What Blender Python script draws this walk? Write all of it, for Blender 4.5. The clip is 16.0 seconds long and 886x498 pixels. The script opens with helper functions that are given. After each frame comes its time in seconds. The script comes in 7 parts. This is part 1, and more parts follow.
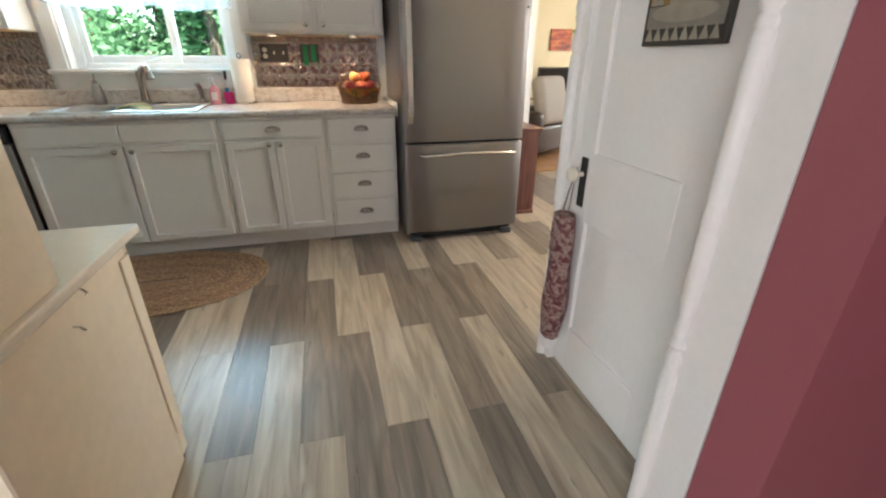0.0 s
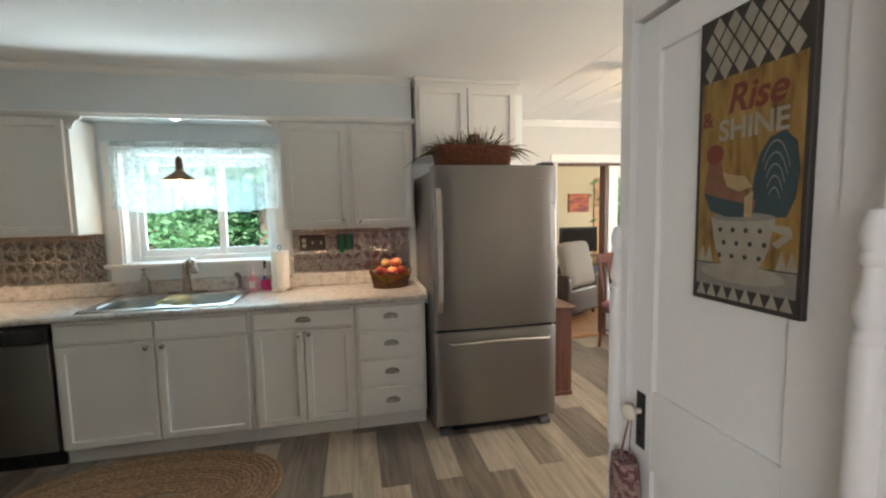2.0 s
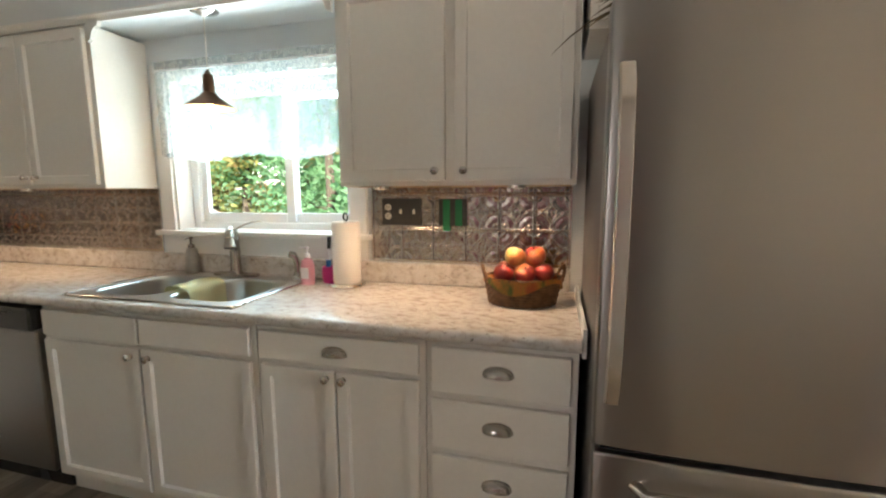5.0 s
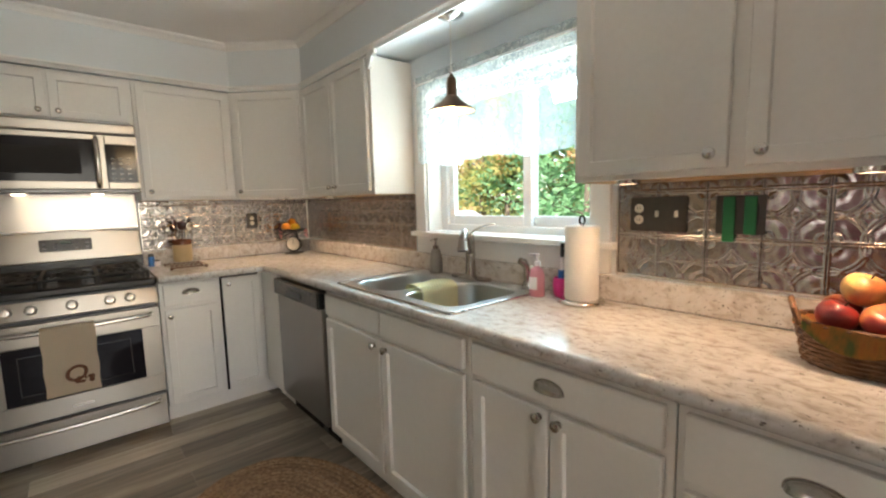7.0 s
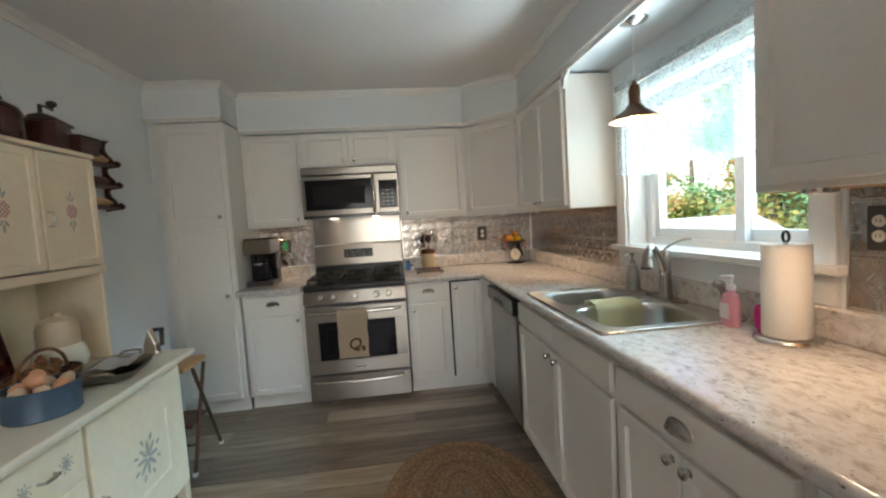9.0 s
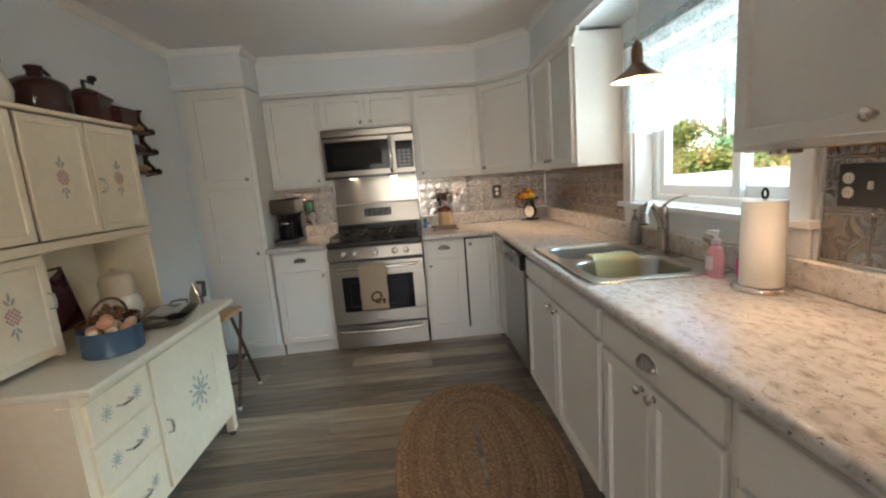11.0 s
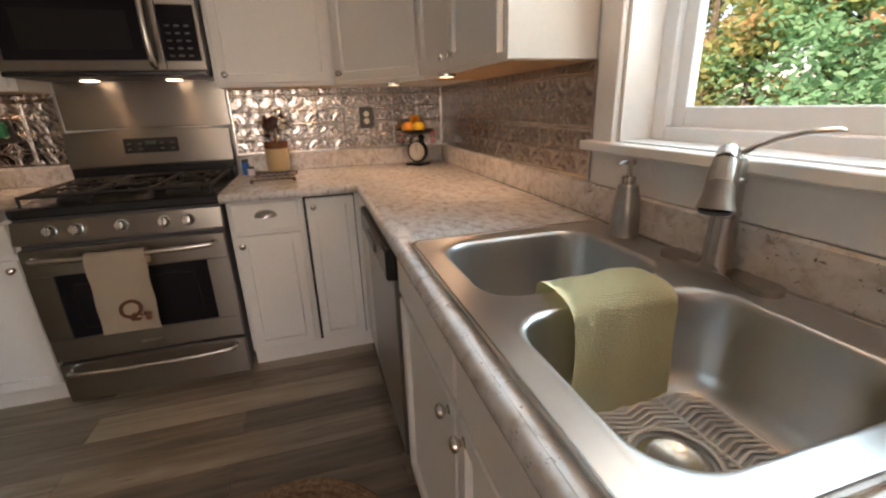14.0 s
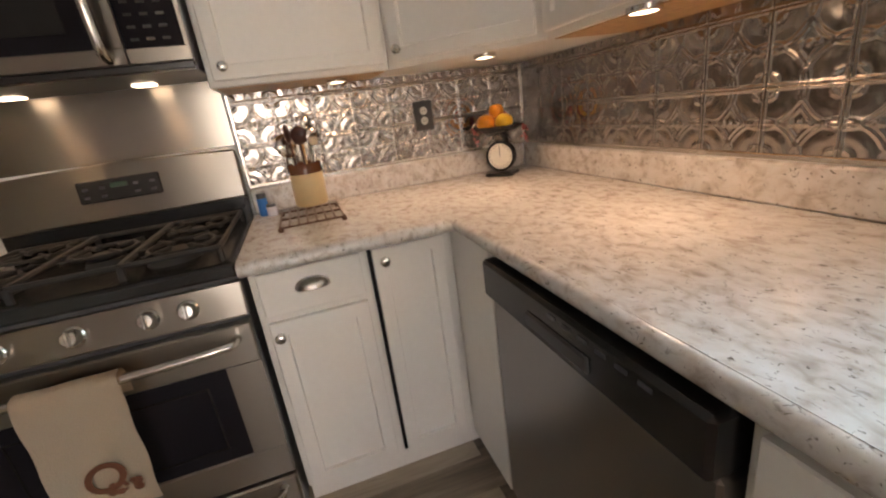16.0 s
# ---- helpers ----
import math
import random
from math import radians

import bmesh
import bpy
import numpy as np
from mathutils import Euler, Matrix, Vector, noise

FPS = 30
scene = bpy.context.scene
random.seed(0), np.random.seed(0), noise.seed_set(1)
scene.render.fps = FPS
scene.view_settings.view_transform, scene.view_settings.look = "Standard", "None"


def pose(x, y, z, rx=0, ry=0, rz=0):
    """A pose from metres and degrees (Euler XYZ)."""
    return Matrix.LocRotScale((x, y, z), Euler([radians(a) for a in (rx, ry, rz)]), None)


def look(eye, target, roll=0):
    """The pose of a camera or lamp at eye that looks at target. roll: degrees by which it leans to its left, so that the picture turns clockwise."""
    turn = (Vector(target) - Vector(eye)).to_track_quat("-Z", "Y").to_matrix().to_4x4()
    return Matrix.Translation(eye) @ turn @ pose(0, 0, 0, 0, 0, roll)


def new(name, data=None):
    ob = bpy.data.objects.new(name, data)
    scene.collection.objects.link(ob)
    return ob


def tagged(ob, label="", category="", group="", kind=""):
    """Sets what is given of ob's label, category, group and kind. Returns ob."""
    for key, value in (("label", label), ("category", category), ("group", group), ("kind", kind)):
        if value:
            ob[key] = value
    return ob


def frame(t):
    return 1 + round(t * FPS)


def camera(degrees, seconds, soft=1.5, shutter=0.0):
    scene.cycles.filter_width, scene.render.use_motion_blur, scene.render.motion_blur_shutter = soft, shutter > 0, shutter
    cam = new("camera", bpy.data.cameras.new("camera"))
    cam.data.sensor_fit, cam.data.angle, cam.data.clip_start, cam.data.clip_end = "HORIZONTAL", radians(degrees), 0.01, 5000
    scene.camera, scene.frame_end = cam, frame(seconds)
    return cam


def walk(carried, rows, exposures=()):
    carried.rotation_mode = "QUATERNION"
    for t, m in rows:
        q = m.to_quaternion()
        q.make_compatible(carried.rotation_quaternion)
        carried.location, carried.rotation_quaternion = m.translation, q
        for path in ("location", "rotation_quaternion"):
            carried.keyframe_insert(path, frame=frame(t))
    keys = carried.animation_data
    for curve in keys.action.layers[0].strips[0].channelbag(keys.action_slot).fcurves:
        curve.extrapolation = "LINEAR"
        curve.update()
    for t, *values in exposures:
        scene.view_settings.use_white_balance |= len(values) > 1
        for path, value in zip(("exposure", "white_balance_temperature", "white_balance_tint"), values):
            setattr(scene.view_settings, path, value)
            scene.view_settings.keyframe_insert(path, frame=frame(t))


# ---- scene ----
cam = camera(92.3, 16.0, soft=2.2)
PATH = [
    (0, (0.173, 0.203, 1.217), (0.652, 1.966, 0.404), 0.3),
    (0.5, (0.169, 0.205, 1.287), (0.659, 2.047, 0.682), 0.2),
    (1, (0.165, 0.241, 1.358), (0.650, 2.130, 0.918), 0.2),
    (1.5, (0.186, 0.257, 1.459), (0.639, 2.183, 1.169), -1.1),
    (2, (0.190, 0.388, 1.481), (0.596, 2.336, 1.303), -1.1),
    (2.5, (0.291, 0.609, 1.481), (0.651, 2.572, 1.341), -0.6),
    (3, (0.360, 0.919, 1.473), (0.721, 2.880, 1.307), -1.6),
    (3.2, (0.362, 1.061, 1.477), (0.770, 3.012, 1.310), -2.0),
    (5.3, (0.605, 2.003, 1.335), (-0.131, 3.84, 1.046), -0.0),
    (5.5, (0.624, 2.021, 1.338), (-0.251, 3.796, 1.049), 0.1),
    (6, (0.654, 2.037, 1.332), (-0.478, 3.664, 1.065), -0.7),
    (6.5, (0.629, 2.09, 1.325), (-0.708, 3.557, 1.083), -1.2),
    (7, (0.512, 2.253, 1.318), (-0.993, 3.552, 1.095), -1.4),
    (7.5, (0.448, 2.411, 1.327), (-1.267, 3.42, 1.125), -1.3),
    (8, (0.463, 2.546, 1.328), (-1.425, 3.191, 1.188), -1.8),
    (8.5, (0.561, 2.559, 1.317), (-1.403, 2.923, 1.228), -3.7),
    (9, (0.791, 2.537, 1.35), (-1.192, 2.755, 1.212), -3.6),
    (9.5, (0.94, 2.572, 1.372), (-1.05, 2.629, 1.177), -3.2),
    (9.7, (0.992, 2.586, 1.367), (-0.995, 2.59, 1.139), -3.0),
    (11.8, (0.816, 2.593, 1.361), (-1.135, 2.82, 0.988), -7.0),
    (12, (0.698, 2.65, 1.352), (-1.25, 2.929, 0.993), -7.2),
    (12.5, (0.369, 2.732, 1.333), (-1.559, 3.112, 0.96), -2.1),
    (13, (0.067, 2.814, 1.305), (-1.839, 3.267, 0.898), -2.4),
    (13.5, (-0.22, 2.931, 1.278), (-2.085, 3.463, 0.787), -2.0),
    (14, (-0.402, 3.004, 1.257), (-2.221, 3.535, 0.616), -1.8),
    (14.5, (-0.636, 2.99, 1.262), (-2.468, 3.482, 0.627), -3.6),
    (15, (-0.863, 3.042, 1.274), (-2.746, 3.443, 0.733), -2.8),
    (15.5, (-1.035, 3.017, 1.272), (-2.92, 3.396, 0.72), -1.8),
    (16, (-1.275, 2.802, 1.230), (-3.092, 3.344, 0.597), -7.7),
]
EXPOSURES = [(0, 2.28, 6150, 8), (1, 2.04, 6250, 8), (3, 1.72, 6200, 6), (5.5, 2.03, 6800, 11), (7, 1.97, 6700, 11), (8.5, 1.68, 6000, 9), (9.5, 1.68, 6500, 11), (12, 1.75, 6200, 12), (13, 1.42, 5600, 9), (13.5, 1.45, 6500, 17), (14, 1.55, 7300, 24), (15, 1.88, 7150, 22), (16, 1.97, 6950, 20)]
walk(cam, [(t, look(eye, target, roll)) for t, eye, target, roll in PATH], EXPOSURES)

# ---- light ----
world = bpy.data.worlds.new("world")
scene.world = world
world.use_nodes = True
_sky = world.node_tree.nodes.new("ShaderNodeTexSky")
_sky.sky_type, _sky.sun_disc, _sky.sun_elevation, _sky.sun_rotation = "NISHITA", False, radians(42), radians(100)
_bg = world.node_tree.nodes["Background"]
_bg.inputs["Strength"].default_value = 0.15
world.node_tree.links.new(_sky.outputs[0], _bg.inputs[0])


def lamp(name, kind, m, energy, colour=(1, 1, 1), size=0.1, size_y=0.0, spot=None):
    data = bpy.data.lights.new(name, kind)
    data.energy, data.color = energy, colour
    if kind == "AREA":
        data.size = size
        if size_y:
            data.shape, data.size_y = "RECTANGLE", size_y
    elif kind == "SUN":
        data.angle = radians(size)
    else:
        data.shadow_soft_size = size
    if spot:
        data.spot_size, data.spot_blend = radians(spot), 0.8
    ob = new(name, data)
    ob.matrix_world = m
    return ob


lamp("sun", "SUN", look((6, -9, 9), (0, 3, 0)), 5.0, (1.0, 0.94, 0.84), 0.6)
lamp("window_daylight", "AREA", look((-0.9, 7.5, 3.6), (-0.9, 3.6, 1.55)), 165, (0.54, 0.85, 1.0), 5.0, 1.9)
# Unseen lamp below the sill line, added to lift ceiling and south wall.
lamp("garden_fill", "AREA", look((-0.9, 5.3, 0.0), (-0.9, 3.3, 2.0)), 72, (0.82, 0.97, 1.0), 4.2, 1.1)
lamp("dining_daylight", "AREA", look((4.50, 2.4, 1.45), (0.5, 2.4, 1.2)), 18, (1.0, 0.97, 0.93), 1.9, 1.4)
# Added fill at an assumed south opening; no window is seen there.
lamp("dining_south_fill", "AREA", look((2.95, 0.66, 1.45), (2.6, 3.0, 1.0)), 4.7, (1.0, 0.96, 0.91), 1.25, 1.4)
# Added fill inside the rose room, which has no window; brightens the door.
lamp("parlour_fill", "AREA", look((-1.5, -2.2, 1.5), (0.9, 1.4, 1.2)), 20, (1.0, 0.98, 0.96), 2.4, 1.6)
# Added fill out of view against a solid east wall; lightens the living room.
lamp("living_fill", "AREA", look((7.9, 6.2, 1.5), (3.0, 6.8, 1.0)), 42.3, (1.0, 0.97, 0.92), 1.8, 1.5)

# ---- materials ----


def material(name, colour, rough=0.5, metal=0.0, bump=0.0, scale=40.0, vary=0.06, coat=0.0, stretch=(1, 1, 1), blotch=2.5, per_object=0.0, detail=4.0, uneven=0.06):
    """A surface with a fine grain and broad blotches."""
    m = bpy.data.materials.new(name)
    m.use_nodes = True
    nt = m.node_tree
    b = nt.nodes["Principled BSDF"]
    b.inputs["Roughness"].default_value, b.inputs["Metallic"].default_value = rough, metal
    b.inputs["Coat Weight"].default_value = coat
    co = nt.nodes.new("ShaderNodeTexCoord")
    mp = nt.nodes.new("ShaderNodeMapping")
    mp.inputs["Scale"].default_value = stretch
    nt.links.new(co.outputs["Object"], mp.inputs[0])
    fine = nt.nodes.new("ShaderNodeTexNoise")
    fine.inputs["Scale"].default_value, fine.inputs["Detail"].default_value = scale, detail
    broad = nt.nodes.new("ShaderNodeTexNoise")
    broad.inputs["Scale"].default_value = blotch
    for n in (fine, broad):
        nt.links.new(mp.outputs[0], n.inputs["Vector"])
    add = nt.nodes.new("ShaderNodeMath")
    add.operation = "ADD"
    nt.links.new(fine.outputs[0], add.inputs[0])
    nt.links.new(broad.outputs[0], add.inputs[1])
    last = add.outputs[0]
    rng = nt.nodes.new("ShaderNodeMapRange")
    rng.inputs[1].default_value, rng.inputs[2].default_value = 0.6, 1.4
    rng.inputs[3].default_value, rng.inputs[4].default_value = 1 - vary, 1 + vary
    nt.links.new(last, rng.inputs[0])
    val = rng.outputs[0]
    if per_object:
        info = nt.nodes.new("ShaderNodeObjectInfo")
        r2 = nt.nodes.new("ShaderNodeMapRange")
        r2.inputs[3].default_value, r2.inputs[4].default_value = 1 - per_object, 1 + per_object
        nt.links.new(info.outputs["Random"], r2.inputs[0])
        mul = nt.nodes.new("ShaderNodeMath")
        mul.operation = "MULTIPLY"
        nt.links.new(val, mul.inputs[0])
        nt.links.new(r2.outputs[0], mul.inputs[1])
        val = mul.outputs[0]
    hsv = nt.nodes.new("ShaderNodeHueSaturation")
    hsv.inputs["Color"].default_value = (*colour, 1)
    nt.links.new(val, hsv.inputs["Value"])
    nt.links.new(hsv.outputs[0], b.inputs["Base Color"])
    rr = nt.nodes.new("ShaderNodeMapRange")
    rr.inputs[1].default_value, rr.inputs[2].default_value = 0.3, 0.7
    rr.inputs[3].default_value, rr.inputs[4].default_value = max(0.02, rough - uneven), min(1, rough + uneven)
    nt.links.new(broad.outputs[0], rr.inputs[0])
    nt.links.new(rr.outputs[0], b.inputs["Roughness"])
    if bump:
        bp = nt.nodes.new("ShaderNodeBump")
        bp.inputs["Strength"].default_value, bp.inputs["Distance"].default_value = bump, 0.004
        nt.links.new(fine.outputs[0], bp.inputs["Height"])
        nt.links.new(bp.outputs[0], b.inputs["Normal"])
    return m


def glow(name, colour, strength):
    m = bpy.data.materials.new(name)
    m.use_nodes = True
    b = m.node_tree.nodes["Principled BSDF"]
    b.inputs["Base Color"].default_value = (*colour, 1)
    b.inputs["Emission Color"].default_value = (*colour, 1)
    b.inputs["Emission Strength"].default_value = strength
    return m


def glass(name, colour=(1, 1, 1), rough=0.0, ior=1.45):
    m = bpy.data.materials.new(name)
    m.use_nodes = True
    b = m.node_tree.nodes["Principled BSDF"]
    b.inputs["Base Color"].default_value = (*colour, 1)
    b.inputs["Transmission Weight"].default_value = 1
    b.inputs["Roughness"].default_value, b.inputs["IOR"].default_value = rough, ior
    return m


def ramp_material(name, stops, scale, rough=0.5, metal=0.0, stretch=(1, 1, 1), detail=6.0, distort=0.0, bump=0.0, per_object=0.0, second=None, coat=0.0, gain=1.0):
    """Noise through a colour ramp, with an optional second, finer fleck layer (scale, threshold, colour)."""
    m = bpy.data.materials.new(name)
    m.use_nodes = True
    nt = m.node_tree
    b = nt.nodes["Principled BSDF"]
    b.inputs["Roughness"].default_value, b.inputs["Metallic"].default_value = rough, metal
    b.inputs["Coat Weight"].default_value = coat
    co = nt.nodes.new("ShaderNodeTexCoord")
    mp = nt.nodes.new("ShaderNodeMapping")
    mp.inputs["Scale"].default_value = stretch
    src = co.outputs["Object"]
    info = nt.nodes.new("ShaderNodeObjectInfo")
    if per_object:
        off = nt.nodes.new("ShaderNodeVectorMath")
        off.operation = "ADD"
        big = nt.nodes.new("ShaderNodeMath")
        big.operation = "MULTIPLY"
        big.inputs[1].default_value = 37.0
        nt.links.new(info.outputs["Random"], big.inputs[0])
        nt.links.new(src, off.inputs[0])
        nt.links.new(big.outputs[0], off.inputs[1])
        src = off.outputs[0]
    nt.links.new(src, mp.inputs[0])
    n = nt.nodes.new("ShaderNodeTexNoise")
    n.inputs["Scale"].default_value, n.inputs["Detail"].default_value, n.inputs["Distortion"].default_value = scale, detail, distort
    nt.links.new(mp.outputs[0], n.inputs["Vector"])
    fac = n.outputs[0]
    if gain != 1.0:
        g = nt.nodes.new("ShaderNodeMapRange")
        g.inputs[3].default_value, g.inputs[4].default_value = 0.5 - 0.5 * gain, 0.5 + 0.5 * gain
        nt.links.new(fac, g.inputs[0])
        fac = g.outputs[0]
    if per_object:
        a = nt.nodes.new("ShaderNodeMapRange")
        a.inputs[3].default_value, a.inputs[4].default_value = -per_object, per_object
        nt.links.new(info.outputs["Random"], a.inputs[0])
        s = nt.nodes.new("ShaderNodeMath")
        s.operation = "ADD"
        nt.links.new(fac, s.inputs[0])
        nt.links.new(a.outputs[0], s.inputs[1])
        fac = s.outputs[0]
    r = nt.nodes.new("ShaderNodeValToRGB")
    while len(r.color_ramp.elements) < len(stops):
        r.color_ramp.elements.new(0.5)
    for e, (p, c) in zip(r.color_ramp.elements, stops):
        e.position, e.color = p, (*c, 1)
    nt.links.new(fac, r.inputs[0])
    out = r.outputs[0]
    if second:
        sc, th, col = second
        n2 = nt.nodes.new("ShaderNodeTexNoise")
        n2.inputs["Scale"].default_value, n2.inputs["Detail"].default_value, n2.inputs["Distortion"].default_value = sc, 5, 1.2
        nt.links.new(mp.outputs[0], n2.inputs["Vector"])
        rg = nt.nodes.new("ShaderNodeMapRange")
        rg.inputs[1].default_value, rg.inputs[2].default_value = th, th + 0.07
        nt.links.new(n2.outputs[0], rg.inputs[0])
        mx = nt.nodes.new("ShaderNodeMix")
        mx.data_type = "RGBA"
        nt.links.new(rg.outputs[0], mx.inputs[0])
        nt.links.new(out, mx.inputs[6])
        mx.inputs[7].default_value = (*col, 1)
        out = mx.outputs[2]
    nt.links.new(out, b.inputs["Base Color"])
    if bump:
        bp = nt.nodes.new("ShaderNodeBump")
        bp.inputs["Strength"].default_value, bp.inputs["Distance"].default_value = bump, 0.003
        nt.links.new(n.outputs[0], bp.inputs["Height"])
        nt.links.new(bp.outputs[0], b.inputs["Normal"])
    return m


WHITE = material("cabinet_paint", (0.78, 0.76, 0.72), 0.38, bump=0.05, scale=60, vary=0.03)
TRIM = material("trim_paint", (0.84, 0.83, 0.81), 0.42, bump=0.06, scale=50, vary=0.03)
WALL = material("wall_paint", (0.74, 0.775, 0.795), 0.75, bump=0.12, scale=180, vary=0.03)
# South wall only: bluer paint, lightened in colour where too little daylight reaches.
BLUE_WALL_LIFTED = material("blue_paint_lifted", (0.80, 0.85, 0.88), 0.7, bump=0.12, scale=180, vary=0.03)
CREAM_WALL = material("dining_paint", (0.66, 0.64, 0.61), 0.75, bump=0.12, scale=180, vary=0.03)
YELLOW_WALL = material("living_paint", (0.74, 0.66, 0.46), 0.75, bump=0.1, scale=180, vary=0.03)
PINK = material("rose_paint", (0.31, 0.095, 0.115), 0.6, bump=0.12, scale=160, vary=0.05)
CEIL = material("ceiling_paint", (0.82, 0.81, 0.80), 0.85, bump=0.1, scale=120, vary=0.03)
STEEL = material("brushed_steel", (0.285, 0.272, 0.262), 0.29, metal=1.0, scale=12, vary=0.012, stretch=(0.25, 130, 130), uneven=0.002)
STEEL_H = material("brushed_steel_crosswise", (0.285, 0.259, 0.228), 0.29, metal=1.0, scale=12, vary=0.015, stretch=(0.25, 130, 130), uneven=0.002)


def brush(m, amount):
    """Crosswise brushing: highlights stretch up and down."""
    nt = m.node_tree
    b = nt.nodes["Principled BSDF"]
    t = nt.nodes.new("ShaderNodeTangent")
    t.direction_type, t.axis = "RADIAL", "Z"
    nt.links.new(t.outputs[0], b.inputs["Tangent"])
    b.inputs["Anisotropic"].default_value, b.inputs["Anisotropic Rotation"].default_value = amount, 0.25
    return m


brush(STEEL, 0.8)
brush(STEEL_H, 0.8)
CHROME = material("satin_nickel", (0.62, 0.59, 0.55), 0.22, metal=1.0, vary=0.05)
DULL = material("grey_plastic", (0.06, 0.06, 0.065), 0.4, vary=0.1, bump=0.05, scale=200)
BLACK = material("black_enamel", (0.012, 0.012, 0.013), 0.22, vary=0.1)
IRON = material("cast_iron", (0.02, 0.02, 0.02), 0.6, bump=0.3, scale=250, vary=0.2)
DARKGLASS = material("dark_oven_glass", (0.012, 0.011, 0.014), 0.10, vary=0.05)
DARKGLASS.node_tree.nodes["Principled BSDF"].inputs["Specular IOR Level"].default_value = 0.13
TIN = material("pressed_tin", (0.385, 0.35, 0.325), 0.20, metal=1.0, bump=0.04, scale=55, vary=0.12, blotch=9)


def stone_laminate(name):
    """Pale laminate with grey-brown clouds, slanting flecks and fine pepper."""
    m = ramp_material(name, [(0.26, (0.36, 0.315, 0.275)), (0.40, (0.50, 0.46, 0.425)), (0.50, (0.58, 0.555, 0.53)), (0.68, (0.64, 0.625, 0.61))], 34, 0.17, detail=10, distort=0.5, stretch=(0.8, 1.2, 1), second=(95, 0.63, (0.13, 0.11, 0.095)))
    nt = m.node_tree
    b = nt.nodes["Principled BSDF"]
    src = b.inputs["Base Color"].links[0].from_socket
    co = nt.nodes.new("ShaderNodeTexCoord")
    mp = nt.nodes.new("ShaderNodeMapping")
    mp.inputs["Scale"].default_value, mp.inputs["Rotation"].default_value = (46, 95, 60), (0, 0, 0.4)
    n = nt.nodes.new("ShaderNodeTexNoise")
    n.inputs["Scale"].default_value, n.inputs["Detail"].default_value, n.inputs["Distortion"].default_value = 1.0, 3, 0.9
    nt.links.new(co.outputs["Object"], mp.inputs[0])
    nt.links.new(mp.outputs[0], n.inputs["Vector"])
    rg = nt.nodes.new("ShaderNodeMapRange")
    rg.inputs[1].default_value, rg.inputs[2].default_value, rg.inputs[4].default_value = 0.65, 0.72, 0.5
    nt.links.new(n.outputs[0], rg.inputs[0])
    mx = nt.nodes.new("ShaderNodeMix")
    mx.data_type = "RGBA"
    nt.links.new(rg.outputs[0], mx.inputs[0])
    nt.links.new(src, mx.inputs[6])
    mx.inputs[7].default_value = (0.17, 0.14, 0.12, 1)
    nt.links.new(mx.outputs[2], b.inputs["Base Color"])
    return m


def plank_material(name, a, b, c, d):
    return ramp_material(name, [(0.25, a), (0.45, b), (0.60, c), (0.80, d)], 2.4, 0.30, stretch=(10, 0.9, 1), detail=10, distort=0.8, bump=0.05, per_object=0.09, gain=0.9, second=(7, 0.66, a))


COUNTER = stone_laminate("granite_laminate")
PLANK_LIGHT = plank_material("pale_vinyl_plank", (0.242, 0.192, 0.140), (0.381, 0.315, 0.233), (0.474, 0.400, 0.302), (0.556, 0.480, 0.372))
PLANK_MID = plank_material("vinyl_plank", (0.144, 0.115, 0.086), (0.252, 0.205, 0.153), (0.340, 0.280, 0.209), (0.443, 0.370, 0.279))
PLANK_DARK = plank_material("dark_vinyl_plank", (0.098, 0.080, 0.062), (0.160, 0.132, 0.104), (0.221, 0.182, 0.141), (0.309, 0.255, 0.195))
OAK = ramp_material("oak_floor", [(0.3, (0.30, 0.15, 0.06)), (0.7, (0.50, 0.28, 0.13))], 3, 0.35, stretch=(12, 1, 1), bump=0.1)
DARKWOOD = ramp_material("dark_cherry_wood", [(0.3, (0.065, 0.022, 0.014)), (0.7, (0.15, 0.052, 0.032))], 4, 0.35, stretch=(10, 10, 1), bump=0.08)
WALNUT = ramp_material("walnut_wood", [(0.3, (0.035, 0.013, 0.010)), (0.7, (0.09, 0.03, 0.022))], 5, 0.3, stretch=(1, 10, 10), bump=0.08)
HONEY = ramp_material("honey_wood", [(0.3, (0.42, 0.22, 0.08)), (0.7, (0.62, 0.38, 0.17))], 5, 0.4, stretch=(8, 8, 1), bump=0.08)
CREAM = material("old_cream_enamel", (0.88, 0.775, 0.59), 0.4, bump=0.15, scale=30, vary=0.06, blotch=3)
ENAMEL = material("porcelain_top", (0.84, 0.77, 0.63), 0.2, vary=0.04)

# ---- mesh helpers ----


def part(name, bm, mat, parent=None, label="", smooth=False):
    me = bpy.data.meshes.new(name)
    bmesh.ops.recalc_face_normals(bm, faces=bm.faces)
    bm.to_mesh(me)
    bm.free()
    me.materials.append(mat)
    if smooth:
        me.shade_smooth()
        me.set_sharp_from_angle(angle=radians(40))
    ob = new(name, me)
    if parent:
        ob.parent = parent
    if label:
        ob["label"] = label
    return ob


def empty(name, m, label, category, group="", kind=""):
    ob = new(name)
    ob.empty_display_size = 0.05
    ob.matrix_world = m
    return tagged(ob, label, category, group, kind)


def thing(name, bm, mat, m, label, category, group="", smooth=False, kind=""):
    ob = part(name, bm, mat, None, "", smooth)
    ob.matrix_world = m
    return tagged(ob, label, category, group, kind)


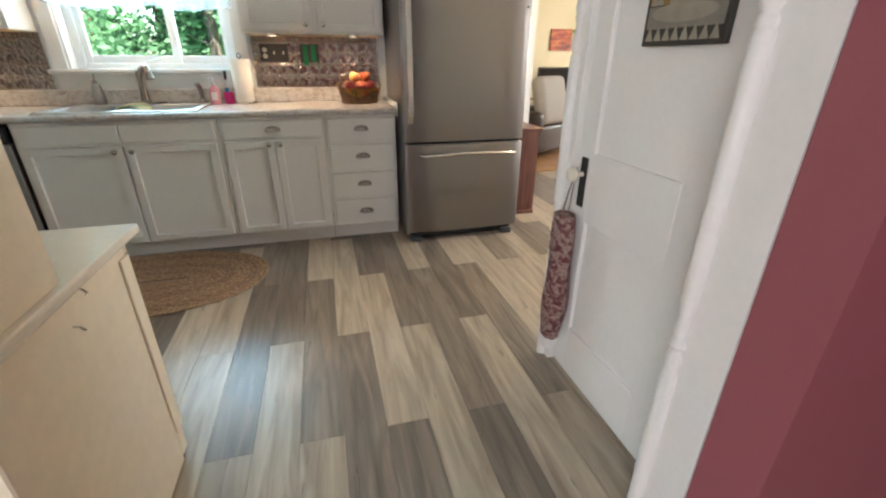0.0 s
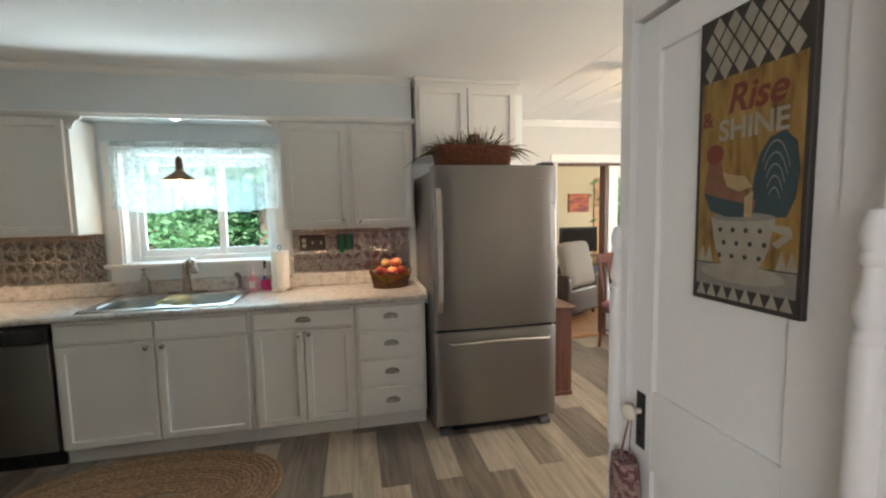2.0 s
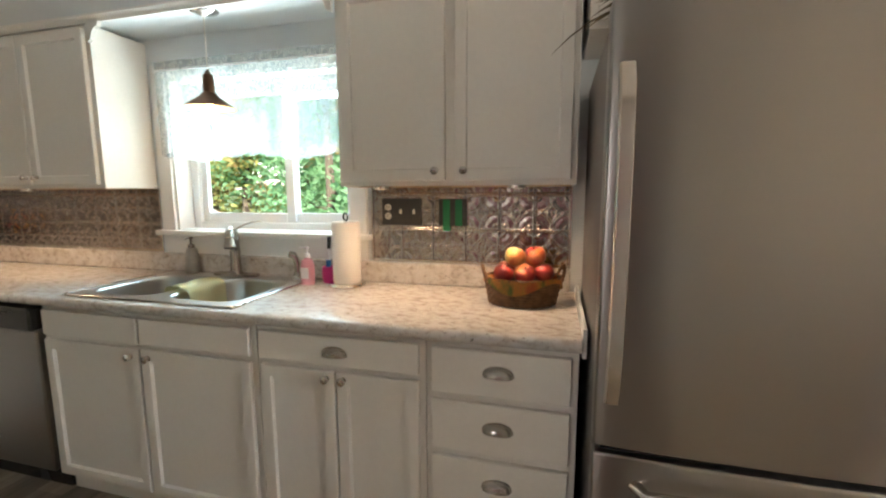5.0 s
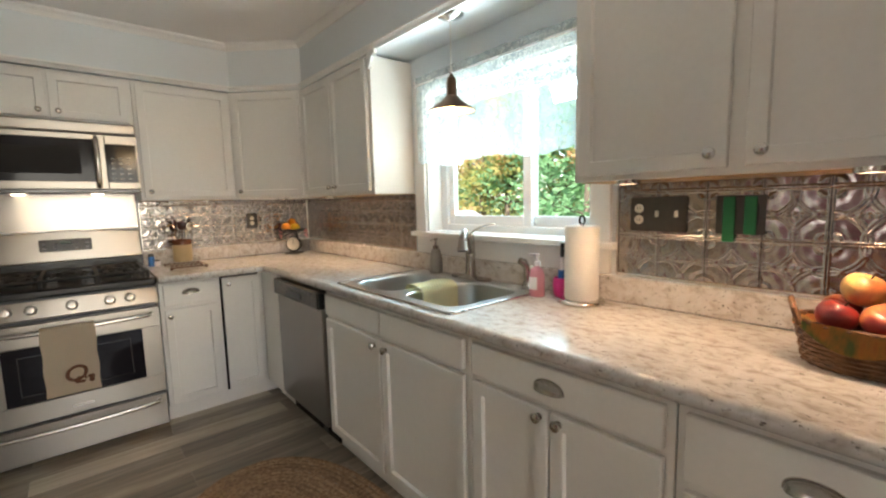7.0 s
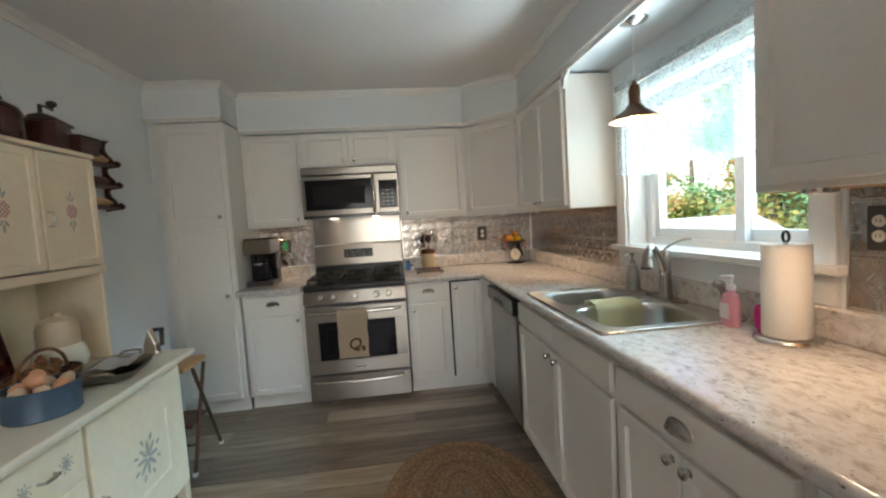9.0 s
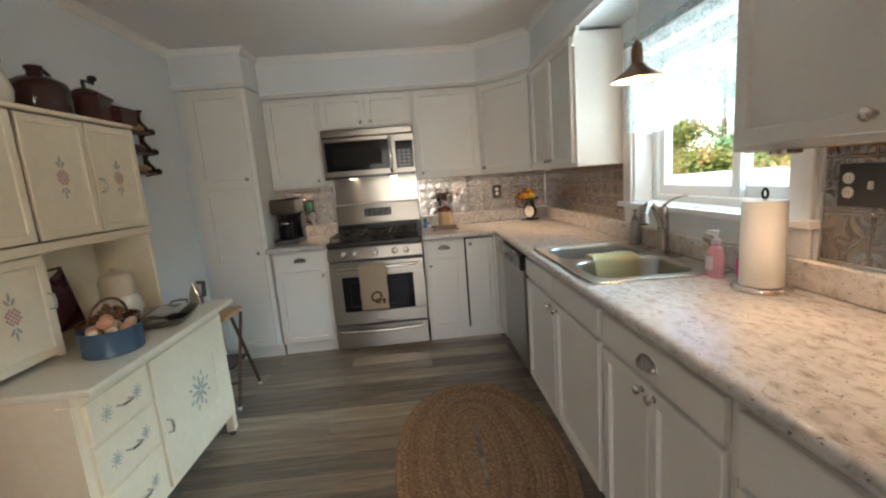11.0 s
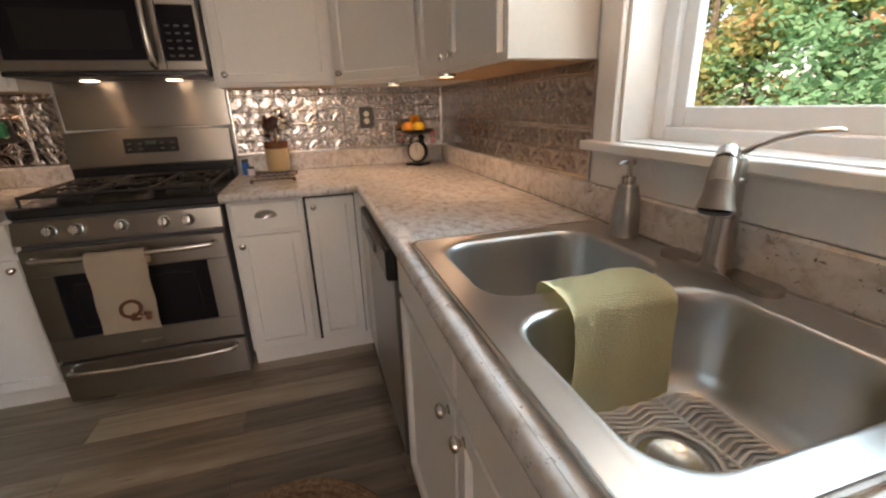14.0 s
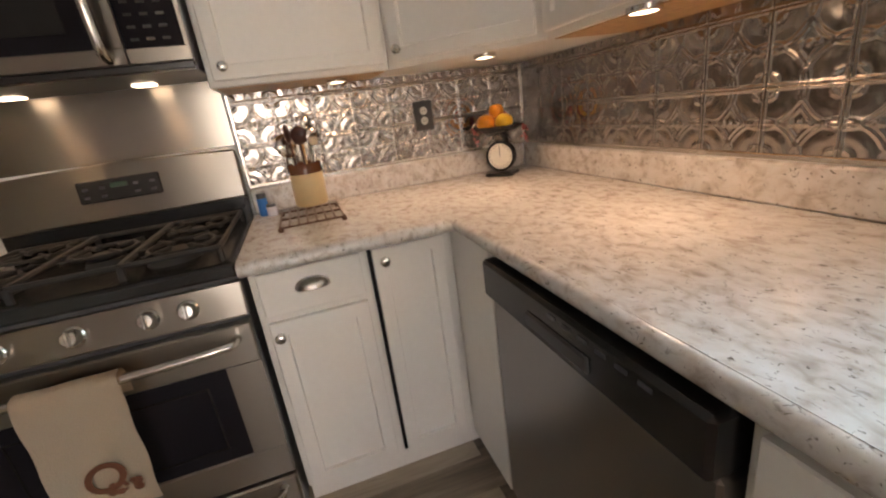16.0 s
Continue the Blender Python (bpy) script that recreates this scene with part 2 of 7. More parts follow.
def box(x0, x1, y0, y1, z0, z1, bevel=0.0, bm=None, seg=1):
    own = bmesh.new()
    bmesh.ops.create_cube(own, size=1, matrix=Matrix.Translation(((x0 + x1) / 2, (y0 + y1) / 2, (z0 + z1) / 2)) @ Matrix.Diagonal((x1 - x0, y1 - y0, z1 - z0, 1)))
    if bevel:
        bmesh.ops.bevel(own, geom=own.edges[:], offset=bevel, segments=seg, profile=0.5, affect="EDGES")
    return merge(bm, own)


def merge(bm, own, m=None):
    if m is not None:
        own.transform(m)
    if bm is None:
        return own
    me = bpy.data.meshes.new("tmp")
    own.to_mesh(me)
    own.free()
    bm.from_mesh(me)
    bpy.data.meshes.remove(me)
    return bm


def lathe(profile, seg=24, bm=None, m=None):
    """A turned shape about z from (radius, height) pairs."""
    own = bmesh.new()
    rings = []
    for r, z in profile:
        if r < 1e-5:
            rings.append([own.verts.new((0, 0, z))])
        else:
            rings.append([own.verts.new((r * math.cos(2 * math.pi * i / seg), r * math.sin(2 * math.pi * i / seg), z)) for i in range(seg)])
    for a, b in zip(rings, rings[1:]):
        for i in range(seg):
            j = (i + 1) % seg
            if len(a) == 1 and len(b) > 1:
                own.faces.new((a[0], b[i], b[j]))
            elif len(b) == 1 and len(a) > 1:
                own.faces.new((a[i], a[j], b[0]))
            elif len(a) > 1:
                own.faces.new((a[i], a[j], b[j], b[i]))
    return merge(bm, own, m)


def tube(points, r, seg=10, bm=None, closed=False, flat=1.0):
    """A round bar along points; r may be a list."""
    own = bmesh.new()
    pts = [Vector(p) for p in points]
    n = len(pts)
    rs = r if isinstance(r, (list, tuple)) else [r] * n
    rings = []
    u = None
    for i, p in enumerate(pts):
        a, b = (pts[i - 1], pts[(i + 1) % n]) if closed else (pts[max(0, i - 1)], pts[min(n - 1, i + 1)])
        d = (b - a).normalized()
        if u is None:
            u = d.cross(Vector((0, 0, 1)) if abs(d.z) < 0.9 else Vector((0, 1, 0)))
        u = (u - d * u.dot(d)).normalized()
        v = u.cross(d).normalized()
        rings.append([own.verts.new(p + rs[i] * (math.cos(2 * math.pi * k / seg) * u + flat * math.sin(2 * math.pi * k / seg) * v)) for k in range(seg)])
    pairs = list(zip(rings, rings[1:])) + ([(rings[-1], rings[0])] if closed else [])
    for a, b in pairs:
        for k in range(seg):
            l = (k + 1) % seg
            own.faces.new((a[k], a[l], b[l], b[k]))
    if not closed:
        own.faces.new(rings[0])
        own.faces.new(rings[-1])
    return merge(bm, own)


def prism(outline, depth, bm=None, m=None, bevel=0.0):
    """An outline of (x, z) pairs, thick along y from 0 to depth."""
    own = bmesh.new()
    a = [own.verts.new((x, 0, z)) for x, z in outline]
    b = [own.verts.new((x, depth, z)) for x, z in outline]
    own.faces.new(a)
    own.faces.new(b[::-1])
    for i in range(len(a)):
        j = (i + 1) % len(a)
        own.faces.new((a[i], b[i], b[j], a[j]))
    if bevel:
        bmesh.ops.recalc_face_normals(own, faces=own.faces)
        bmesh.ops.bevel(own, geom=own.edges[:], offset=bevel, segments=1, affect="EDGES")
    return merge(bm, own, m)


def panel_door(w, h, t=0.021, rail=0.055, sink=0.013, slope=0.005):
    """A framed door with a sunk panel, its front on -y, from (0, -t, 0)."""
    bm = box(0, w, -t, 0, 0, h, 0.003)
    front = max((f for f in bm.faces if f.normal.y < -0.9), key=lambda f: f.calc_area())
    if min(w, h) > 2.4 * rail:
        bmesh.ops.inset_region(bm, faces=[front], thickness=rail)
        bmesh.ops.inset_region(bm, faces=[front], thickness=slope, depth=-sink)
        bmesh.ops.inset_region(bm, faces=[front], thickness=0.004)
    return bm


def knob_mesh():
    return lathe([(0, 0.028), (0.008, 0.0275), (0.014, 0.024), (0.0155, 0.019), (0.013, 0.014), (0.007, 0.010), (0.0065, 0.004), (0.011, 0.002), (0.011, 0)], 16, None, pose(0, 0, 0, 90))


def cup_mesh(w=0.046, d=0.026, h=0.031):
    """A half-round bin pull, open below."""
    bm = bmesh.new()
    rows = []
    for i in range(9):
        v = i / 8 * math.pi / 2
        rows.append([bm.verts.new((-w * math.cos(u), -0.001 - d * math.sin(u) ** 0.7 * math.sin(v), h * math.sin(u) ** 0.7 * math.cos(v) - 0.012)) for u in [math.pi * (0.02 + 0.96 * j / 16) for j in range(17)]])
    for a, b in zip(rows, rows[1:]):
        for j in range(16):
            bm.faces.new((a[j], a[j + 1], b[j + 1], b[j]))
    bmesh.ops.solidify(bm, geom=bm.faces[:], thickness=0.002)
    tube([(-w * 1.03 * math.cos(u), -0.002, h * 1.05 * math.sin(u) ** 0.7 - 0.012) for u in [math.pi * j / 20 for j in range(21)]], 0.0022, 6, bm)
    return bm


def knob(parent, x, y, z):
    k = part("knob", knob_mesh(), CHROME, parent, "round satin nickel knob", True)
    k.location = (x, y, z)
    return k


def cup(parent, x, y, z):
    k = part("cup_pull", cup_mesh(), CHROME, parent, "satin nickel cup pull", True)
    k.location = (x, y, z)
    return k


def leaf(parent, name, x0, x1, z0, z1, y, knob_at=None, cup_at=None, rail=0.055, mat=None, turn=0):
    """A door or drawer front on a cabinet's local front plane y."""
    d = part(name, panel_door(x1 - x0, z1 - z0, rail=rail), mat or WHITE, parent)
    d.location = (x0, y, z0)
    if knob_at:
        knob(d, knob_at[0] - x0, -0.019, knob_at[1] - z0)
    if cup_at:
        cup(d, cup_at[0] - x0, -0.019, cup_at[1] - z0)
    return d


# ---- structure ----
NY, WX, SY, CZ = 3.81, -3.09, 0.84, 2.43


def struct(name, bm, mat, label, category):
    return thing(name, bm, mat, Matrix(), label, category, kind="structure")


bm = box(-3.3, -1.42, NY, NY + 0.2, -0.1, 2.6)
box(-0.38, 1.60, NY, NY + 0.2, -0.1, 2.6, 0, bm)
box(-1.42, -0.38, NY, NY + 0.2, -0.1, 1.15, 0, bm)
box(-1.42, -0.38, NY, NY + 0.2, 1.93, 2.6, 0, bm)
struct("wall_north", bm, WALL, "pale grey painted kitchen wall round the sink window", "wall")
struct("wall_west", box(WX - 0.2, WX, -0.1 + SY, NY, -0.1, 2.6), WALL, "pale grey painted wall behind the range", "wall")
bm = box(WX - 0.2, -0.80, SY - 0.16, SY, -0.1, 2.6)
struct("wall_south", bm, BLUE_WALL_LIFTED, "pale blue-grey painted wall behind the old cupboard", "wall")

# opening to the south room: right jamb at x = 0.95
bm = box(0.945, 2.2, 0.74, 0.865, -0.1, 2.6)
box(1.035, 2.2, 0.865, 0.90, -0.1, 2.6, 0, bm)
struct("wall_south_east", bm, TRIM, "white painted wall end beside the doorway", "wall")
struct("wall_header_south", box(-0.80, 0.945, SY - 0.16, SY, 2.10, 2.6), WALL, "wall above the wide doorway", "wall")
struct("wall_rose", box(0.947, 3.2, 0.60, 0.737, -0.1, 2.6), PINK, "dusty rose painted wall of the next room", "wall")
struct("wall_rose_left", box(-2.6, -0.80, 0.56, SY - 0.163, -0.1, 2.6), PINK, "dusty rose painted wall", "wall")
bm = box(-2.8, -2.6, -2.6, SY - 0.163, -0.1, 2.6)
box(3.2, 3.4, -2.6, SY - 0.163, -0.1, 2.6, 0, bm)
box(-2.8, 3.4, -2.8, -2.6, -0.1, 2.6, 0, bm)
struct("wall_rose_back", bm, PINK, "rose walls of the room behind", "wall")
# closet block: post, door opening and return wall
bm = box(1.035, 1.16, 0.90, 0.985, -0.1, 2.6)
box(1.035, 1.16, 0.985, 1.570, 2.03, 2.6, 0, bm)
box(1.030, 1.16, 1.570, 1.618, -0.1, 2.6, 0, bm)
struct("wall_closet", bm, TRIM, "white painted closet wall round a panelled door", "wall")
struct("wall_closet_return", box(1.16, 2.2, 1.498, 1.618, -0.1, 2.6), CREAM_WALL, "cream painted closet side wall", "wall")
# dining room
bm = box(1.60, 2.40, 4.75, 4.87, -0.1, 2.6)
box(2.40, 4.02, 4.75, 4.87, 1.98, 2.6, 0, bm)
box(4.02, 4.60, 4.75, 4.87, -0.1, 2.6, 0, bm)
struct("wall_dining_north", bm, CREAM_WALL, "pale cream painted dining room wall", "wall")
struct("wall_dining_west", box(1.50, 1.60, NY + 0.2, 4.87, -0.1, 2.6), CREAM_WALL, "cream wall beside the refrigerator", "wall")
bm = box(4.42, 4.60, 0.6, 1.4, -0.1, 2.6)
box(4.42, 4.60, 3.4, 4.75, -0.1, 2.6, 0, bm)
box(4.42, 4.60, 1.4, 3.4, -0.1, 0.7, 0, bm)
box(4.42, 4.60, 1.4, 3.4, 2.15, 2.6, 0, bm)
struct("wall_dining_east", bm, CREAM_WALL, "pale cream painted dining room wall", "wall")
# The opening in this south wall is assumed, made for its fill lamp.
bm = box(2.2, 4.42, 0.6, 0.74, -0.1, 0.7)
box(2.2, 4.42, 0.6, 0.74, 2.15, 2.6, 0, bm)
box(2.2, 2.3, 0.6, 1.72, -0.1, 2.6, 0, bm)
box(3.6, 4.42, 0.6, 0.74, 0.7, 2.15, 0, bm)
struct("wall_dining_south", bm, CREAM_WALL, "pale cream painted dining room wall", "wall")
# living room beyond
bm = box(1.4, 1.6, 4.87, 9.2, -0.1, 2.6)
box(1.4, 5.9, 9.0, 9.2, -0.1, 2.6, 0, bm)
box(7.6, 8.2, 9.0, 9.2, -0.1, 2.6, 0, bm)
box(5.9, 7.6, 9.0, 9.2, -0.1, 0.55, 0, bm)
box(5.9, 7.6, 9.0, 9.2, 2.1, 2.6, 0, bm)
box(8.0, 8.2, 4.87, 9.2, -0.1, 2.6, 0, bm)
box(4.6, 8.2, 4.75, 4.87, -0.1, 2.6, 0, bm)
struct("wall_living", bm, YELLOW_WALL, "pale yellow painted living room walls", "wall")
# ceiling
bm = box(-3.3, 4.6, SY - 0.16, 4.87, CZ, CZ + 0.15)
box(-2.8, 3.4, -2.8, SY - 0.16, CZ, CZ + 0.15, 0, bm)
box(1.4, 8.2, 4.87, 9.2, CZ, CZ + 0.15, 0, bm)
random.seed(4)
for i in range(12):  # tongue-and-groove tiles of the dining ceiling
    for j in range(5):
        x, y = 1.75 + i * 0.235 + 0.0, 1.75 + j * 0.62 + (i % 2) * 0.31
        if x < 4.3 and y < 4.2:
            box(x, x + 0.228, y, y + 0.61, CZ - 0.0022 - 0.0006 * (i % 2), CZ + 0.01, 0.001, bm)
struct("ceiling", bm, CEIL, "white painted ceiling with shallow tiles over the dining end", "ceiling")
# sub-floor under the planks
bm = box(-3.3, 4.6, 0.55, 4.87, -0.12, -0.008)
box(-2.8, 3.4, -2.8, 0.55, -0.12, -0.008, 0, bm)
struct("floor", bm, DULL, "dark underlay of the plank floor", "floor")
struct("floor_living", box(1.4, 8.2, 4.87, 9.2, -0.12, 0.0), OAK, "warm oak strip floor of the living room", "floor")
struct("floor_threshold", box(2.40, 4.02, 4.74, 4.90, 0.0, 0.012, 0.003), HONEY, "honey-coloured wooden threshold", "threshold")

# soffit over the wall cabinets
SF = 3.53
bm = box(WX, 0.63, SF, NY, 2.13, CZ)
prism([(WX, 3.16), (-2.79, 3.16), (-2.43, SF), (-2.43, NY), (WX, NY)], CZ - 2.13, bm, pose(0, 0, 2.13) @ Matrix(((1, 0, 0, 0), (0, 0, 1, 0), (0, 1, 0, 0), (0, 0, 0, 1))))
box(WX, -2.79, 1.36, 3.16, 2.13, CZ, 0, bm)
box(WX, -2.47, SY, 1.36, 2.165, CZ, 0, bm)
box(WX, -2.50, SY, 0.888, 0.0, 2.165, 0, bm)
struct("soffit", bm, WALL, "pale grey boxed soffit above the wall cabinets", "soffit")


def moulding(points, z, h, d, name, label, mat=None, closed=False):
    """A stepped strip along a plan line, its body to the right of the walk."""
    bm = bmesh.new()
    prof = [(0.0, h), (d, h), (d, 0.72 * h), (0.6 * d, 0.45 * h), (0.35 * d, 0.15 * h), (0.3 * d, 0.0), (0.0, 0.0)]
    pts = [Vector((x, y, 0)) for x, y in points]
    rings = []
    for i, p in enumerate(pts):
        d0 = (p - pts[i - 1]).normalized() if i else (pts[1] - p).normalized()
        d1 = (pts[i + 1] - p).normalized() if i + 1 < len(pts) else d0
        n0, n1 = Vector((d0.y, -d0.x, 0)), Vector((d1.y, -d1.x, 0))
        n = (n0 + n1).normalized()
        n = n / max(0.3, n.dot(n0))
        rings.append([bm.verts.new((p.x + n.x * u, p.y + n.y * u, z + v)) for u, v in prof])
    for a, b in zip(rings, rings[1:]):
        for k in range(len(prof)):
            l = (k + 1) % len(prof)
            bm.faces.new((a[k], a[l], b[l], b[k]))
    bm.faces.new(rings[0])
    bm.faces.new(rings[-1])
    return struct(name, bm, mat or TRIM, label, "moulding")


line = [(-2.47, SY), (-2.47, 1.36), (-2.79, 1.36), (-2.79, 3.16), (-2.43, SF), (0.63, SF)]
moulding(line, CZ - 0.045, 0.045, 0.04, "trim_crown", "white crown moulding along the soffit")
moulding([(-2.79, 1.365), (-2.79, 3.16), (-2.43, SF), (0.65, SF)], 2.115, 0.03, 0.03, "trim_cornice", "thin white cornice on top of the wall cabinets")
moulding([(-2.46, SY), (-2.46, 1.36)], 2.15, 0.03, 0.03, "trim_pantry_cornice", "thin white cornice on top of the pantry")
moulding([(-0.80, SY), (-2.47, SY)], CZ - 0.05, 0.05, 0.045, "trim_crown_south", "white crown moulding on the south wall")
moulding([(1.60, 4.75), (4.42, 4.75)], CZ - 0.06, 0.06, 0.05, "trim_crown_dining", "white crown moulding in the dining room")


# ---- kitchen cabinets ----
def north(x):
    return pose(x, 0, 0)


BF = 3.216  # carcass front of the base run along the window wall
WF = -2.494  # carcass front of the base run along the range wall


def base_cabinet(x0, x1, y, m, label, kind):
    """A base unit between x0 and x1; kind lists its fronts."""
    c = empty("base_cabinet", m, label, "cabinet", "kitchen base cabinets")
    if kind == "sink":
        bm = box(x0, x1, y, y + 0.02, 0.10, 0.878, 0.002)
        box(x0, x1, y + 0.02, y + 0.54, 0.10, 0.12, 0, bm)
        box(x0, x0 + 0.018, y + 0.02, y + 0.54, 0.12, 0.878, 0, bm)
        box(x1 - 0.018, x1, y + 0.02, y + 0.54, 0.12, 0.878, 0, bm)
    else:
        bm = box(x0, x1, y, y + 0.54, 0.10, 0.878, 0.002)
    part("carcass", bm, WHITE, c)
    part("toe_kick", box(x0, x1, y + 0.045, y + 0.06, 0.0, 0.10), WHITE, c)
    mid = (x0 + x1) / 2
    a, b = x0 + 0.02, x1 - 0.02
    if kind == "sink":
        for u, v, k in ((a, mid - 0.006, mid - 0.045), (mid + 0.006, b, mid + 0.045)):
            leaf(c, "false_drawer", u, v, 0.752, 0.858, y, rail=0.07)
            leaf(c, "door", u, v, 0.112, 0.732, y, (k, 0.700))
    elif kind == "double":
        leaf(c, "drawer", a, b, 0.752, 0.858, y, cup_at=(mid, 0.803), rail=0.07)
        for u, v, k in ((a, mid - 0.004, mid - 0.032), (mid + 0.004, b, mid + 0.032)):
            leaf(c, "door", u, v, 0.112, 0.732, y, (k, 0.708))
    elif kind == "drawers":
        for lo, hi in ((0.708, 0.858), (0.516, 0.682), (0.320, 0.490), (0.112, 0.296)):
            leaf(c, "drawer", a, b, lo, hi, y, cup_at=(mid, (lo + hi) / 2 + 0.008), rail=0.09)
    elif kind == "left":
        leaf(c, "drawer", a, b, 0.728, 0.858, y, cup_at=(mid, 0.797), rail=0.07)
        leaf(c, "door", a, b, 0.112, 0.706, y, (b - 0.025, 0.668))
    elif kind == "right":
        leaf(c, "drawer", a, b, 0.728, 0.858, y, cup_at=(mid, 0.803), rail=0.07)
        leaf(c, "door", a, b, 0.112, 0.706, y, (a + 0.025, 0.664))
    return c


base_cabinet(-1.545, -0.475, BF, Matrix(), "white painted sink cabinet with two framed doors", "sink")
base_cabinet(-0.472, 0.170, BF, Matrix(), "white painted base cabinet with one drawer over two doors", "double")
base_cabinet(0.173, 0.645, BF, Matrix(), "white painted cabinet with four drawers and cup pulls", "drawers")
WEST = pose(0, 0, 0, 0, 0, 90)  # local x runs along world y, local -y faces the room
base_cabinet(1.375, 1.815, -WF, WEST, "white painted base cabinet beside the range, one drawer and door", "left")
base_cabinet(2.597, 2.925, -WF, WEST, "narrow white painted base cabinet with drawer and door", "right")
# corner unit with a single door set in; black sheet paints the gap's shade
c = empty("corner_cabinet", WEST, "white painted corner cabinet with one framed door in a dark gap", "cabinet", "kitchen base cabinets")
bm = box(2.926, 3.23, -WF + 0.012, 3.05, 0.10, 0.878)
part("carcass", bm, WHITE, c)
part("gap", box(2.93, 3.17, -WF + 0.006, -WF + 0.0115, 0.105, 0.868), BLACK, c, "black sheet painting the shade round the door")
d = leaf(c, "door", 2.942, 3.165, 0.112, 0.858, -WF + 0.004, (2.975, 0.818), rail=0.05)
part("toe_kick", box(2.926, 3.30, -WF + 0.045, -WF + 0.06, 0.0, 0.10), WHITE, c)
part("filler", box(3.190, 3.246, 2.195, 2.48, 0.10, 0.878, 0.002), WHITE, c)
part("toe_return", box(3.26, 3.275, 2.195, 2.445, 0.0, 0.10), WHITE, c)


def wall_cabinet(x0, x1, y, z0, z1, m, label, doors, deep=0.28, ends=()):
    """A wall unit; doors: (x0, x1, knob x)."""
    c = empty("wall_cabinet", m, label, "cabinet", "kitchen wall cabinets")
    part("carcass", box(x0, x1, y, y + deep, z0, z1, 0.002), WHITE, c)
    part("underside", box(x0 + 0.016, x1 - 0.016, y + 0.018, y + deep - 0.002, z0 - 0.003, z0 - 0.0005), HONEY, c, "bare honey-coloured wooden underside")
    for u, v, k in doors:
        leaf(c, "door", u, v, z0 + 0.018, z1 - 0.018, y, (k, z0 + 0.055) if k is not None else None)
    return c


UZ0, UZ1 = 1.368, 2.113
wall_cabinet(-0.285, 0.632, SF, UZ0, UZ1, Matrix(), "white wall cabinet with two framed doors beside the window", ((-0.262, 0.158, 0.122), (0.196, 0.612, 0.232)))
wall_cabinet(-2.428, -1.535, SF, UZ0, UZ1, Matrix(), "white wall cabinet with two framed doors by the window corner", ((-2.412, -1.992, -2.025), (-1.986, -1.560, -1.950)))
UF = 2.815
wall_cabinet(1.362, 1.818, UF, UZ0, UZ1, WEST, "white wall cabinet with one framed door above the coffee maker", ((1.385, 1.795, 1.760),), 0.27)
wall_cabinet(1.820, 2.592, UF, 1.825, UZ1, WEST, "low white cabinet with two small doors above the microwave", ((1.835, 2.198, 2.160), (2.208, 2.572, 2.245)), 0.27)
wall_cabinet(2.594, 3.158, UF, UZ0, UZ1, WEST, "white wall cabinet with one wide framed door", ((2.612, 3.140, 2.648),), 0.27)
# diagonal corner unit
a, b = Vector((-2.815, 3.160)), Vector((-2.428, SF))
w = (b - a).length
c = empty("corner_wall_cabinet", pose(0, 0, 0), "white diagonal corner wall cabinet with one framed door", "cabinet", "kitchen wall cabinets")
swap = Matrix(((1, 0, 0, 0), (0, 0, 1, 0), (0, 1, 0, 0), (0, 0, 0, 1)))
part("carcass", prism([(a.x, a.y), (b.x, b.y), (b.x, NY - 0.001), (WX + 0.001, NY - 0.001), (WX + 0.001, a.y)], UZ1 - UZ0, None, pose(0, 0, UZ0) @ swap), WHITE, c)
d = part("door", panel_door(w - 0.05, UZ1 - UZ0 - 0.036), WHITE, c)
ang = math.degrees(math.atan2(b.y - a.y, b.x - a.x))
d.matrix_local = pose(a.x, a.y, UZ0 + 0.018, 0, 0, ang) @ pose(0.025, -0.001, 0)
knob(d, 0.032, -0.019, 0.036)

# pantry
c = empty("pantry_cabinet", WEST, "tall white pantry cabinet with an upper and a lower framed door", "cabinet")
part("carcass", box(0.888, 1.36, 2.48, 3.08, 0.10, 2.148, 0.002), WHITE, c)
part("toe_kick", box(0.888, 1.36, 2.52, 2.54, 0.0, 0.10), WHITE, c)
leaf(c, "door", 0.935, 1.325, 1.432, 2.115, 2.48, (1.292, 1.470))
leaf(c, "door", 0.935, 1.325, 0.112, 1.402, 2.48, (1.292, 0.892))

# cabinet above the refrigerator
c = empty("over_fridge_cabinet", Matrix(), "white cabinet with two framed doors above the refrigerator", "cabinet", "kitchen wall cabinets")
part("carcass", box(0.652, 1.42, 3.47, NY - 0.002, 1.86, CZ - 0.03, 0.002), WHITE, c)
leaf(c, "door", 0.675, 1.02, 1.88, 2.365, 3.47, None)
leaf(c, "door", 1.035, 1.40, 1.88, 2.365, 3.47, None)
part("cornice", box(0.64, 1.44, 3.45, NY - 0.002, CZ - 0.03, CZ - 0.001, 0.006), WHITE, c)
# brown side panel between the drawers and the refrigerator
struct("trim_counter_end", box(0.652, 0.664, 3.20, NY - 0.002, 0.86, 0.95, 0.002), TRIM, "white end strip of the worktop", "trim")

# ---- worktop ----
CT = 0.920
HX0, HX1, HY0, HY1 = -1.40, -0.60, 3.245, 3.735  # sink cut-out


def bullnose(pts, bm):
    """A rounded front edge along a plan line."""
    tube([(x, y, CT - 0.021) for x, y in pts], 0.0205, 12, bm)


bm = bmesh.new()
for x0, x1, y0, y1 in ((-2.42, HX0, 3.195, NY), (HX1, 0.65, 3.195, NY), (HX0, HX1, 3.195, HY0), (HX0, HX1, HY1, NY), (WX, -2.42, 2.592, NY)):
    box(x0, x1, y0, y1, CT - 0.041, CT, 0, bm)
bmesh.ops.remove_doubles(bm, verts=bm.verts, dist=1e-4)
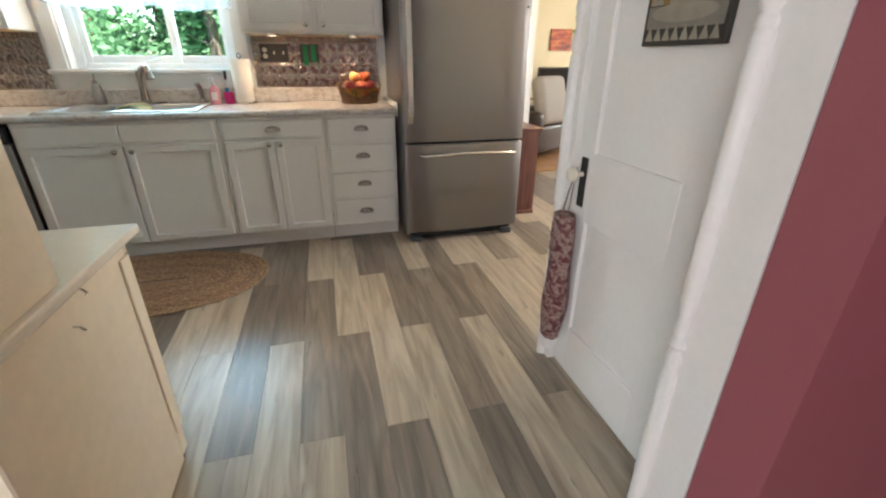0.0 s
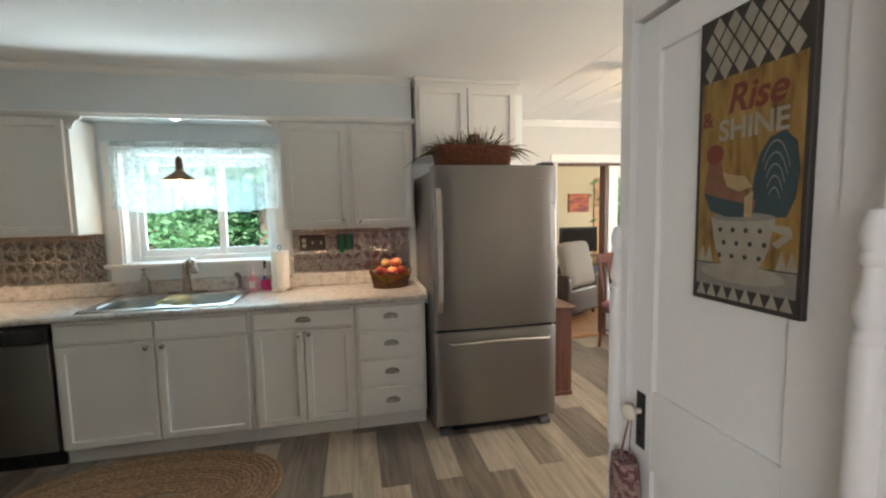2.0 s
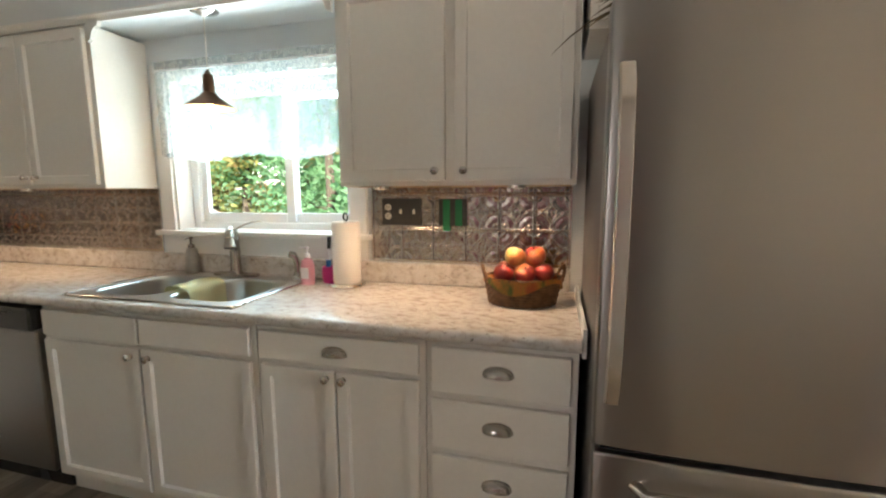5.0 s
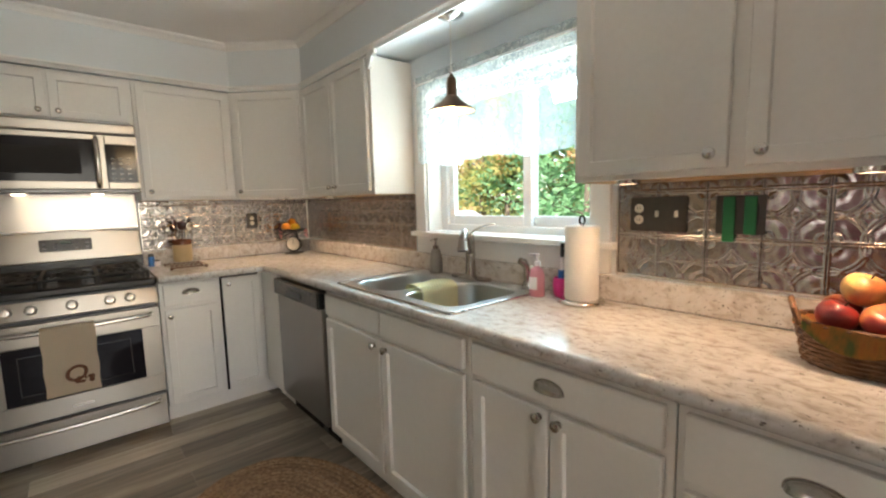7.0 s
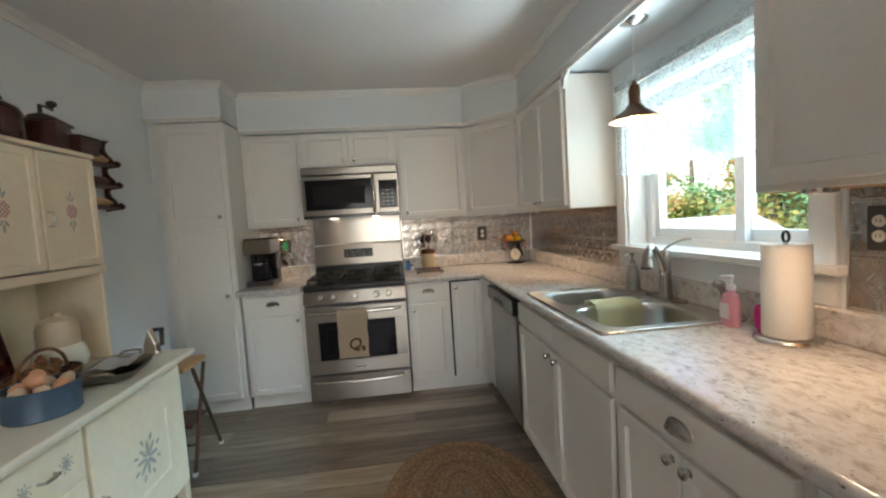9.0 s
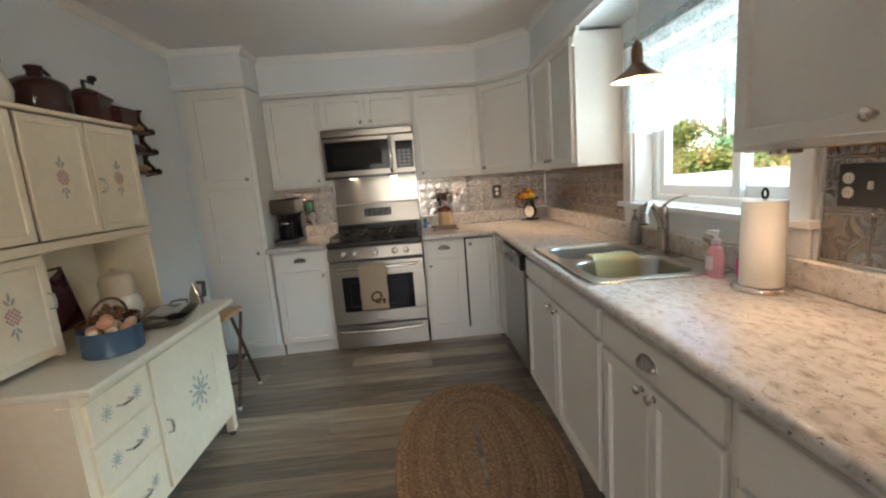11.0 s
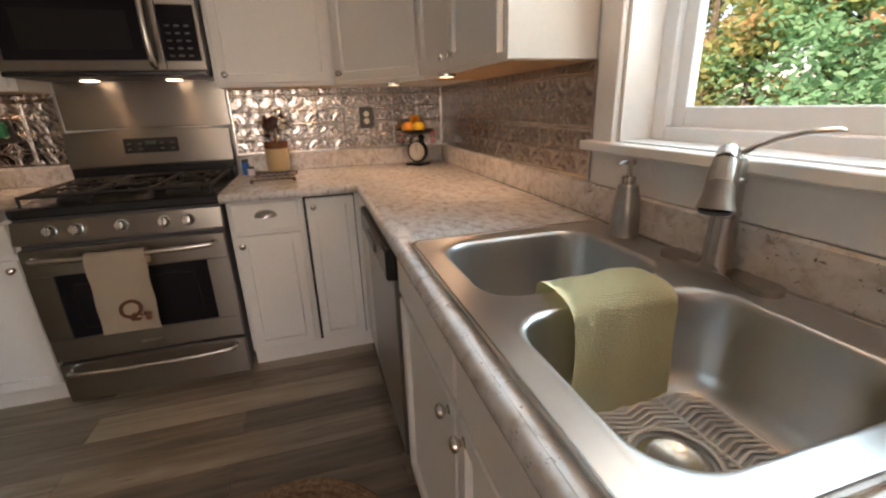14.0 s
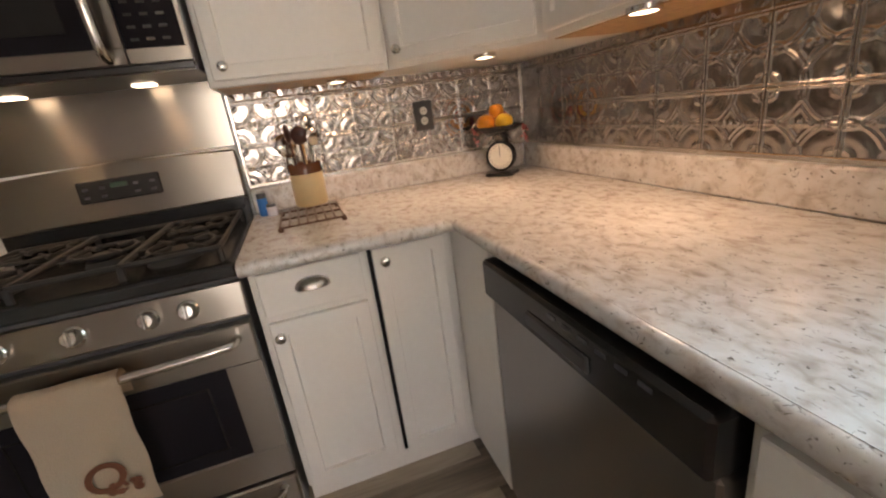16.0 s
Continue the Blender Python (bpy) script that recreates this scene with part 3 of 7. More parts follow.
w1 = thing("worktop", bm, COUNTER, Matrix(), "beige granite-patterned laminate worktop along two walls", "worktop")
bm = bmesh.new()
bullnose([(-2.40, 3.195), (0.65, 3.195)], bm)
bullnose([(-2.42, 2.592), (-2.42, 3.20)], bm)
part("front_edge", bm, COUNTER, w1, "", True)
part("upstand", box(-3.066, 0.63, NY - 0.022, NY - 0.001, CT + 0.0005, 1.02, 0.006), COUNTER, w1)
part("upstand", box(WX + 0.001, WX + 0.022, 2.594, NY - 0.023, CT + 0.0005, 1.02, 0.006), COUNTER, w1)
bm = box(WX, -2.42, 1.362, 1.820, CT - 0.041, CT)
w2 = thing("short_worktop", bm, COUNTER, Matrix(), "short beige granite-patterned laminate worktop", "worktop")
bm = bmesh.new()
bullnose([(-2.42, 1.362), (-2.42, 1.820)], bm)
part("front_edge", bm, COUNTER, w2, "", True)
part("upstand", box(WX + 0.001, WX + 0.022, 1.363, 1.819, CT + 0.0005, 1.02, 0.006), COUNTER, w2)


# ---- window over the sink ----
WINGLASS = glass("window_glass", (1, 1, 1), 0.0, 1.05)
VINYL = material("white_vinyl", (0.80, 0.82, 0.83), 0.35, vary=0.03)
W0, W1, WZ0, WZ1 = -1.42, -0.38, 1.15, 1.93
win = empty("window_1", Matrix(), "white sliding window over the sink with two panes", "window", kind="structure")
for n, b in (("casing", (W0 - 0.085, W0, NY - 0.018, NY - 0.0005, WZ0 - 0.01, WZ1 + 0.07)), ("casing", (W1, W1 + 0.085, NY - 0.018, NY - 0.0005, WZ0 - 0.01, WZ1 + 0.07)),
             ("casing", (W0, W1, NY - 0.018, NY - 0.0005, WZ1, WZ1 + 0.07)), ("sill", (W0 - 0.11, W1 + 0.11, NY - 0.045, NY + 0.13, WZ0 - 0.030, WZ0 - 0.004)),
             ("apron", (W0 - 0.085, W1 + 0.085, NY - 0.014, NY - 0.0005, 1.022, WZ0 - 0.031))):
    part(n, box(*b, 0.003), TRIM, win)
for n, b in (("jamb", (W0 + 0.0005, W0 + 0.012, NY, NY + 0.195, WZ0, WZ1)), ("jamb", (W1 - 0.012, W1 - 0.0005, NY, NY + 0.195, WZ0, WZ1)), ("jamb", (W0, W1, NY, NY + 0.195, WZ1 - 0.012, WZ1))):
    part(n, box(*b), TRIM, win)
GY = NY + 0.12
mid = -0.80
for n, x0, x1, yy in (("sash", W0 + 0.05, mid + 0.03, GY), ("sash", mid - 0.02, W1 - 0.05, GY + 0.03)):
    bm = bmesh.new()
    f = 0.050
    box(x0, x0 + f, yy, yy + 0.028, WZ0 + 0.03, WZ1 - 0.03, 0.003, bm)
    box(x1 - f, x1, yy, yy + 0.028, WZ0 + 0.03, WZ1 - 0.03, 0.003, bm)
    box(x0 + f, x1 - f, yy, yy + 0.028, WZ0 + 0.03, WZ0 + 0.085, 0.003, bm)
    box(x0 + f, x1 - f, yy, yy + 0.028, WZ1 - 0.08, WZ1 - 0.03, 0.003, bm)
    s = part(n, bm, VINYL, win)
    p = part("pane", box(x0 + f - 0.005, x1 - f + 0.005, yy + 0.012, yy + 0.016, WZ0 + 0.08, WZ1 - 0.075), WINGLASS, s)
    p.visible_shadow = False
bm = bmesh.new()
for b in ((W0 + 0.012, W0 + 0.06, GY - 0.02, GY + 0.07, WZ0, WZ1 - 0.012), (W1 - 0.06, W1 - 0.012, GY - 0.02, GY + 0.07, WZ0, WZ1 - 0.012), (W0 + 0.06, W1 - 0.06, GY - 0.02, GY + 0.07, WZ0 - 0.003, WZ0 + 0.035), (W0 + 0.06, W1 - 0.06, GY - 0.02, GY + 0.07, WZ1 - 0.04, WZ1 - 0.012)):
    box(*b, 0.003, bm)
part("frame", bm, VINYL, win)

# ---- refrigerator ----
FX0, FX1, FY = 0.672, 1.508, 3.005
DARKSIDE = material("grey_fridge_side", (0.20, 0.19, 0.185), 0.45, metal=0.4, vary=0.05, bump=0.1, scale=220)
fr = empty("refrigerator", pose(FX0, FY, 0), "stainless steel bottom-freezer refrigerator with long bar handles", "refrigerator")
FW = FX1 - FX0
part("body", box(0.004, FW - 0.004, 0.075, 0.77, 0.035, 1.735, 0.006), DARKSIDE, fr, "grey painted side panels")


def bowed(w, z0, z1, deep, bow, bm=None):
    """A door slab whose front swells gently forward."""
    own = bmesh.new()
    n = 16
    front = [(w * i / n, -bow * (1 - (2 * i / n - 1) ** 2)) for i in range(n + 1)]
    ring = [(x, y) for x, y in front] + [(w, deep), (0, deep)]
    lo = [own.verts.new((x, y, z0)) for x, y in ring]
    hi = [own.verts.new((x, y, z1)) for x, y in ring]
    own.faces.new(lo)
    own.faces.new(hi)
    for i in range(len(ring)):
        j = (i + 1) % len(ring)
        own.faces.new((lo[i], lo[j], hi[j], hi[i]))
    bmesh.ops.recalc_face_normals(own, faces=own.faces)
    sharp = [e for e in own.edges if len(e.link_faces) == 2 and e.calc_face_angle(0) > 0.6]
    bmesh.ops.bevel(own, geom=sharp, offset=0.008, segments=3, profile=0.5, affect="EDGES")
    return merge(bm, own)


part("door", bowed(FW, 0.715, 1.765, 0.066, 0.014), STEEL, fr, "", True)
part("freezer_drawer", bowed(FW, 0.075, 0.697, 0.066, 0.014), STEEL, fr, "", True)
part("gasket", box(0.02, FW - 0.02, 0.02, 0.074, 0.69, 0.72), BLACK, fr, "dark gap between the doors")
part("toe_grille", box(0.03, FW - 0.03, 0.05, 0.10, 0.012, 0.073, 0.004), BLACK, fr)
for x in (0.03, FW - 0.11):
    part("foot", box(x, x + 0.08, 0.005, 0.09, 0.0, 0.04, 0.008), DULL, fr)
bm = bmesh.new()
rows = []
for i in range(17):  # flat bowed bar
    t = i / 16
    z, out = 0.84 + 0.78 * t, 0.018 + 0.036 * math.sin(math.pi * t) ** 0.35
    rows.append([bm.verts.new((x, -out - dy, z)) for x, dy in ((0.018, 0.0), (0.022, 0.010), (0.050, 0.010), (0.054, 0.0), (0.050, -0.008), (0.022, -0.008))])
for a, b in zip(rows, rows[1:]):
    for k in range(6):
        bm.faces.new((a[k], a[(k + 1) % 6], b[(k + 1) % 6], b[k]))
bm.faces.new(rows[0])
bm.faces.new(rows[-1])
part("door_handle", bm, CHROME, fr, "long flat vertical stainless handle", True)
for z in (0.86, 1.60):
    part("handle_mount", box(0.024, 0.048, -0.026, 0.002, z - 0.02, z + 0.02, 0.004), CHROME, fr)
pts = [(0.10, -0.010, 0.63)] + [(0.12 + (FW - 0.20) * i / 14, -0.045 - 0.020 * math.sin(math.pi * i / 14), 0.628 + 0.016 * math.sin(math.pi * i / 14)) for i in range(15)] + [(FW - 0.06, -0.010, 0.63)]
part("drawer_handle", tube(pts, 0.017, 10, None, False, 0.7), CHROME, fr, "curved stainless drawer handle", True)
part("hinge_cover", box(FW - 0.10, FW - 0.01, 0.01, 0.12, 1.766, 1.788, 0.008), DULL, fr)
part("badge", box(FW - 0.165, FW - 0.105, -0.016, -0.004, 1.675, 1.682, 0.001), CHROME, fr)
part("screw", lathe([(0, 0.004), (0.006, 0.003), (0.006, 0)], 10, None, pose(FW - 0.03, -0.003, 1.52, 90)), BLACK, fr)

# ---- dishwasher ----
DX0, DX1 = -2.19, -1.55
dw = empty("dishwasher", Matrix(), "stainless steel dishwasher with a black control strip", "dishwasher")
part("body", box(DX0 + 0.01, DX1 - 0.01, 3.245, 3.78, 0.10, 0.868), DULL, dw)
part("door", box(DX0 + 0.004, DX1 - 0.004, 3.188, 3.244, 0.115, 0.765, 0.006), STEEL, dw)
part("control_strip", box(DX0 + 0.004, DX1 - 0.004, 3.166, 3.243, 0.768, 0.866, 0.008), BLACK, dw, "black plastic control strip")
part("pocket", box(DX0 + 0.22, DX1 - 0.22, 3.160, 3.168, 0.79, 0.822, 0.004), DULL, dw)
for i in range(6):
    part("button", box(DX0 + 0.30 + i * 0.045, DX0 + 0.325 + i * 0.045, 3.1635, 3.168, 0.842, 0.850, 0.001), DULL, dw)
part("toe_panel", box(DX0 + 0.01, DX1 - 0.01, 3.255, 3.27, 0.0, 0.112), BLACK, dw)

# ---- range ----
RY0, RY1 = 1.824, 2.588
RW = RY1 - RY0
RF = 2.425  # front plane, local -y
rg = empty("gas_range", WEST @ pose(RY0, RF, 0), "stainless steel gas range with black burner grates", "range")
part("body", box(0.004, RW - 0.004, 0.035, 0.63, 0.03, 0.895, 0.003), DULL, rg)
part("drawer_front", box(0.004, RW - 0.004, 0.0, 0.034, 0.035, 0.225, 0.006), STEEL_H, rg)
bm = bmesh.new()
box(0.004, RW - 0.004, 0.0, 0.034, 0.240, 0.345, 0.004, bm)
box(0.004, RW - 0.004, 0.0, 0.034, 0.635, 0.752, 0.004, bm)
box(0.004, 0.095, 0.0, 0.034, 0.3445, 0.6355, 0.0, bm)
box(RW - 0.095, RW - 0.004, 0.0, 0.034, 0.3445, 0.6355, 0.0, bm)
od = part("oven_door", bm, STEEL_H, rg)
part("glass", box(0.09, RW - 0.09, 0.006, 0.012, 0.34, 0.64), DARKGLASS, od, "dark oven glass")
bm = bmesh.new()
for b in ((0.150, RW - 0.150, 0.0035, 0.0058, 0.385, 0.390), (0.150, RW - 0.150, 0.0035, 0.0058, 0.585, 0.590), (0.150, 0.155, 0.0035, 0.0058, 0.39, 0.585), (RW - 0.155, RW - 0.150, 0.0035, 0.0058, 0.39, 0.585)):
    box(*b, 0, bm)
part("window_border", bm, BLACK, od)
for z, nm in ((0.715, "oven_handle"), (0.195, "drawer_handle")):
    pts = [(0.045, 0.0, z), (0.05, -0.03, z)] + [(0.06 + (RW - 0.12) * i / 14, -0.042 - 0.012 * math.sin(math.pi * i / 14), z - 0.004 * math.sin(math.pi * i / 14)) for i in range(15)] + [(RW - 0.05, -0.03, z), (RW - 0.045, 0.0, z)]
    part(nm, tube(pts, 0.012, 10), CHROME, rg, "", True)
part("control_panel", prism([(0.0, 0.0), (RW, 0.0), (RW, 0.095), (0.0, 0.095)], 0.04, None, pose(0, -0.004, 0.775) @ pose(0, 0, 0, -14), 0.004), STEEL_H, rg)
for i, x in enumerate((0.135, 0.225, 0.382, 0.54, 0.63)):
    k = part("knob", lathe([(0, 0.032), (0.016, 0.031), (0.019, 0.026), (0.021, 0.008), (0.026, 0.004), (0.026, 0)], 20, None, pose(0, 0, 0, 90)), CHROME, rg, "round steel burner knob", True)
    k.matrix_local = pose(x, 0.006, 0.822) @ pose(0, 0, 0, -14)
    part("grip", box(-0.004, 0.004, -0.040, -0.030, -0.018, 0.018, 0.002), CHROME, k)
part("badge", box(RW / 2 - 0.045, RW / 2 + 0.045, -0.003, 0.001, 0.275, 0.290, 0.001), CHROME, rg)
part("cooktop", box(0.0, RW, 0.02, 0.625, 0.875, 0.918, 0.010, None, 2), BLACK, rg, "black enamel cooktop")
for i, (x, y, r) in enumerate(((0.17, 0.18, 0.045), (0.17, 0.45, 0.035), (0.59, 0.18, 0.05), (0.59, 0.45, 0.035), (0.38, 0.31, 0.04))):
    b = part("burner", lathe([(0, 0.030), (r, 0.029), (r + 0.006, 0.022), (r, 0.016), (r * 1.25, 0.014), (r * 1.4, 0.0)], 24), IRON, rg, "", True)
    b.location = (x, y, 0.918)
for k in range(3):  # three cast grates
    bm = bmesh.new()
    x0, x1 = 0.035 + k * 0.234, 0.035 + (k + 1) * 0.234 - 0.006
    ring = [(x0, 0.06), (x1, 0.06), (x1, 0.575), (x0, 0.575)]
    for (ax, ay), (bx, by) in zip(ring, ring[1:] + ring[:1]):
        tube([(ax, ay, 0.955), (bx, by, 0.955)], 0.0075, 6, bm)
    for ax, ay in ring:
        tube([(ax, ay, 0.955), (ax, ay, 0.916)], 0.007, 6, bm)
    cx = (x0 + x1) / 2
    for cy in ((0.18, 0.45) if k != 1 else (0.31,)):
        for i in range(4):
            a = math.pi / 4 + i * math.pi / 2
            tube([(cx + 0.035 * math.cos(a), cy + 0.035 * math.sin(a), 0.957), (cx + 0.11 * math.cos(a), cy + 0.125 * math.sin(a), 0.955)], 0.007, 6, bm)
        tube([(cx + 0.085 * math.cos(i * math.pi / 8), cy + 0.085 * math.sin(i * math.pi / 8), 0.955) for i in range(16)], 0.006, 6, bm, True)
        tube([(x0, cy, 0.955), (cx - 0.085, cy, 0.955)], 0.007, 6, bm)
        tube([(x1, cy, 0.955), (cx + 0.085, cy, 0.955)], 0.007, 6, bm)
    part("grate", bm, IRON, rg, "black cast iron grate", True)
part("backguard", prism([(0.0, 0.0), (RW, 0.0), (RW, 0.175), (RW * 0.5, 0.192), (0.0, 0.175)], 0.055, None, pose(0, 0.585, 1.005) @ pose(0, 0, 0, -8), 0.006), STEEL_H, rg)
part("riser", box(0.0, RW, 0.60, 0.66, 0.90, 1.02, 0.004), BLACK, rg)
ck = part("clock_panel", box(0.255, 0.505, 0.0, 0.012, -0.037, 0.037, 0.004), BLACK, rg, "black clock panel")
ck.matrix_local = pose(0, 0.592, 1.105) @ pose(0, 0, 0, -8)
for i in range(10):
    x = 0.28 + (i % 5) * 0.05
    if i % 5 == 2:
        continue
    part("button", box(x - 0.008, x + 0.008, -0.002, 0.001, -0.022 + (i // 5) * 0.028, -0.014 + (i // 5) * 0.028), DULL, ck)
part("display", box(0.355, 0.405, -0.002, 0.001, 0.006, 0.022), material("clock_display", (0.02, 0.05, 0.03), 0.3), ck)
thing("wall_plate", box(0.0, RW, 0.0, 0.004, 1.19, 1.42, 0.001), brush(material("splash_steel", (0.38, 0.345, 0.305), 0.25, metal=1.0, scale=12, vary=0.012, stretch=(0.25, 130, 130), uneven=0.002), 0.85), WEST @ pose(RY0, -WX - 0.005, 0), "stainless steel splash plate behind the range", "splashback")

# ---- microwave ----
MF = 2.715
MESHDARK = material("dark_mesh_screen", (0.014, 0.013, 0.013), 0.5, vary=0.1)
MESHDARK.node_tree.nodes["Principled BSDF"].inputs["Specular IOR Level"].default_value = 0.12
mw = empty("microwave", WEST @ pose(RY0, MF, 0), "stainless steel over-the-range microwave with a dark window", "microwave")
part("body", box(0.002, RW - 0.002, 0.03, 0.36, 1.418, 1.822, 0.003), DULL, mw)
part("vent_grille", box(0.0, RW, -0.004, 0.032, 1.755, 1.822, 0.012, None, 2), STEEL_H, mw)
bm = bmesh.new()
for b in ((0.0, 0.605, 0.0, 0.03, 1.722, 1.752), (0.0, 0.605, 0.0, 0.03, 1.440, 1.482), (0.0, 0.024, 0.0, 0.03, 1.481, 1.723), (0.552, 0.605, 0.0, 0.03, 1.481, 1.723)):
    box(*b, 0.002, bm)
md = part("door", bm, STEEL_H, mw)
part("window", box(0.02, 0.556, 0.006, 0.014, 1.478, 1.726), DARKGLASS, md, "dark microwave window")
part("mesh_screen", box(0.085, 0.49, 0.003, 0.0055, 1.525, 1.675), MESHDARK, md)
bm = bmesh.new()
for b in ((0.608, RW, 0.0, 0.03, 1.700, 1.752), (0.608, RW, 0.0, 0.03, 1.440, 1.478), (RW - 0.012, RW, 0.0, 0.03, 1.477, 1.701)):
    box(*b, 0.002, bm)
part("side_frame", bm, STEEL_H, mw)
kp = part("keypad", box(0.608, RW - 0.010, 0.003, 0.02, 1.475, 1.703, 0.001), DARKGLASS, mw, "black glass keypad")
for i in range(15):
    part("key", box(0.628 + (i % 3) * 0.038, 0.648 + (i % 3) * 0.038, 0.0005, 0.0028, 1.495 + (i // 3) * 0.03, 1.503 + (i // 3) * 0.03), BLACK, kp)
pts = [(0.565, 0.0, 1.735), (0.565, -0.035, 1.725)] + [(0.565, -0.042 - 0.014 * math.sin(math.pi * i / 10), 1.71 - 0.23 * i / 10) for i in range(11)] + [(0.565, -0.035, 1.465), (0.565, 0.0, 1.455)]
part("handle", tube(pts, 0.014, 10), CHROME, mw, "curved chrome handle", True)
part("base_strip", box(0.0, RW, 0.0, 0.035, 1.418, 1.438, 0.003), BLACK, mw)

# ---- old baking cupboard ----
HX, HY = -1.40, SY + 0.004
GREYSTENCIL = material("grey_stencil", (0.44, 0.45, 0.39), 0.6)
ROSESTENCIL = material("rose_stencil", (0.60, 0.33, 0.30), 0.6)
hc = empty("baking_cupboard", pose(HX, HY, 0), "old cream painted baking cupboard with stencilled flowers and porcelain top", "cupboard")
HW, LD, UD = 1.02, 0.586, 0.300
bm = box(0, HW, 0.0, LD, 0.13, 0.765, 0.004)
box(HW - 0.02, HW + 0.001, 0.0, LD - 0.05, 0.02, 0.14, 0.002, bm)
part("lower_body", bm, CREAM, hc)
for x in (0.0, HW - 0.045):
    for y in (0.0, LD - 0.045):
        lg = part("leg", box(x, x + 0.045, y, y + 0.045, 0.03, 0.13, 0.003), CREAM, hc)
        part("caster", lathe([(0, 0.0), (0.016, 0.004), (0.018, 0.016), (0.012, 0.028), (0, 0.031)], 14, None, pose(x + 0.022, y + 0.022, 0)), DULL, lg, "", True)
part("porcelain_top", box(-0.02, HW + 0.02, 0.0, 0.666, 0.768, 0.795, 0.008, None, 2), ENAMEL, hc, "cream porcelain enamel top with rounded edge")
part("corner_stile", box(HW, HW + 0.008, LD - 0.05, LD, 0.13, 0.735, 0.002), CREAM, hc)
part("hook", tube([(HW, 0.335, 0.765), (HW + 0.012, 0.335, 0.762), (HW + 0.014, 0.345, 0.748), (HW + 0.006, 0.352, 0.742)], 0.0025, 6), CHROME, hc, "small bent wire hook", True)
part("hook", tube([(HW, 0.285, 0.70), (HW + 0.012, 0.285, 0.697), (HW + 0.014, 0.295, 0.684), (HW + 0.006, 0.302, 0.68)], 0.0025, 6), CHROME, hc, "small bent wire hook", True)
part("top_shadow_rail", box(0.0, HW, LD, LD + 0.015, 0.735, 0.767, 0.002), CREAM, hc)


def stencil(parent, x, y, z, s, rose=True):
    """Small painted petals about a centre, in the plane facing +y."""
    bm = bmesh.new()

    def petal(cx, cz, a, l, w):
        own = bmesh.new()
        vs = [own.verts.new((w * math.cos(t) , 0, l * math.sin(t))) for t in [2 * math.pi * k / 10 for k in range(10)]]
        f = own.faces.new(vs)
        r = bmesh.ops.extrude_face_region(own, geom=[f])
        for v in r["geom"]:
            if isinstance(v, bmesh.types.BMVert):
                v.co.y += 0.0012
        merge(bm, own, pose(cx, 0, cz) @ pose(0, 0, 0, 0, a, 0))

    if rose:
        rb = bmesh.new()
        for gx in range(-3, 4):
            for gz in range(-3, 4):
                if (gx + gz) % 2 == 0 and math.hypot(gx, gz) < 3.3:
                    q = 0.105 * s
                    box(gx * 0.20 * s - q, gx * 0.20 * s + q, -0.0012, 0.0, gz * 0.20 * s - q, gz * 0.20 * s + q, 0, rb)
        st = part("stencil_rose", rb, ROSESTENCIL, parent, "faded rose flower stencil")
        st.location = (x, y, z)
        for sg in (1, -1):
            for dx, a, l in ((0, 0, 0.5), (0.35, 35, 0.42), (-0.35, -35, 0.42)):
                petal(0.8 * dx * s, sg * (1.25 + (0.42 if dx == 0 else 0)) * s, a * sg, 0.8 * l * s, 0.12 * s)
    else:
        for k in range(8):
            a = k * 45
            petal(0.6 * s * math.sin(radians(a)), 0.6 * s * math.cos(radians(a)), a, 0.5 * s, 0.13 * s)
            petal(1.25 * s * math.sin(radians(a + 22)), 1.25 * s * math.cos(radians(a + 22)), a + 22, 0.22 * s, 0.10 * s)
    g = part("stencil_leaves", bm, GREYSTENCIL, parent, "grey-green leaf stencil")
    g.location = (x, y, z)


def hoos_leaf(name, x0, x1, z0, z1, y, rail=0.05, flower=None, handle=None):
    d = part(name, panel_door(x1 - x0, z1 - z0, 0.018, rail, 0.005), CREAM, hc)
    d.matrix_local = pose(x1, y, z0, 0, 0, 180)
    if flower:
        stencil(d, (x1 - x0) / 2, -0.018 + 0.0035 if rail < 0.1 else -0.020, (z1 - z0) / 2, *flower)
    if handle:
        h = part("handle", tube([(0, 0, -0.03), (0, -0.02, -0.026), (0, -0.024, 0), (0, -0.02, 0.026), (0, 0, 0.03)], 0.005, 8), CHROME, d, "", True)
        h.matrix_local = pose(x1 - handle[0], -0.018, handle[1] - z0) @ pose(0, 0, 0, 0, handle[2], 0)
    return d


hoos_leaf("door", 0.03, 0.655, 0.155, 0.725, LD, 0.2, (0.066, False), (0.62, 0.42, 0))
for lo, hi in ((0.575, 0.725), (0.39, 0.56), (0.155, 0.375)):
    d = hoos_leaf("drawer", 0.675, 0.995, lo, hi, LD, 0.3, None, (0.835, (lo + hi) / 2, 90))
    for xx in (0.08, 0.24):
        stencil(d, xx, -0.0195, (hi - lo) / 2, 0.021, False)
# upper part
for x in (0.0, HW - 0.02):
    part("side_panel", box(x, x + 0.02, 0.0, UD, 0.796, 1.735, 0.003), CREAM, hc)
part("back_panel", box(0.02, HW - 0.02, 0.0, 0.012, 0.796, 1.735), CREAM, hc)
part("top_board", box(-0.01, HW + 0.01, -0.005, UD + 0.012, 1.735, 1.755, 0.004), CREAM, hc)
part("shelf", box(0.02, HW - 0.02, 0.012, UD, 1.205, 1.235, 0.002), CREAM, hc)
part("partition", box(0.66, 0.68, 0.012, UD, 0.796, 1.205), CREAM, hc)
part("mid_rail", box(-0.005, HW + 0.005, UD, UD + 0.014, 1.200, 1.238, 0.003), CREAM, hc)
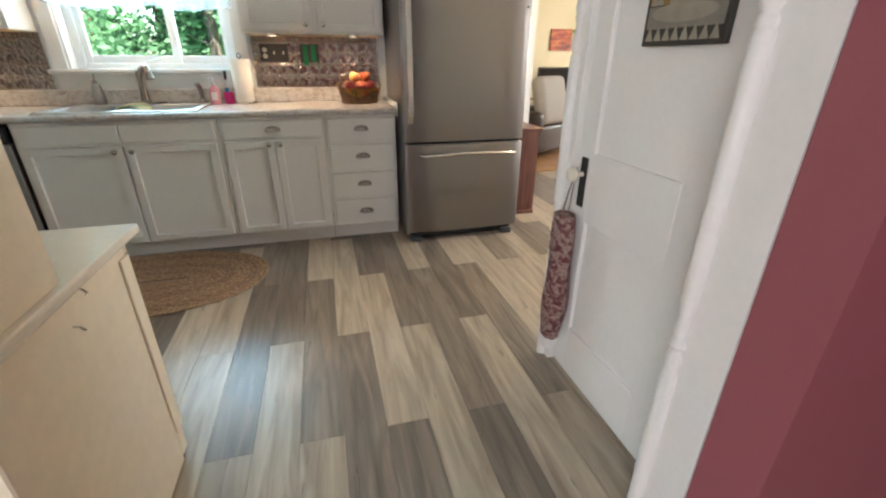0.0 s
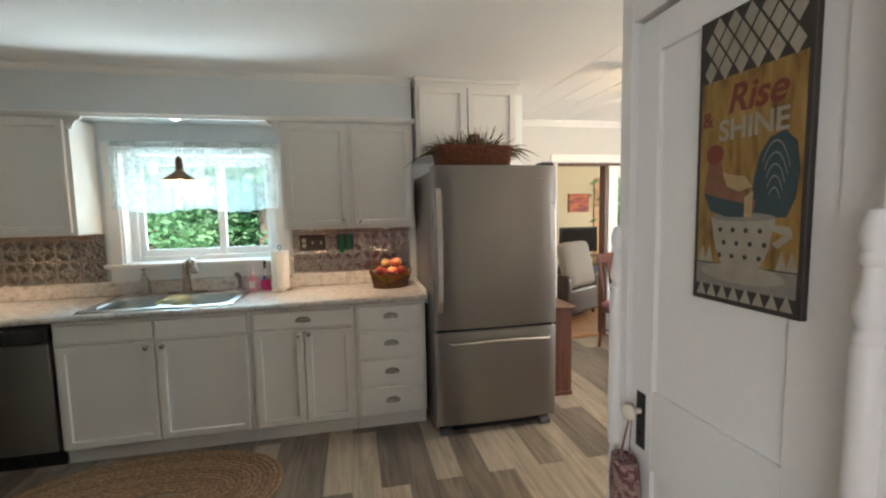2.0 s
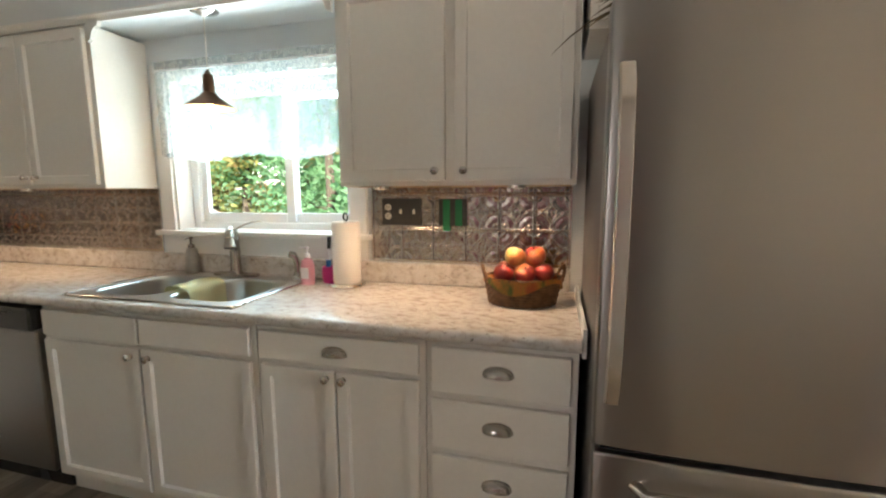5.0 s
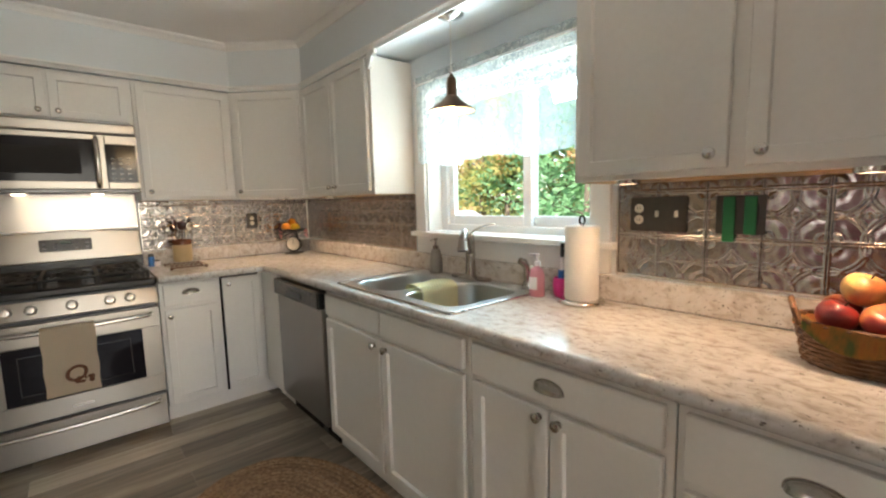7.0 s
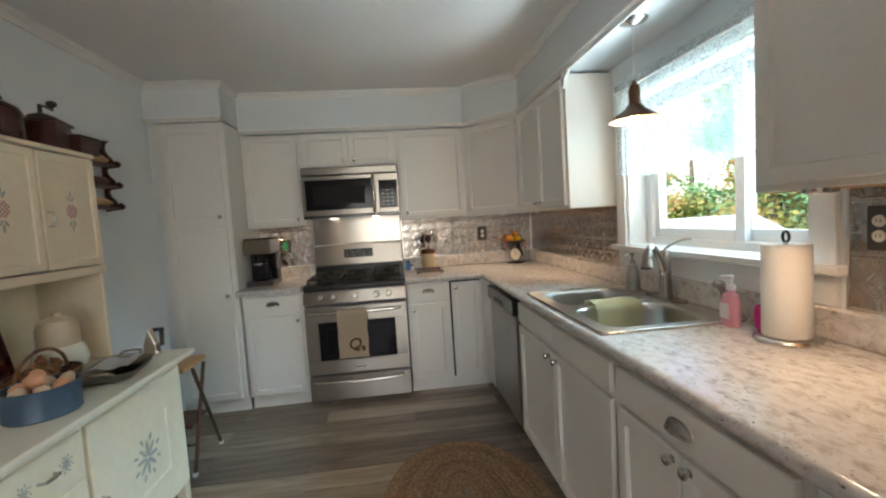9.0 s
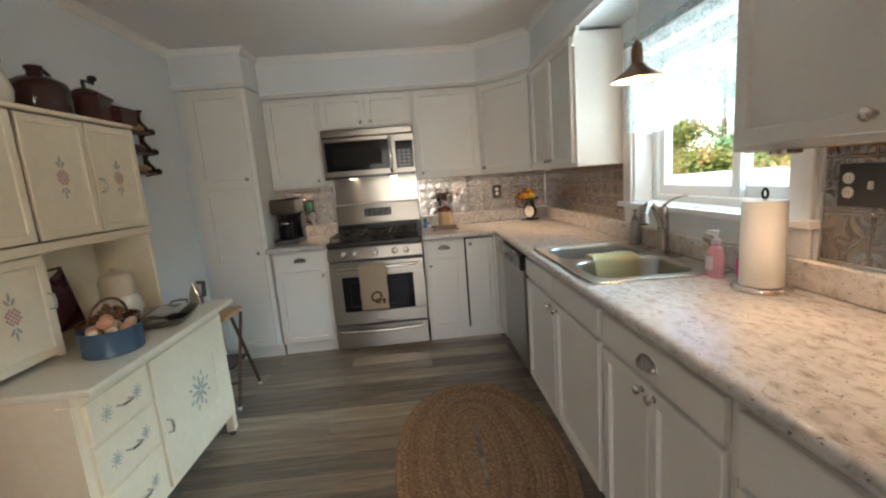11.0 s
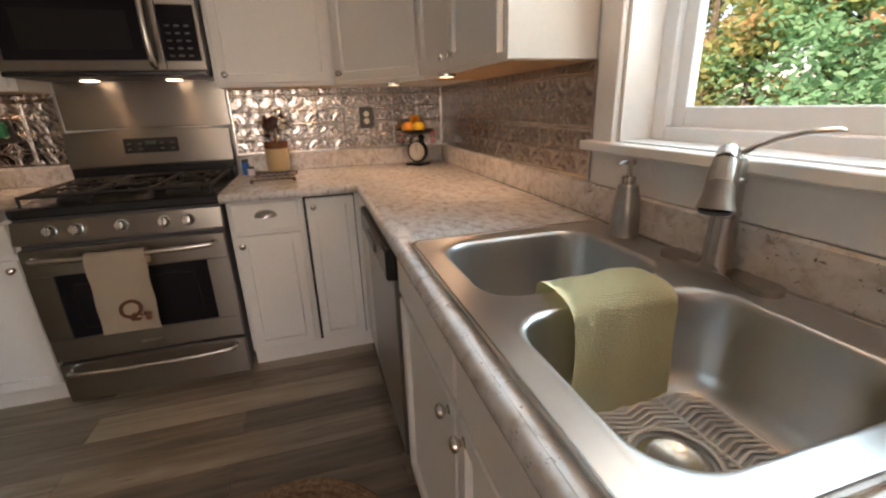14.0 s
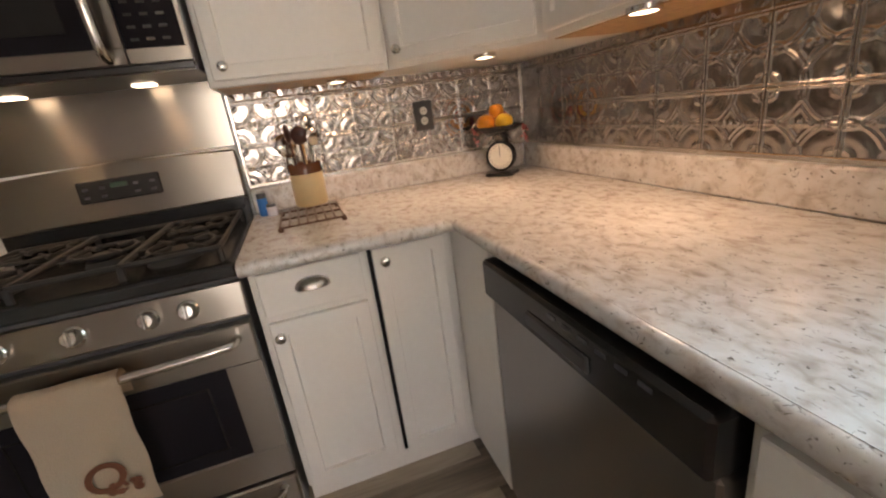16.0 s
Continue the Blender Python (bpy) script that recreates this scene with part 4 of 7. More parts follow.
hoos_leaf("door", 0.015, 0.335, 1.245, 1.725, UD, 0.04, (0.042, True), (0.31, 1.45, 0))
hoos_leaf("door", 0.345, 0.665, 1.245, 1.725, UD, 0.04, (0.042, True))
hoos_leaf("door", 0.685, 1.01, 1.245, 1.725, UD, 0.04, (0.042, True), (0.85, 1.70, 90))
hoos_leaf("door", 0.685, 1.01, 0.815, 1.195, UD, 0.04, (0.042, True), (0.70, 1.02, 0))

# ---- braided rug ----
JUTE = ramp_material("braided_jute", [(0.3, (0.20, 0.118, 0.064)), (0.5, (0.30, 0.19, 0.11)), (0.7, (0.41, 0.285, 0.175))], 60, 0.9, detail=6, bump=0.6)
JUTE2 = ramp_material("dark_braided_jute", [(0.3, (0.165, 0.095, 0.053)), (0.5, (0.25, 0.155, 0.09)), (0.7, (0.36, 0.24, 0.145))], 60, 0.9, detail=6, bump=0.6)
rug = empty("braided_rug", pose(-0.97, 2.79, 0.0), "oval braided brown jute rug on the floor", "rug")
RA, RB = 0.70, 0.41
for k in range(15):
    o = RB * k / 15.0
    a, b = RA - o, RB - o
    n = 140
    pts = [(a * math.copysign(abs(math.cos(u)) ** 0.9, math.cos(u)), b * math.copysign(abs(math.sin(u)) ** 0.9, math.sin(u)), 0.007 + 0.002 * math.sin(i * math.pi * 0.5 * (1 if k % 2 else -1))) for i, u in enumerate([2 * math.pi * i / n for i in range(n)])]
    part("braid", tube(pts, [0.0142 + 0.0014 * math.sin(i * math.pi * 0.5 + k) for i in range(n)], 6, None, True, 0.5), JUTE2 if k in (2, 3, 7, 8, 11) else JUTE, rug, "", True)

# ---- outside ----
GRASS = ramp_material("lawn", [(0.3, (0.04, 0.08, 0.02)), (0.7, (0.10, 0.16, 0.04))], 6, 0.9, bump=0.4)
struct("ground", box(-400, 400, -400, 400, -0.62, -0.6), GRASS, "green lawn outside the house", "ground")


# ---- pressed tin splashback, tile by tile ----
TS = 0.1525


def ridge(d, w):
    return math.exp(-(d / w) ** 2)


def tin_tile(w, h, top=1.0):
    """One embossed square: beaded rim, crossing double arcs and small buds, as a height field."""
    n = 60
    rows = max(6, round(n * top))
    bm = bmesh.new()
    grid = []
    for j in range(rows + 1):
        row = []
        for i in range(n + 1):
            u, v = i / n, top * j / rows
            x, z = u * 2 - 1, v * 2 - 1
            e = max(abs(x), abs(z))
            hgt = 0.0034 * ridge(e - 0.955, 0.030)
            dish = 0.0004 * math.sin(7 * x + 1) * math.sin(8 * z + 2) + 0.00012 * math.sin(17 * x + 5 * z)
            for cx, cz in ((-1, -1), (1, -1), (1, 1), (-1, 1)):
                dx, dz = x - cx, z - cz
                r = math.hypot(dx, dz)
                hgt = max(hgt, 0.0024 * ridge(r - 1.14, 0.032), 0.0024 * ridge(r - 1.01, 0.032), 0.0010 * ridge(r - 0.68, 0.16))
                hgt = max(hgt, 0.0030 * ridge(r - 0.36, 0.055) * (0.55 + 0.45 * math.cos(12 * math.atan2(dz, dx))))
                hgt = max(hgt, 0.0028 * ridge(math.hypot(abs(x) - 0.74, abs(z) - 0.74), 0.075))
            r, a = math.hypot(x, z), math.atan2(z, x)
            hgt = max(hgt, 0.0036 * max(0, math.cos(2 * a)) ** 2 * ridge(r - 0.24, 0.09), 0.0030 * ridge(r, 0.07))
            for bx, bz in ((0.62, 0), (-0.62, 0), (0, 0.62), (0, -0.62)):
                hgt = max(hgt, 0.0032 * ridge(math.hypot(x - bx, z - bz), 0.085))
            row.append(bm.verts.new((u * w, -0.0045 - hgt - dish, v * h)))
        grid.append(row)
    for a, b in zip(grid, grid[1:]):
        for i in range(n):
            bm.faces.new((a[i], a[i + 1], b[i + 1], b[i]))
    mesh = bpy.data.meshes.new("tile")
    bm.to_mesh(mesh)
    bm.free()
    mesh.materials.append(TIN)
    mesh.shade_smooth()
    return mesh


def splashback(x0, x1, m, label):
    z0, z1 = 1.022, 1.366
    root = thing("splashback", box(x0, x1, -0.0035, -0.0005, z0, z1), TIN, m, label, "splashback", "tin splashbacks")
    n = max(1, round((x1 - x0) / TS))
    w = (x1 - x0) / n
    h = 0.1555
    left = (z1 - z0 - 2 * h) / h
    whole, cut = tin_tile(w - 0.001, h - 0.001), tin_tile(w - 0.001, h - 0.001, left)
    for j in range(3):
        for i in range(n):
            ob = bpy.data.objects.new("tile", whole if j < 2 else cut)
            scene.collection.objects.link(ob)
            ob.parent = root
            ob.location = (x0 + i * w, 0, z0 + j * h)
    part("edge_strip", box(x0, x1, -0.009, -0.004, z0 - 0.001, z0 + 0.012, 0.002), CHROME, root)
    part("edge_strip", box(x0 - 0.004, x0 + 0.006, -0.009, -0.004, z0, z1, 0.002), CHROME, root)
    part("edge_strip", box(x1 - 0.006, x1 + 0.004, -0.009, -0.004, z0, z1, 0.002), CHROME, root)
    return root


splashback(-3.08, -1.528, pose(0, NY, 0), "embossed pressed tin splashback beside the sink window")
splashback(-0.272, 0.626, pose(0, NY, 0), "embossed pressed tin splashback above the long worktop")
splashback(2.600, 3.802, WEST @ pose(0, -WX, 0), "embossed pressed tin splashback beside the range")
splashback(1.366, 1.815, WEST @ pose(0, -WX, 0), "embossed pressed tin splashback behind the coffee maker")

# ---- outlets ----
PEWTER = material("pewter_plate", (0.10, 0.095, 0.09), 0.35, metal=0.8, vary=0.1)
IVORY = material("ivory_plastic", (0.72, 0.68, 0.60), 0.4)


def outlet(m, w, kinds, label):
    o = empty("outlet_plate", m, label, "outlet", "wall outlets")
    part("plate", box(-w / 2, w / 2, -0.014, -0.0085, -0.06, 0.06, 0.003), PEWTER, o)
    n = len(kinds)
    for i, k in enumerate(kinds):
        cx = -w / 2 + w * (i + 0.5) / n
        if k == "o":
            for z in (-0.02, 0.02):
                s = part("socket", lathe([(0, 0.018), (0.015, 0.018), (0.016, 0.014), (0.016, 0.012)], 16, None, pose(cx, 0, z, 90)), IVORY, o)
                part("slot", box(cx - 0.006, cx - 0.004, -0.0186, -0.0178, z - 0.004, z + 0.006), BLACK, s)
                part("slot", box(cx + 0.004, cx + 0.006, -0.0186, -0.0178, z - 0.004, z + 0.006), BLACK, s)
        elif k == "d":
            part("socket", box(cx - 0.017, cx + 0.017, -0.0165, -0.013, -0.033, 0.033, 0.004), DULL, o)
        else:
            part("switch", box(cx - 0.005, cx + 0.005, -0.024, -0.013, -0.010, 0.012, 0.002), IVORY, o)
    return o


outlet(pose(-0.125, NY, 1.255), 0.19, "oss", "dark pewter plate with a double socket and two switches")
outlet(pose(0.120, NY, 1.255), 0.13, "dd", "dark plate holding two dark sockets")
outlet(WEST @ pose(3.335, -WX, 1.20), 0.08, "o", "small dark pewter outlet plate")
outlet(WEST @ pose(1.58, -WX, 1.20), 0.08, "o", "small dark pewter outlet plate")
GREEN = material("green_tape", (0.02, 0.22, 0.09), 0.5)
for k, dx in enumerate((-0.028, 0.028)):
    thing("green_tape", box(-0.016, 0.016, -0.004, 0.0, -0.085 if k == 0 else -0.06, 0.055, 0.0015), GREEN, pose(0.120 + dx, NY - 0.0172, 1.255), "strip of green tape over a socket", "tape", "green tape strips")

# ---- sink ----
BASIN = material("sink_steel", (0.50, 0.49, 0.475), 0.34, metal=1.0, bump=0.015, scale=90, vary=0.03, uneven=0.03)
SX0, SX1, SY0, SY1 = -1.425, -0.575, 3.218, 3.775


def rounded(x0, x1, y0, y1, r, n=6):
    out = []
    for cx, cy, a0 in ((x1 - r, y0 + r, -90), (x1 - r, y1 - r, 0), (x0 + r, y1 - r, 90), (x0 + r, y0 + r, 180)):
        for k in range(n + 1):
            a = radians(a0 + 90 * k / n)
            out.append((cx + r * math.cos(a), cy + r * math.sin(a)))
    return out


sk = empty("kitchen_sink", pose(0, 0, CT), "stainless steel double-bowl drop-in sink in the worktop", "sink")
bowls = ((-1.378, -1.022, 3.262, 3.685), (-0.972, -0.612, 3.262, 3.685))
bm = bmesh.new()
gx, gy = (SX0, bowls[0][0], bowls[0][1], bowls[1][0], bowls[1][1], SX1), (SY0, 3.262, 3.685, SY1)
vs = [[bm.verts.new((x, y, 0.0005)) for x in gx] for y in gy]
for j in range(3):
    for i in range(5):
        if not (j == 1 and i in (1, 3)):
            bm.faces.new((vs[j][i], vs[j][i + 1], vs[j + 1][i + 1], vs[j + 1][i]))
r = bmesh.ops.extrude_face_region(bm, geom=bm.faces[:])
for v in r["geom"]:
    if isinstance(v, bmesh.types.BMVert):
        v.co.z = 0.007
part("deck", bm, BASIN, sk)
bm = bmesh.new()
tube([(x, y, 0.004) for x, y in rounded(SX0, SX1, SY0, SY1, 0.03)], 0.0055, 8, bm, True)
part("rim", bm, CHROME, sk, "", True)
for x0, x1, y0, y1 in bowls:
    bm = bmesh.new()
    levels = [(0.0072, -0.003, 0.0), (0.0080, 0.002, 0.075), (0.0078, 0.007, 0.078), (0.0045, 0.011, 0.08), (-0.004, 0.0135, 0.08), (-0.02, 0.015, 0.08), (-0.145, 0.024, 0.078), (-0.165, 0.030, 0.074), (-0.179, 0.043, 0.066), (-0.186, 0.060, 0.055), (-0.188, 0.085, 0.045)]
    rings = []
    for z, ins, r in levels:
        rings.append([bm.verts.new((x, y, z)) for x, y in rounded(x0 + ins, x1 - ins, y0 + ins, y1 - ins, max(0.002, r))])
    for a, b in zip(rings, rings[1:]):
        for k in range(len(a)):
            l = (k + 1) % len(a)
            bm.faces.new((a[k], a[l], b[l], b[k]))
    bm.faces.new(rings[-1])
    # corner fillers between the square deck opening and the rounded bowl
    bw = part("bowl", bm, BASIN, sk, "", True)
    cx, cy = (x0 + x1) / 2, (y0 + y1) / 2
    part("drain", lathe([(0.0, -0.184), (0.03, -0.184), (0.034, -0.181), (0.044, -0.180), (0.052, -0.184), (0.055, -0.1875)], 24, None, pose(cx, cy, 0)), CHROME, bw, "", True)
RUBBER = material("grey_sink_mat", (0.64, 0.60, 0.56), 0.5, vary=0.05)
for x0, x1, y0, y1 in bowls:
    bm = bmesh.new()
    cx, cy = (x0 + x1) / 2, (y0 + y1) / 2
    nx = 22
    for i in range(nx):
        x = x0 + 0.052 + (x1 - x0 - 0.104) * i / (nx - 1)
        run = []
        for k in range(25):
            y = y0 + 0.052 + (y1 - y0 - 0.104) * k / 24
            xx = x + 0.007 * (abs((k % 6) - 3) - 1.5) / 1.5
            if math.hypot(xx - cx, y - cy) > 0.062:
                run.append((xx, y, -0.1835))
            else:
                if len(run) > 1:
                    tube(run, 0.0026, 5, bm)
                run = []
        if len(run) > 1:
            tube(run, 0.0026, 5, bm)
    for k in range(5):
        y = y0 + 0.052 + (y1 - y0 - 0.104) * k / 4
        if abs(y - cy) > 0.06:
            tube([(x0 + 0.052, y, -0.1838), (x1 - 0.052, y, -0.1838)], 0.003, 5, bm)
    tube([(cx + 0.066 * math.cos(a), cy + 0.066 * math.sin(a), -0.183) for a in [2 * math.pi * q / 28 for q in range(28)]], 0.004, 6, bm, True)
    thing("sink_mat", bm, RUBBER, pose(0, 0, CT), "pale grey wavy plastic mat in the sink bowl", "sink mat", "sink mats", True)

# faucet
NICKEL = material("brushed_nickel", (0.42, 0.385, 0.35), 0.27, metal=1.0, vary=0.06, bump=0.03, scale=80)
fc = empty("faucet", pose(-1.0, 3.738, CT + 0.007), "brushed nickel single-lever kitchen faucet on the sink deck", "faucet")
part("base_plate", prism([(x, y) for x, y in rounded(-0.13, 0.13, -0.028, 0.028, 0.027)], 0.012, None, swap), NICKEL, fc, "", True)
part("column", lathe([(0.031, 0.010), (0.0305, 0.018), (0.0275, 0.030), (0.0235, 0.115), (0.0262, 0.118), (0.0262, 0.124), (0.0235, 0.127), (0.0215, 0.178), (0.0245, 0.181), (0.0245, 0.187), (0.0215, 0.190), (0.0215, 0.214), (0.018, 0.223), (0.0, 0.226)], 28), NICKEL, fc, "", True)
reach = [(0.010, 0.135), (0.032, 0.160), (0.060, 0.195), (0.090, 0.226), (0.120, 0.245), (0.146, 0.246), (0.164, 0.236)]
part("spout", tube([(0.57 * d, -0.82 * d, z) for d, z in reach], [0.0165, 0.0155, 0.0145, 0.0142, 0.0145, 0.0155, 0.0165], 16), NICKEL, fc, "curved tapering spout", True)
bell = [(0.164, 0.236), (0.174, 0.222), (0.181, 0.204), (0.186, 0.184), (0.189, 0.170), (0.190, 0.166)]
part("spray_head", tube([(0.57 * d, -0.82 * d, z) for d, z in bell], [0.0168, 0.0185, 0.0200, 0.0222, 0.0262, 0.0268], 18), NICKEL, fc, "bell-shaped spray head", True)
part("spray_ring", lathe([(0.0, -0.003), (0.022, -0.003), (0.0235, 0.0), (0.0235, 0.003)], 18, None, pose(0.1083, -0.1558, 0.164)), DULL, fc, "", True)
part("lever", tube([(0.0, 0.0, 0.218), (0.008, 0.002, 0.232), (0.030, 0.006, 0.246), (0.065, 0.011, 0.262), (0.105, 0.016, 0.274), (0.140, 0.020, 0.278), (0.150, 0.021, 0.276)], [0.012, 0.0105, 0.0095, 0.0100, 0.0105, 0.0085, 0.003], 12, None, flat=0.5), NICKEL, fc, "", True)
sp = empty("side_sprayer", pose(-0.645, 3.735, CT + 0.007), "brushed nickel side sprayer beside the faucet", "sprayer")
part("collar", lathe([(0.027, 0.0), (0.027, 0.006), (0.020, 0.014), (0.017, 0.030), (0.015, 0.032), (0, 0.032)], 20), NICKEL, sp, "", True)
part("wand", tube([(0, 0, 0.028), (0, 0, 0.075), (-0.002, -0.004, 0.10), (-0.008, -0.014, 0.118), (-0.016, -0.030, 0.126)], [0.012, 0.014, 0.016, 0.018, 0.015], 12), NICKEL, sp, "", True)
# soap pump
HAMMER = material("hammered_pewter", (0.40, 0.39, 0.37), 0.35, metal=1.0, bump=1.0, scale=38, vary=0.1, detail=0.5)
so = empty("soap_dispenser", pose(-1.275, 3.742, CT + 0.007), "hammered pewter soap pump bottle behind the sink", "soap dispenser")
part("bottle", lathe([(0.0, 0.0), (0.033, 0.0), (0.036, 0.006), (0.036, 0.05), (0.032, 0.09), (0.027, 0.115), (0.024, 0.128), (0.015, 0.133), (0, 0.133)], 26), HAMMER, so, "", True)
part("pump", lathe([(0.016, 0.131), (0.016, 0.150), (0.006, 0.152), (0.0055, 0.178), (0.012, 0.180), (0.012, 0.190), (0, 0.192)], 16), NICKEL, so, "", True)
part("nozzle", tube([(0, 0, 0.185), (0.0, -0.024, 0.186), (0, -0.034, 0.180)], 0.0045, 8), NICKEL, so, "", True)


def cloth(w, path, seg, thick, wob, seed):
    """A draped cloth: width along x, following a (y, z) path."""
    bm = bmesh.new()
    rng = random.Random(seed)
    ph = [rng.uniform(0, 6) for _ in range(4)]
    grid = []
    for i, (y, z) in enumerate(path):
        row = []
        for j in range(seg + 1):
            u = j / seg
            d = wob * (math.sin(6 * u + ph[0] + i * 0.25) + 0.6 * math.sin(13 * u + ph[1] + i * 0.15)) * min(1, i / 4, (len(path) - 1 - i) / 4 + 0.6)
            row.append(bm.verts.new(((u - 0.5) * w * (1 + 0.02 * math.sin(i * 0.5 + ph[2])), y + d, z + 0.3 * d)))
        grid.append(row)
    for a, b in zip(grid, grid[1:]):
        for j in range(seg):
            bm.faces.new((a[j], a[j + 1], b[j + 1], b[j]))
    bmesh.ops.solidify(bm, geom=bm.faces[:], thickness=thick)
    return bm


SAGE = material("sage_terry", (0.74, 0.68, 0.42), 0.95, bump=0.9, scale=400, vary=0.1)
path = [(0.072 + 0.0004 * i, -0.085 + 0.0145 * i) for i in range(6)] + [(0.069, 0.010), (0.056, 0.0185), (0.034, 0.0225), (0.010, 0.0235), (-0.020, 0.0225), (-0.040, 0.016), (-0.053, 0.003)] + [(-0.058 - 0.0012 * i, -0.010 - 0.0142 * i) for i in range(18)]
dt = thing("dish_towel", cloth(0.205, path, 22, 0.011, 0.0030, 3), SAGE, pose(-0.990, 3.478, CT + 0.006, 0, 0, 90), "folded sage green terry cloth over the sink divider", "towel", smooth=True)
soften = dt.modifiers.new("soften", "BEVEL")
soften.width, soften.segments, soften.limit_method = 0.005, 2, "ANGLE"

# paper towel
PAPER = material("paper_towel", (0.86, 0.83, 0.79), 0.95, bump=0.5, scale=160, vary=0.03)
pt = empty("paper_towel_holder", pose(-0.352, 3.690, CT), "white paper towel roll on a round steel stand", "paper towel")
part("base", lathe([(0, 0), (0.083, 0), (0.086, 0.006), (0.082, 0.014), (0.078, 0.016), (0, 0.016)], 32), CHROME, pt, "", True)
part("roll", lathe([(0.020, 0.020), (0.060, 0.018), (0.0625, 0.021), (0.0625, 0.291), (0.060, 0.294), (0.020, 0.292), (0.020, 0.020)], 36), PAPER, pt, "", True)
part("loose_sheet", tube([(0.0625 * math.cos(a), 0.0625 * math.sin(a), 0.155) for a in (3.4, 3.6, 3.8)] + [(-0.066, -0.05, 0.155)], 0.001, 4), PAPER, pt)
part("rod", tube([(0, 0, 0.016), (0, 0, 0.300)], 0.006, 8), CHROME, pt)
part("loop", tube([(0.011 * math.cos(a), 0, 0.315 + 0.016 * math.sin(a)) for a in [2 * math.pi * k / 14 for k in range(14)]], 0.004, 8, None, True), BLACK, pt, "", True)
# hand soap bottle
CLEAR = material("clear_plastic", (0.78, 0.74, 0.78), 0.15, vary=0.03)
hs = empty("hand_soap", pose(-0.545, 3.672, CT), "clear pump bottle half full of pink hand soap", "soap bottle")
part("bottle", lathe([(0, 0), (0.030, 0), (0.033, 0.006), (0.033, 0.085), (0.026, 0.112), (0.013, 0.120), (0.013, 0.128), (0, 0.128)], 22, None, Matrix.Diagonal((1.05, 0.75, 1, 1))), material("pink_soap_plastic", (0.70, 0.33, 0.42), 0.2, vary=0.04), hs, "", True)
part("label", box(-0.020, 0.020, -0.0262, -0.0252, 0.03, 0.082, 0.0004), CLEAR, hs)
part("pump", lathe([(0.015, 0.126), (0.015, 0.143), (0.006, 0.145), (0.005, 0.165), (0.011, 0.167), (0.011, 0.176), (0, 0.178)], 14), CLEAR, hs, "", True)
part("nozzle", tube([(0, 0, 0.172), (-0.024, -0.012, 0.173), (-0.030, -0.014, 0.168)], 0.0045, 8), CLEAR, hs, "", True)
MAGENTA = material("magenta_plastic", (0.72, 0.03, 0.26), 0.35)
BLUE = material("blue_plastic", (0.02, 0.16, 0.50), 0.35)
WHITEP = material("white_plastic", (0.80, 0.80, 0.80), 0.35)
sc = thing("scrubber_cup", lathe([(0, 0), (0.028, 0), (0.033, 0.01), (0.036, 0.045), (0.034, 0.075), (0.031, 0.078), (0.031, 0.04), (0, 0.03)], 22), MAGENTA, pose(-0.468, 3.735, CT), "bright magenta plastic scrubber cup", "cup", smooth=True)
db = empty("dish_brush", pose(-0.475, 3.740, CT + 0.032), "white and blue dish brush with a black handle loop", "brush")
part("handle", tube([(0, 0, 0), (0, 0, 0.06), (0.002, 0.004, 0.13)], [0.011, 0.010, 0.007], 10), WHITEP, db, "", True)
part("collar", tube([(0, 0, 0.040), (0.0, 0.0, 0.075)], 0.0125, 12), BLUE, db)
part("grip", tube([(0.002, 0.004, 0.128), (0.004, 0.007, 0.185)], [0.008, 0.010], 10), BLACK, db)

# ---- apples in a basket ----
WICKER = ramp_material("wicker", [(0.3, (0.07, 0.03, 0.012)), (0.7, (0.22, 0.11, 0.05))], 40, 0.6, bump=0.4)


def woven(a, b, h, rows, cols, flare, parent, name="basket_weave"):
    """Oval basket wall of over-and-under strands round upright stakes."""
    bm = bmesh.new()
    for r in range(rows):
        z = 0.006 + h * r / (rows - 1)
        f = 1 + flare * r / (rows - 1)
        n = cols * 2
        tube([((a * f + 0.003 * (1 if (i + r) % 2 else -1)) * math.cos(2 * math.pi * i / n), (b * f + 0.003 * (1 if (i + r) % 2 else -1)) * math.sin(2 * math.pi * i / n), z) for i in range(n)], h / rows * 0.62, 5, bm, True)
    for i in range(cols):
        t = 2 * math.pi * (i + 0.25) / cols
        tube([(a * math.cos(t), b * math.sin(t), 0.0), (a * (1 + flare) * math.cos(t), b * (1 + flare) * math.sin(t), h)], 0.0025, 5, bm)
    lathe([(0, 0.002), (1, 0.002), (1, 0.008), (0, 0.008)], 28, bm, Matrix.Diagonal((a, b, 1, 1)))
    return part(name, bm, WICKER, parent, "", True)


def rough_ball(r, squash=0.92, seed=0, seg=18, dent=0.0):
    prof = []
    for k in range(13):
        a = -math.pi / 2 + math.pi * k / 12
        rr = r * math.cos(a) * (1 + 0.06 * math.sin(a))
        z = r * squash * math.sin(a)
        if k > 9:
            z -= dent * r * (k - 9) ** 2 / 9
        prof.append((max(0.0, rr) if 0 < k < 12 else 0.0, z))
    return lathe(prof, seg)


APPLE = ramp_material("apple_skin", [(0.34, (0.60, 0.42, 0.13)), (0.48, (0.50, 0.18, 0.06)), (0.62, (0.30, 0.032, 0.028)), (0.78, (0.18, 0.014, 0.018))], 14, 0.36, stretch=(1, 1, 0.4), per_object=0.20, coat=0.3)
STALK = material("apple_stalk", (0.07, 0.04, 0.02), 0.8)
ab = empty("fruit_basket", pose(0.448, 3.585, CT, 0, 0, 12), "wicker basket lined with a checked cloth for apples", "basket")
woven(0.125, 0.095, 0.095, 10, 22, 0.14, ab)
